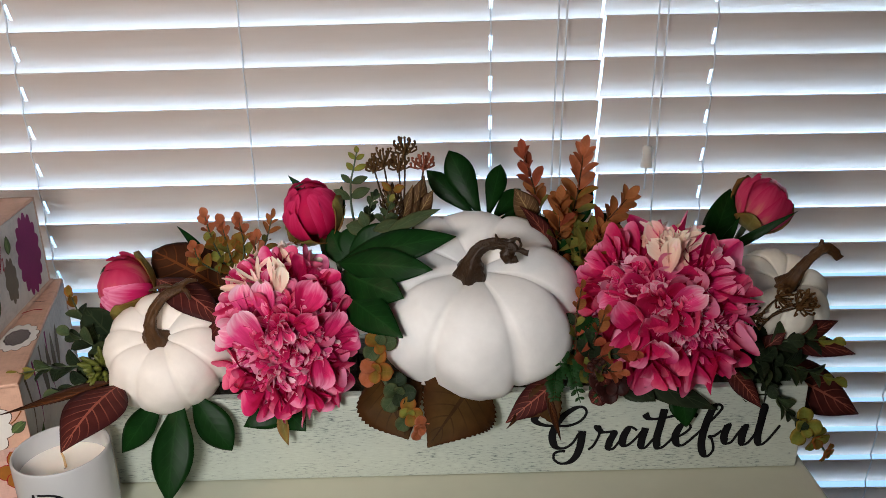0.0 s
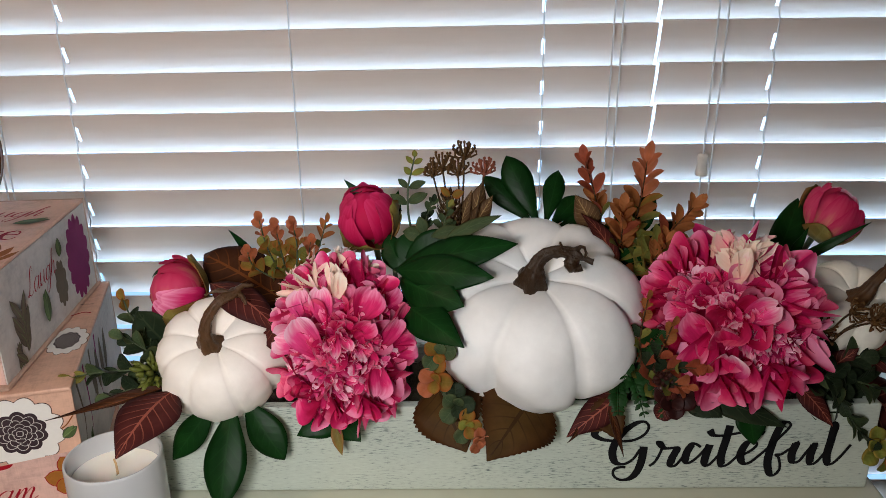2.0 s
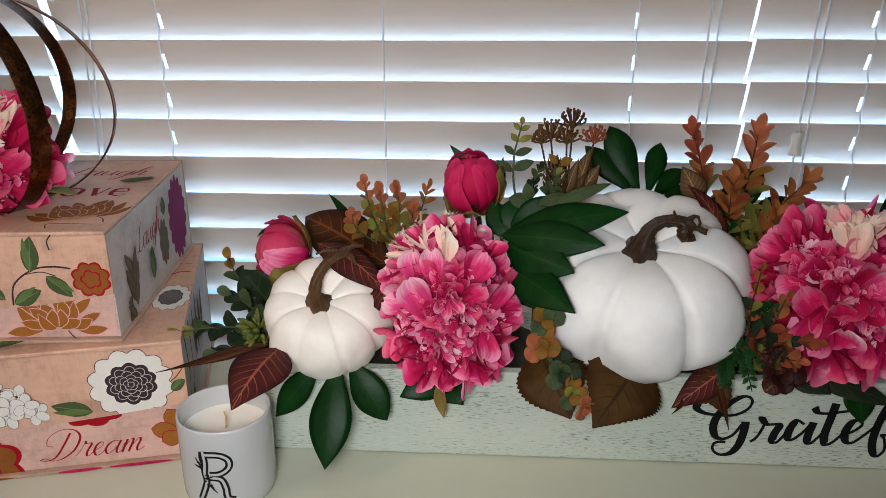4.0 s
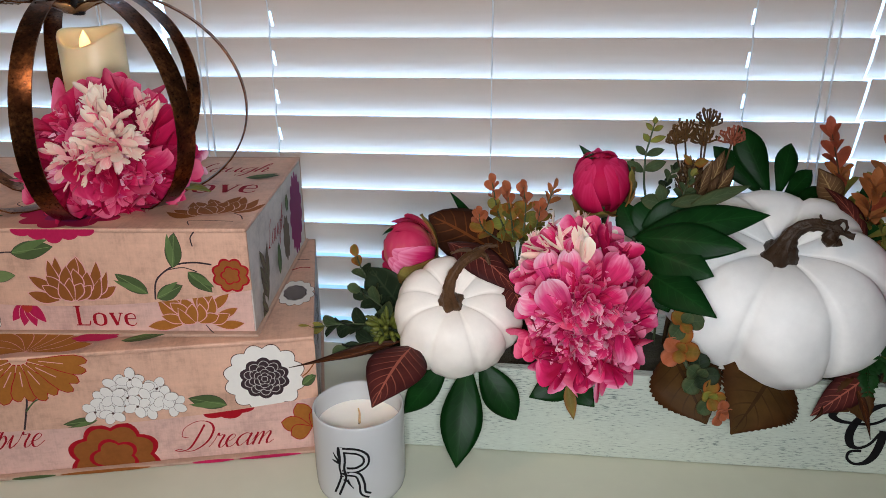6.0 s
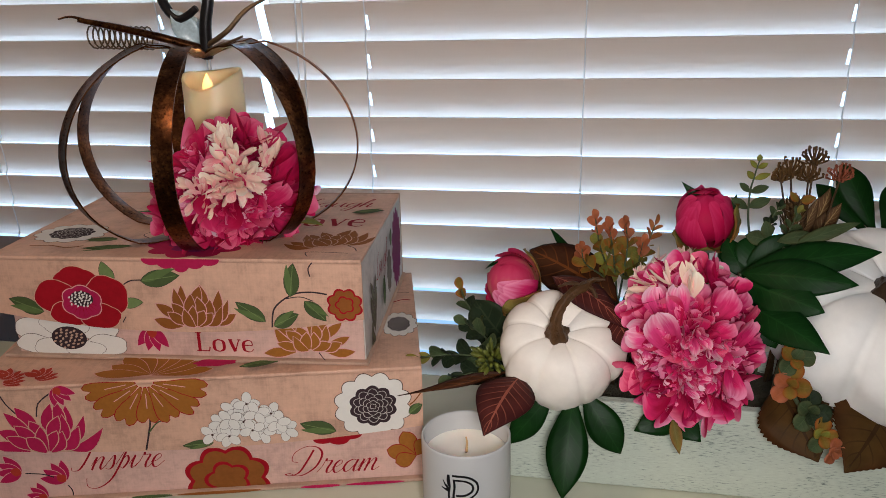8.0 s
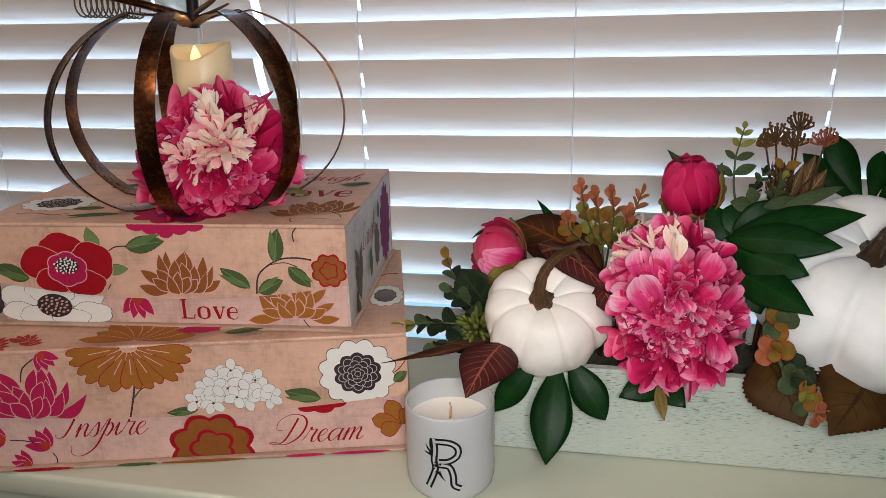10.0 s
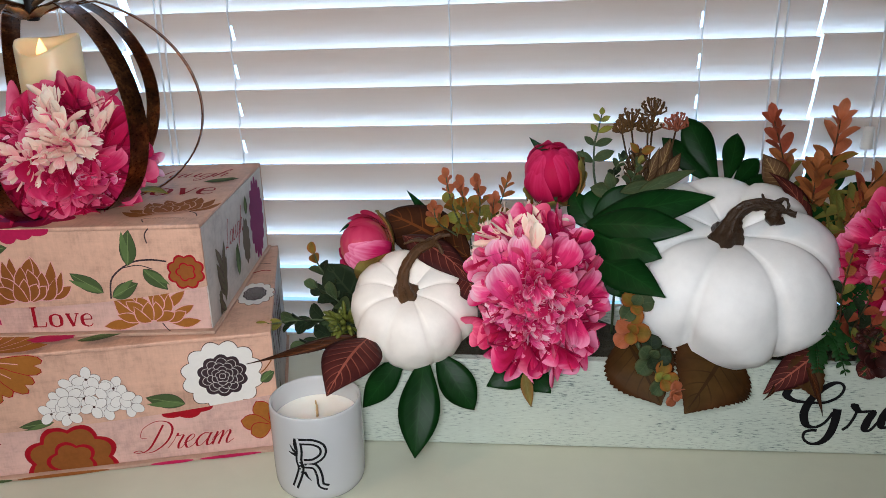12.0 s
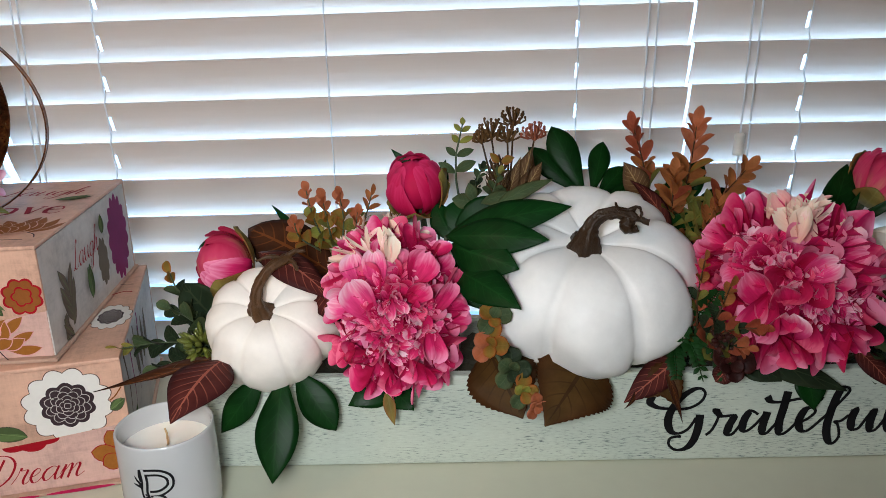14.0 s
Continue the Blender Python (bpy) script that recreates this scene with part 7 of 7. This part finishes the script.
round_leaf_sprig(g, [(-0.066, 0.748, 0.17), (-0.064, 0.742, 0.225), (-0.060, 0.738, 0.250), (-0.0540, 0.738, 0.268)], 0.0185, [LEAF_SAGE, LEAF_OLIVE, LEAF_SAGE], 15, 5, round_=0.60, start=0.60, spread=70)
blades(g, [((-0.062, 0.722, 0.2380), (-0.0060, 0.716, 0.2665), 0.0130, (0, -0.8, 0.6)), ((-0.072, 0.728, 0.2420), (-0.0400, 0.722, 0.2520), 0.0130, (0, -0.8, 0.6)), ((-0.078, 0.735, 0.2400), (-0.0990, 0.738, 0.2440), 0.0150, (0, -0.9, 0.5)), ((-0.078, 0.735, 0.2420), (-0.0830, 0.735, 0.2600), 0.0120, (0, -0.95, 0.3))], LEAF_SAGE, sag=0.12, fold=-0.18, wide_at=0.5, blunt=0.2)
stalk(g, [(-0.070, 0.750, 0.17), (-0.068, 0.738, 0.21), (-0.066, 0.724, 0.238)])
stalk(g, [(-0.07, 0.765, 0.078), (-0.07, 0.757, 0.12), (-0.070, 0.750, 0.17)])


def scaly_cone(ob, c, r, h, seed, n=90):
    """An upright cone of narrow pointed scales, in one mesh."""
    rn = random.Random(seed)
    b = Buf()
    for k in range(n):
        w, ph = (k + 0.5) / n, k * 2.39996
        out = Vector((math.cos(ph), math.sin(ph), 0))
        rad = r * (math.sin(math.pi * (0.16 + 0.74 * w))) * rn.uniform(0.85, 1.05)
        p = Vector(c) + out * rad * 0.6 + Vector((0, 0, h * (w - 0.5)))
        leaf(b, p, p + out * r * 0.42 + Vector((0, 0, h * 0.22)), r * 0.34, out, 0.1, 0.3, 0.45, nu=2, nv=4)
    part("scaly_body", b, LEAF_VEINED, ob, kind="stuff")


g = spray("dry_cone", "olive-brown scaly dried cone among seed heads", "dried flowers")
scaly_cone(g, (-0.0545, 0.752, 0.2560), 0.0125, 0.038, 6)
stalk(g, [(-0.055, 0.768, 0.078), (-0.055, 0.762, 0.15), (-0.0545, 0.753, 0.2450)], 0.0022, STALK_BROWN)
g = spray("veined_leaf", "brown veined dry leaves among seed heads")
blades(g, [((-0.040, 0.765, 0.232), (-0.0220, 0.766, 0.2860), 0.023, (0.2, -1, 0.1)), ((-0.046, 0.760, 0.234), (-0.0330, 0.758, 0.2790), 0.012, (-0.2, -1, 0.2)), ((-0.036, 0.758, 0.236), (-0.0130, 0.756, 0.2740), 0.018, (0.1, -1, 0.2))], LEAF_VEINED, fold=-0.25, nv=14)
blades(g, [((-0.052, 0.745, 0.2770), (-0.0400, 0.738, 0.2830), 0.0090, (0, -0.9, 0.5)), ((-0.054, 0.745, 0.2765), (-0.0630, 0.742, 0.2870), 0.0070, (0, -0.9, 0.4))], LEAF_ORANGE, fold=-0.3)
stalk(g, [(-0.05, 0.77, 0.078), (-0.044, 0.768, 0.15), (-0.040, 0.765, 0.232)], 0.0016, STALK_BROWN)
stalk(g, [(-0.048, 0.768, 0.150), (-0.051, 0.758, 0.22), (-0.053, 0.745, 0.2768)], 0.0009, STALK_BROWN)

# copper sprigs right of the large pumpkin
g = spray("copper_sprig", "copper and orange artificial leaf sprigs in the planter")
SC = [LEAF_COPPER, LEAF_COPPER, LEAF_RED]
for pts, sd, size, mid, tipm, low in (([(0.105, 0.765, 0.15), (0.102, 0.772, 0.205), (0.092, 0.784, 0.256), (0.0790, 0.788, 0.300)], 5, 0.027, [LEAF_COPPER, LEAF_RED, LEAF_COPPER], LEAF_RED, [LEAF_OLIVE, LEAF_LIME]),
                                      ([(0.105, 0.765, 0.15), (0.118, 0.765, 0.21), (0.131, 0.772, 0.256), (0.1370, 0.777, 0.303)], 6, 0.031, [LEAF_ORANGE, LEAF_COPPER, LEAF_ORANGE, LEAF_OLIVE], LEAF_CORAL, [LEAF_OLIVE, LEAF_OLIVE, LEAF_LIME]),
                                      ([(0.105, 0.762, 0.15), (0.128, 0.752, 0.205), (0.150, 0.742, 0.235), (0.1740, 0.736, 0.268)], 7, 0.027, SC, LEAF_COPPER, [LEAF_OLIVE, LEAF_COPPER]), ([(0.105, 0.762, 0.15), (0.110, 0.755, 0.200), (0.112, 0.752, 0.235), (0.112, 0.752, 0.258)], 8, 0.029, SC, LEAF_COPPER, [LEAF_COPPER, LEAF_OLIVE]),
                                      ([(0.105, 0.760, 0.15), (0.125, 0.745, 0.195), (0.14, 0.735, 0.215), (0.150, 0.73, 0.235)], 9, 0.028, SC, LEAF_COPPER, [LEAF_COPPER, LEAF_OLIVE])):
    round_leaf_sprig(g, pts, size * 1.32, mid, sd, 13, tipmat=tipm, start=0.20, spread=70, round_=0.46, stem_mat=STALK_BROWN, tip_from=0.72, low=low, low_to=0.58)
stalk(g, [(0.11, 0.77, 0.078), (0.108, 0.768, 0.11), (0.105, 0.765, 0.15)], 0.002, STALK_BROWN)
g = spray("ivy_leaf", "small brown veined ivy leaf and dark green leaves")
blades(g, [((0.090, 0.775, 0.232), (0.0690, 0.778, 0.268), 0.026, (0, -1, 0.3))], LEAF_VEINED)
blades(g, [((0.115, 0.785, 0.225), (0.150, 0.79, 0.265), 0.034, (0, -1, 0.3)), ((0.140, 0.77, 0.215), (0.178, 0.775, 0.238), 0.030, (0, -1, 0.3)), ((0.1, 0.78, 0.21), (0.085, 0.78, 0.24), 0.03, (0, -1, 0.2)), ((0.11, 0.765, 0.19), (0.125, 0.745, 0.225), 0.04, (0, -1, 0.3)), ((0.12, 0.76, 0.17), (0.11, 0.735, 0.205), 0.04, (0, -1, 0.3))], LEAF_DEEP, blunt=0.5)
stalk(g, [(0.105, 0.785, 0.078), (0.108, 0.785, 0.15), (0.112, 0.785, 0.225)])
g = spray("burgundy_leaf", "narrow dark burgundy leaf over the large pumpkin")
blades(g, [((0.108, 0.735, 0.200), (0.0740, 0.768, 0.252), 0.020, (0.4, -0.8, 0.4))], LEAF_BURGUNDY, sag=0.16)
stalk(g, [(0.12, 0.75, 0.078), (0.118, 0.738, 0.15), (0.108, 0.735, 0.200)], 0.0018, STALK_BROWN)

# brown leaves hanging below the large pumpkin
g = spray("grape_leaf", "brown toothed leaves hanging over the planter's front")
blades(g, [((0.026, 0.674, 0.108), (-0.0205, 0.6110, 0.0742), 0.074, (0.1, -0.75, 0.66), dict(nv=44, nu=8, wide_at=0.36)), ((-0.068, 0.676, 0.118), (-0.0385, 0.6240, 0.0742), 0.064, (-0.1, -0.8, 0.6), dict(nv=36, nu=8, wide_at=0.45))], LEAF_BROWN, sag=0.12, fold=-0.10, teeth=0.035, wave=0.10)
stalk(g, [(-0.02, 0.70, 0.078), (0.008, 0.695, 0.092), (0.026, 0.674, 0.108)], 0.002, STALK_BROWN)
g = spray("burgundy_leaf", "burgundy leaf with pink veins below the large pumpkin")
blades(g, [((0.112, 0.668, 0.116), (0.0520, 0.6400, 0.0800), 0.028, (0, -0.8, 0.6), dict(nv=12))], LEAF_BURGUNDY, sag=0.08, fold=-0.2)
blades(g, [((0.100, 0.662, 0.108), (0.0720, 0.645, 0.082), 0.028, (0, -0.9, 0.4)), ((0.085, 0.662, 0.108), (0.1000, 0.640, 0.076), 0.026, (0, -0.9, 0.4))], LEAF_BROWN, teeth=0.06, nv=16)
blades(g, [((0.090, 0.658, 0.108), (0.1040, 0.6360, 0.0620), 0.008, (0, -1, 0.2)), ((0.066, 0.650, 0.090), (0.0530, 0.6400, 0.0740), 0.006, (0, -1, 0.2), dict(sag=0.25))], LEAF_RUST, sag=0.12, twist=1.0)
stalk(g, [(0.10, 0.70, 0.078), (0.105, 0.685, 0.105), (0.112, 0.668, 0.116)], 0.0018, STALK_BROWN)


def succulent(ob, c, up, r, mats, seed, n=9, turn=0.0):
    """A rosette of fleshy rounded leaves, one part each."""
    rn = random.Random(seed)
    a, e1, e2 = frame3(up)
    c = Vector(c)
    for k in range(n):
        ph = k * 2.39996 + turn
        out = e1 * math.cos(ph) + e2 * math.sin(ph)
        open_ = radians(85 - 50 * k / n)
        s = r * (1.0 - 0.5 * k / n) * rn.uniform(0.9, 1.1)
        way = out * math.sin(open_) + a * math.cos(open_)
        b = Buf()
        leaf(b, c + way * s * 0.05, c + way * s, s * 0.85, a * math.sin(open_) - out * math.cos(open_), 0.12, 0.25, 0.62, nu=6, nv=10, blunt=1.0)
        part("leaf", b, rn.choice(mats), ob, thick=0.0012)


g = spray("succulent_pick", "orange-edged green succulent sprig in the planter", "succulent")
for c, up, r, mats, sd in (((-0.064, 0.648, 0.160), (0.1, -0.8, 0.5), 0.021, [LEAF_ORANGE, LEAF_SAGE, LEAF_ORANGE], 1), ((-0.066, 0.640, 0.138), (-0.2, -0.9, 0.3), 0.022, [LEAF_ORANGE, LEAF_CORAL, LEAF_ORANGE], 2), ((-0.048, 0.638, 0.115), (0.1, -0.9, 0.3), 0.022, [LEAF_DUSK, LEAF_SAGE], 3),
                           ((-0.038, 0.630, 0.098), (0.2, -0.9, 0.2), 0.018, [LEAF_ORANGE, LEAF_SAGE, LEAF_LIME], 4), ((-0.028, 0.626, 0.086), (0.4, -0.9, 0.0), 0.013, [LEAF_CORAL], 5)):
    succulent(g, c, up, r, mats, sd, 6)
b = Buf()
tapered(b, [(-0.07, 0.69, 0.078), (-0.07, 0.665, 0.15), (-0.064, 0.65, 0.155), (-0.062, 0.645, 0.13), (-0.045, 0.636, 0.105), (-0.028, 0.63, 0.086)], [0.002, 0.002, 0.002, 0.002, 0.0018, 0.0015], 6)
part("stalk", b, STALK, g)
g = spray("succulent_pick", "rust-orange succulent sprig beside a peony", "succulent")
for pts, sd, tipm in (([(0.125, 0.690, 0.078), (0.122, 0.675, 0.130), (0.118, 0.668, 0.170), (0.122, 0.668, 0.205)], 41, LEAF_COPPER), ([(0.125, 0.685, 0.090), (0.130, 0.668, 0.130), (0.134, 0.658, 0.155), (0.142, 0.655, 0.185)], 42, LEAF_COPPER),
                      ([(0.125, 0.685, 0.090), (0.132, 0.660, 0.130), (0.146, 0.645, 0.148), (0.165, 0.636, 0.152)], 43, LEAF_RED), ([(0.125, 0.685, 0.090), (0.130, 0.662, 0.120), (0.140, 0.648, 0.130), (0.156, 0.640, 0.132)], 44, LEAF_CORAL)):
    round_leaf_sprig(g, pts, 0.0235, [LEAF_RED, LEAF_DUSK, LEAF_OLIVE, LEAF_DUSK], sd, 7, tipmat=tipm, start=0.3, spread=68, round_=0.68, stem_mat=STALK_BROWN, tip_from=0.7)


def fern(ob, pts, size, mat, seed, n=14, name="frond"):
    """A frond: short toothed leaflets on both sides of a rib, in one mesh."""
    rn = random.Random(seed)
    line = spline(pts, 12)
    b = Buf()
    b.tube(line, lerp_list([0.0011, 0.0005], len(line)), 5)
    for k in range(n):
        t = 0.12 + 0.86 * k / n
        i = min(len(line) - 2, int(t * (len(line) - 1)))
        p, d = line[i], (line[i + 1] - line[i]).normalized()
        out = d.cross(Vector((0, -0.8, 0.6))).normalized()
        s = size * (1.05 - 0.6 * t) * rn.uniform(0.8, 1.2)
        for sgn in (1, -1):
            leaf(b, p, p + (d * 0.5 + out * sgn + Vector((0, -0.15, -0.1))).normalized() * s, s * 0.5, (0, -0.8, 0.6), 0.12, -0.2, 0.5, nu=2, nv=4)
    part(name, b, mat, ob)


g = spray("fern_pick", "dark green fern tufts with small wine-red berries", "fern")
for pts, sd in (([(0.110, 0.69, 0.10), (0.112, 0.672, 0.125), (0.115, 0.655, 0.122), (0.122, 0.645, 0.098)], 1), ([(0.110, 0.69, 0.10), (0.108, 0.675, 0.135), (0.105, 0.66, 0.145), (0.102, 0.648, 0.135)], 2), ([(0.110, 0.69, 0.10), (0.125, 0.67, 0.13), (0.135, 0.652, 0.12), (0.14, 0.642, 0.10)], 3),
                ([(0.11, 0.69, 0.10), (0.12, 0.675, 0.145), (0.13, 0.662, 0.17), (0.132, 0.655, 0.18)], 4), ([(0.11, 0.69, 0.10), (0.102, 0.67, 0.12), (0.098, 0.652, 0.115), (0.098, 0.645, 0.10)], 5)):
    fern(g, pts, 0.0145, FERN, sd)
berry_cluster(g, (0.138, 0.655, 0.132), 0.012, 22, WINE, 3, 0.0026, (0, -0.9, 0.3))
stalk(g, [(0.110, 0.69, 0.10), (0.128, 0.672, 0.118), (0.138, 0.657, 0.130)], 0.0012, STALK_BROWN)
stalk(g, [(0.115, 0.71, 0.076), (0.112, 0.70, 0.09), (0.110, 0.69, 0.10)], 0.002)
g = spray("succulent_pick", "dark burgundy succulent rosette below a peony", "succulent")
succulent(g, (0.146, 0.652, 0.112), (0.0, -0.9, 0.35), 0.024, [LEAF_BURGUNDY, LEAF_WINE], 51, 9)
stalk(g, [(0.135, 0.71, 0.078), (0.140, 0.690, 0.098), (0.146, 0.654, 0.111)], 0.002, STALK_BROWN)
g = spray("leaf_spray", "dark leaves hanging below the mauve peony")
blades(g, [((0.170, 0.682, 0.104), (0.2560, 0.6580, 0.0800), 0.025, (0, -0.75, 0.7), dict(nv=12)), ((0.165, 0.682, 0.104), (0.195, 0.655, 0.092), 0.03, (0, -0.75, 0.7))], LEAF_DUSK, sag=0.07, fold=-0.1)
blades(g, [((0.222, 0.676, 0.096), (0.2270, 0.6560, 0.0620), 0.028, (0, -1, 0.2))], LEAF_GREEN)
stalk(g, [(0.175, 0.71, 0.078), (0.172, 0.695, 0.095), (0.170, 0.682, 0.100)], 0.0018)

# right end
g = spray("leaf_spray", "dark green leaf and stalks beside a pink bud")
blades(g, [((0.270, 0.780, 0.190), (0.2980, 0.8050, 0.2560), 0.034, (0, -1, 0.3), dict(blunt=0.4)), ((0.275, 0.775, 0.190), (0.345, 0.745, 0.250), 0.010, (0, -1, 0.5)), ((0.28, 0.78, 0.19), (0.30, 0.775, 0.235), 0.010, (0, -1, 0.3))], LEAF_GREEN, sag=0.08)
blades(g, [((0.268, 0.765, 0.185), (0.280, 0.752, 0.218), 0.020, (0, -1, 0.3)), ((0.262, 0.765, 0.180), (0.27, 0.75, 0.215), 0.014, (0.3, -1, 0.3))], LEAF_VEINED)
stalk(g, [(0.262, 0.775, 0.078), (0.265, 0.778, 0.13), (0.270, 0.780, 0.190)], 0.002)
g = spray("seed_head_sprig", "brown dried seed heads before the cream pumpkin", "dried flowers")
rn = random.Random(18)
for c, r, up in (((0.3130, 0.690, 0.1820), 0.0120, (0.5, -0.6, 0.3)), ((0.3320, 0.685, 0.1740), 0.0150, (0.2, -0.6, 0.7)), ((0.290, 0.690, 0.162), 0.0140, (-0.2, -0.8, 0.5)), ((0.338, 0.690, 0.178), 0.010, (0.5, -0.4, 0.7))):
    b = Buf()
    seed_head(b, c, r, SEED, rn, up, 16)
    q = Vector(c)
    tapered(b, [(0.300, 0.715, 0.12), Vector((0.295, 0.70, 0.15)).lerp(q, 0.4), q], [0.0014, 0.0011, 0.0009], 5, STALK_BROWN)
    part("seed_head", b, SEED, g)
stalk(g, [(0.29, 0.73, 0.078), (0.296, 0.722, 0.10), (0.300, 0.715, 0.12)], 0.002, STALK_BROWN)
g = spray("eucalyptus_sprig", "dark sage eucalyptus sprigs at the planter's end")
for pts, sd, tipm in (([(0.285, 0.715, 0.09), (0.305, 0.695, 0.125), (0.335, 0.688, 0.138), (0.3720, 0.688, 0.1360)], 21, LEAF_LIME), ([(0.285, 0.715, 0.09), (0.315, 0.690, 0.112), (0.345, 0.682, 0.108), (0.3750, 0.680, 0.0980)], 22, LEAF_LIME), ([(0.285, 0.715, 0.09), (0.300, 0.688, 0.100), (0.315, 0.676, 0.085), (0.338, 0.668, 0.060)], 23, LEAF_DUSK), ([(0.285, 0.715, 0.09), (0.295, 0.690, 0.115), (0.300, 0.678, 0.115), (0.306, 0.668, 0.100)], 24, None)):
    round_leaf_sprig(g, pts, 0.032, [LEAF_DUSK, LEAF_DUSK, LEAF_SAGE], sd, 7, tipmat=tipm, round_=0.68, tip_from=0.75)
succulent(g, (0.346, 0.672, 0.052), (0.1, -0.9, 0.2), 0.022, [LEAF_LIME], 31, 5)
succulent(g, (0.362, 0.676, 0.036), (0.3, -0.8, -0.2), 0.018, [LEAF_LIME, LEAF_ORANGE], 32, 6)
succulent(g, (0.376, 0.678, 0.018), (0.5, -0.8, -0.3), 0.012, [LEAF_ORANGE], 33, 5)
b = Buf()
tapered(b, [(0.285, 0.725, 0.078), (0.300, 0.695, 0.105), (0.335, 0.672, 0.062), (0.362, 0.676, 0.036), (0.376, 0.678, 0.018)], [0.002, 0.0018, 0.0015, 0.0013, 0.001], 6)
part("stalk", b, STALK, g)
g = spray("burgundy_leaf", "dark burgundy leaves spreading from the planter's end")
blades(g, [((0.318, 0.720, 0.095), (0.4170, 0.7020, 0.0450), 0.052, (0.1, -0.8, 0.6), dict(nv=14, nu=8)), ((0.325, 0.715, 0.125), (0.4020, 0.700, 0.1150), 0.024, (0, -0.7, 0.7)), ((0.318, 0.700, 0.128), (0.3830, 0.708, 0.1480), 0.022, (0, -0.9, 0.4)), ((0.295, 0.70, 0.110), (0.325, 0.69, 0.145), 0.022, (-0.3, -0.9, 0.4)), ((0.270, 0.690, 0.110), (0.2980, 0.660, 0.0800), 0.022, (0.2, -0.9, 0.5))], LEAF_BURGUNDY, sag=0.08, fold=-0.12)
blades(g, [((0.30, 0.71, 0.10), (0.345, 0.69, 0.085), 0.045, (0, -0.8, 0.6)), ((0.29, 0.71, 0.095), (0.31, 0.675, 0.085), 0.04, (0, -0.8, 0.6)), ((0.31, 0.72, 0.11), (0.36, 0.705, 0.115), 0.04, (0, -0.8, 0.6)), ((0.29, 0.71, 0.11), (0.30, 0.685, 0.14), 0.035, (0, -0.9, 0.3))], LEAF_DUSK, blunt=0.4)
stalk(g, [(0.30, 0.735, 0.078), (0.31, 0.728, 0.09), (0.318, 0.720, 0.095)], 0.002, STALK_BROWN)
# leaf under the lantern's peony
g = spray("leaf_spray", "green leaves under the peony in the lantern")
blades(g, [((-0.560, 0.728, 0.2420), (-0.5180, 0.722, 0.2410), 0.020, (0, 0, 1)), ((-0.585, 0.70, 0.2430), (-0.545, 0.690, 0.2420), 0.016, (0, 0, 1))], LEAF_LIME, sag=0.05)
b = Buf()
tapered(b, [(-0.61, 0.72, 0.2410), (-0.59, 0.722, 0.2415), (-0.56, 0.728, 0.2420)], [0.0018, 0.0016, 0.0014], 6)
part("stalk", b, STALK, g)
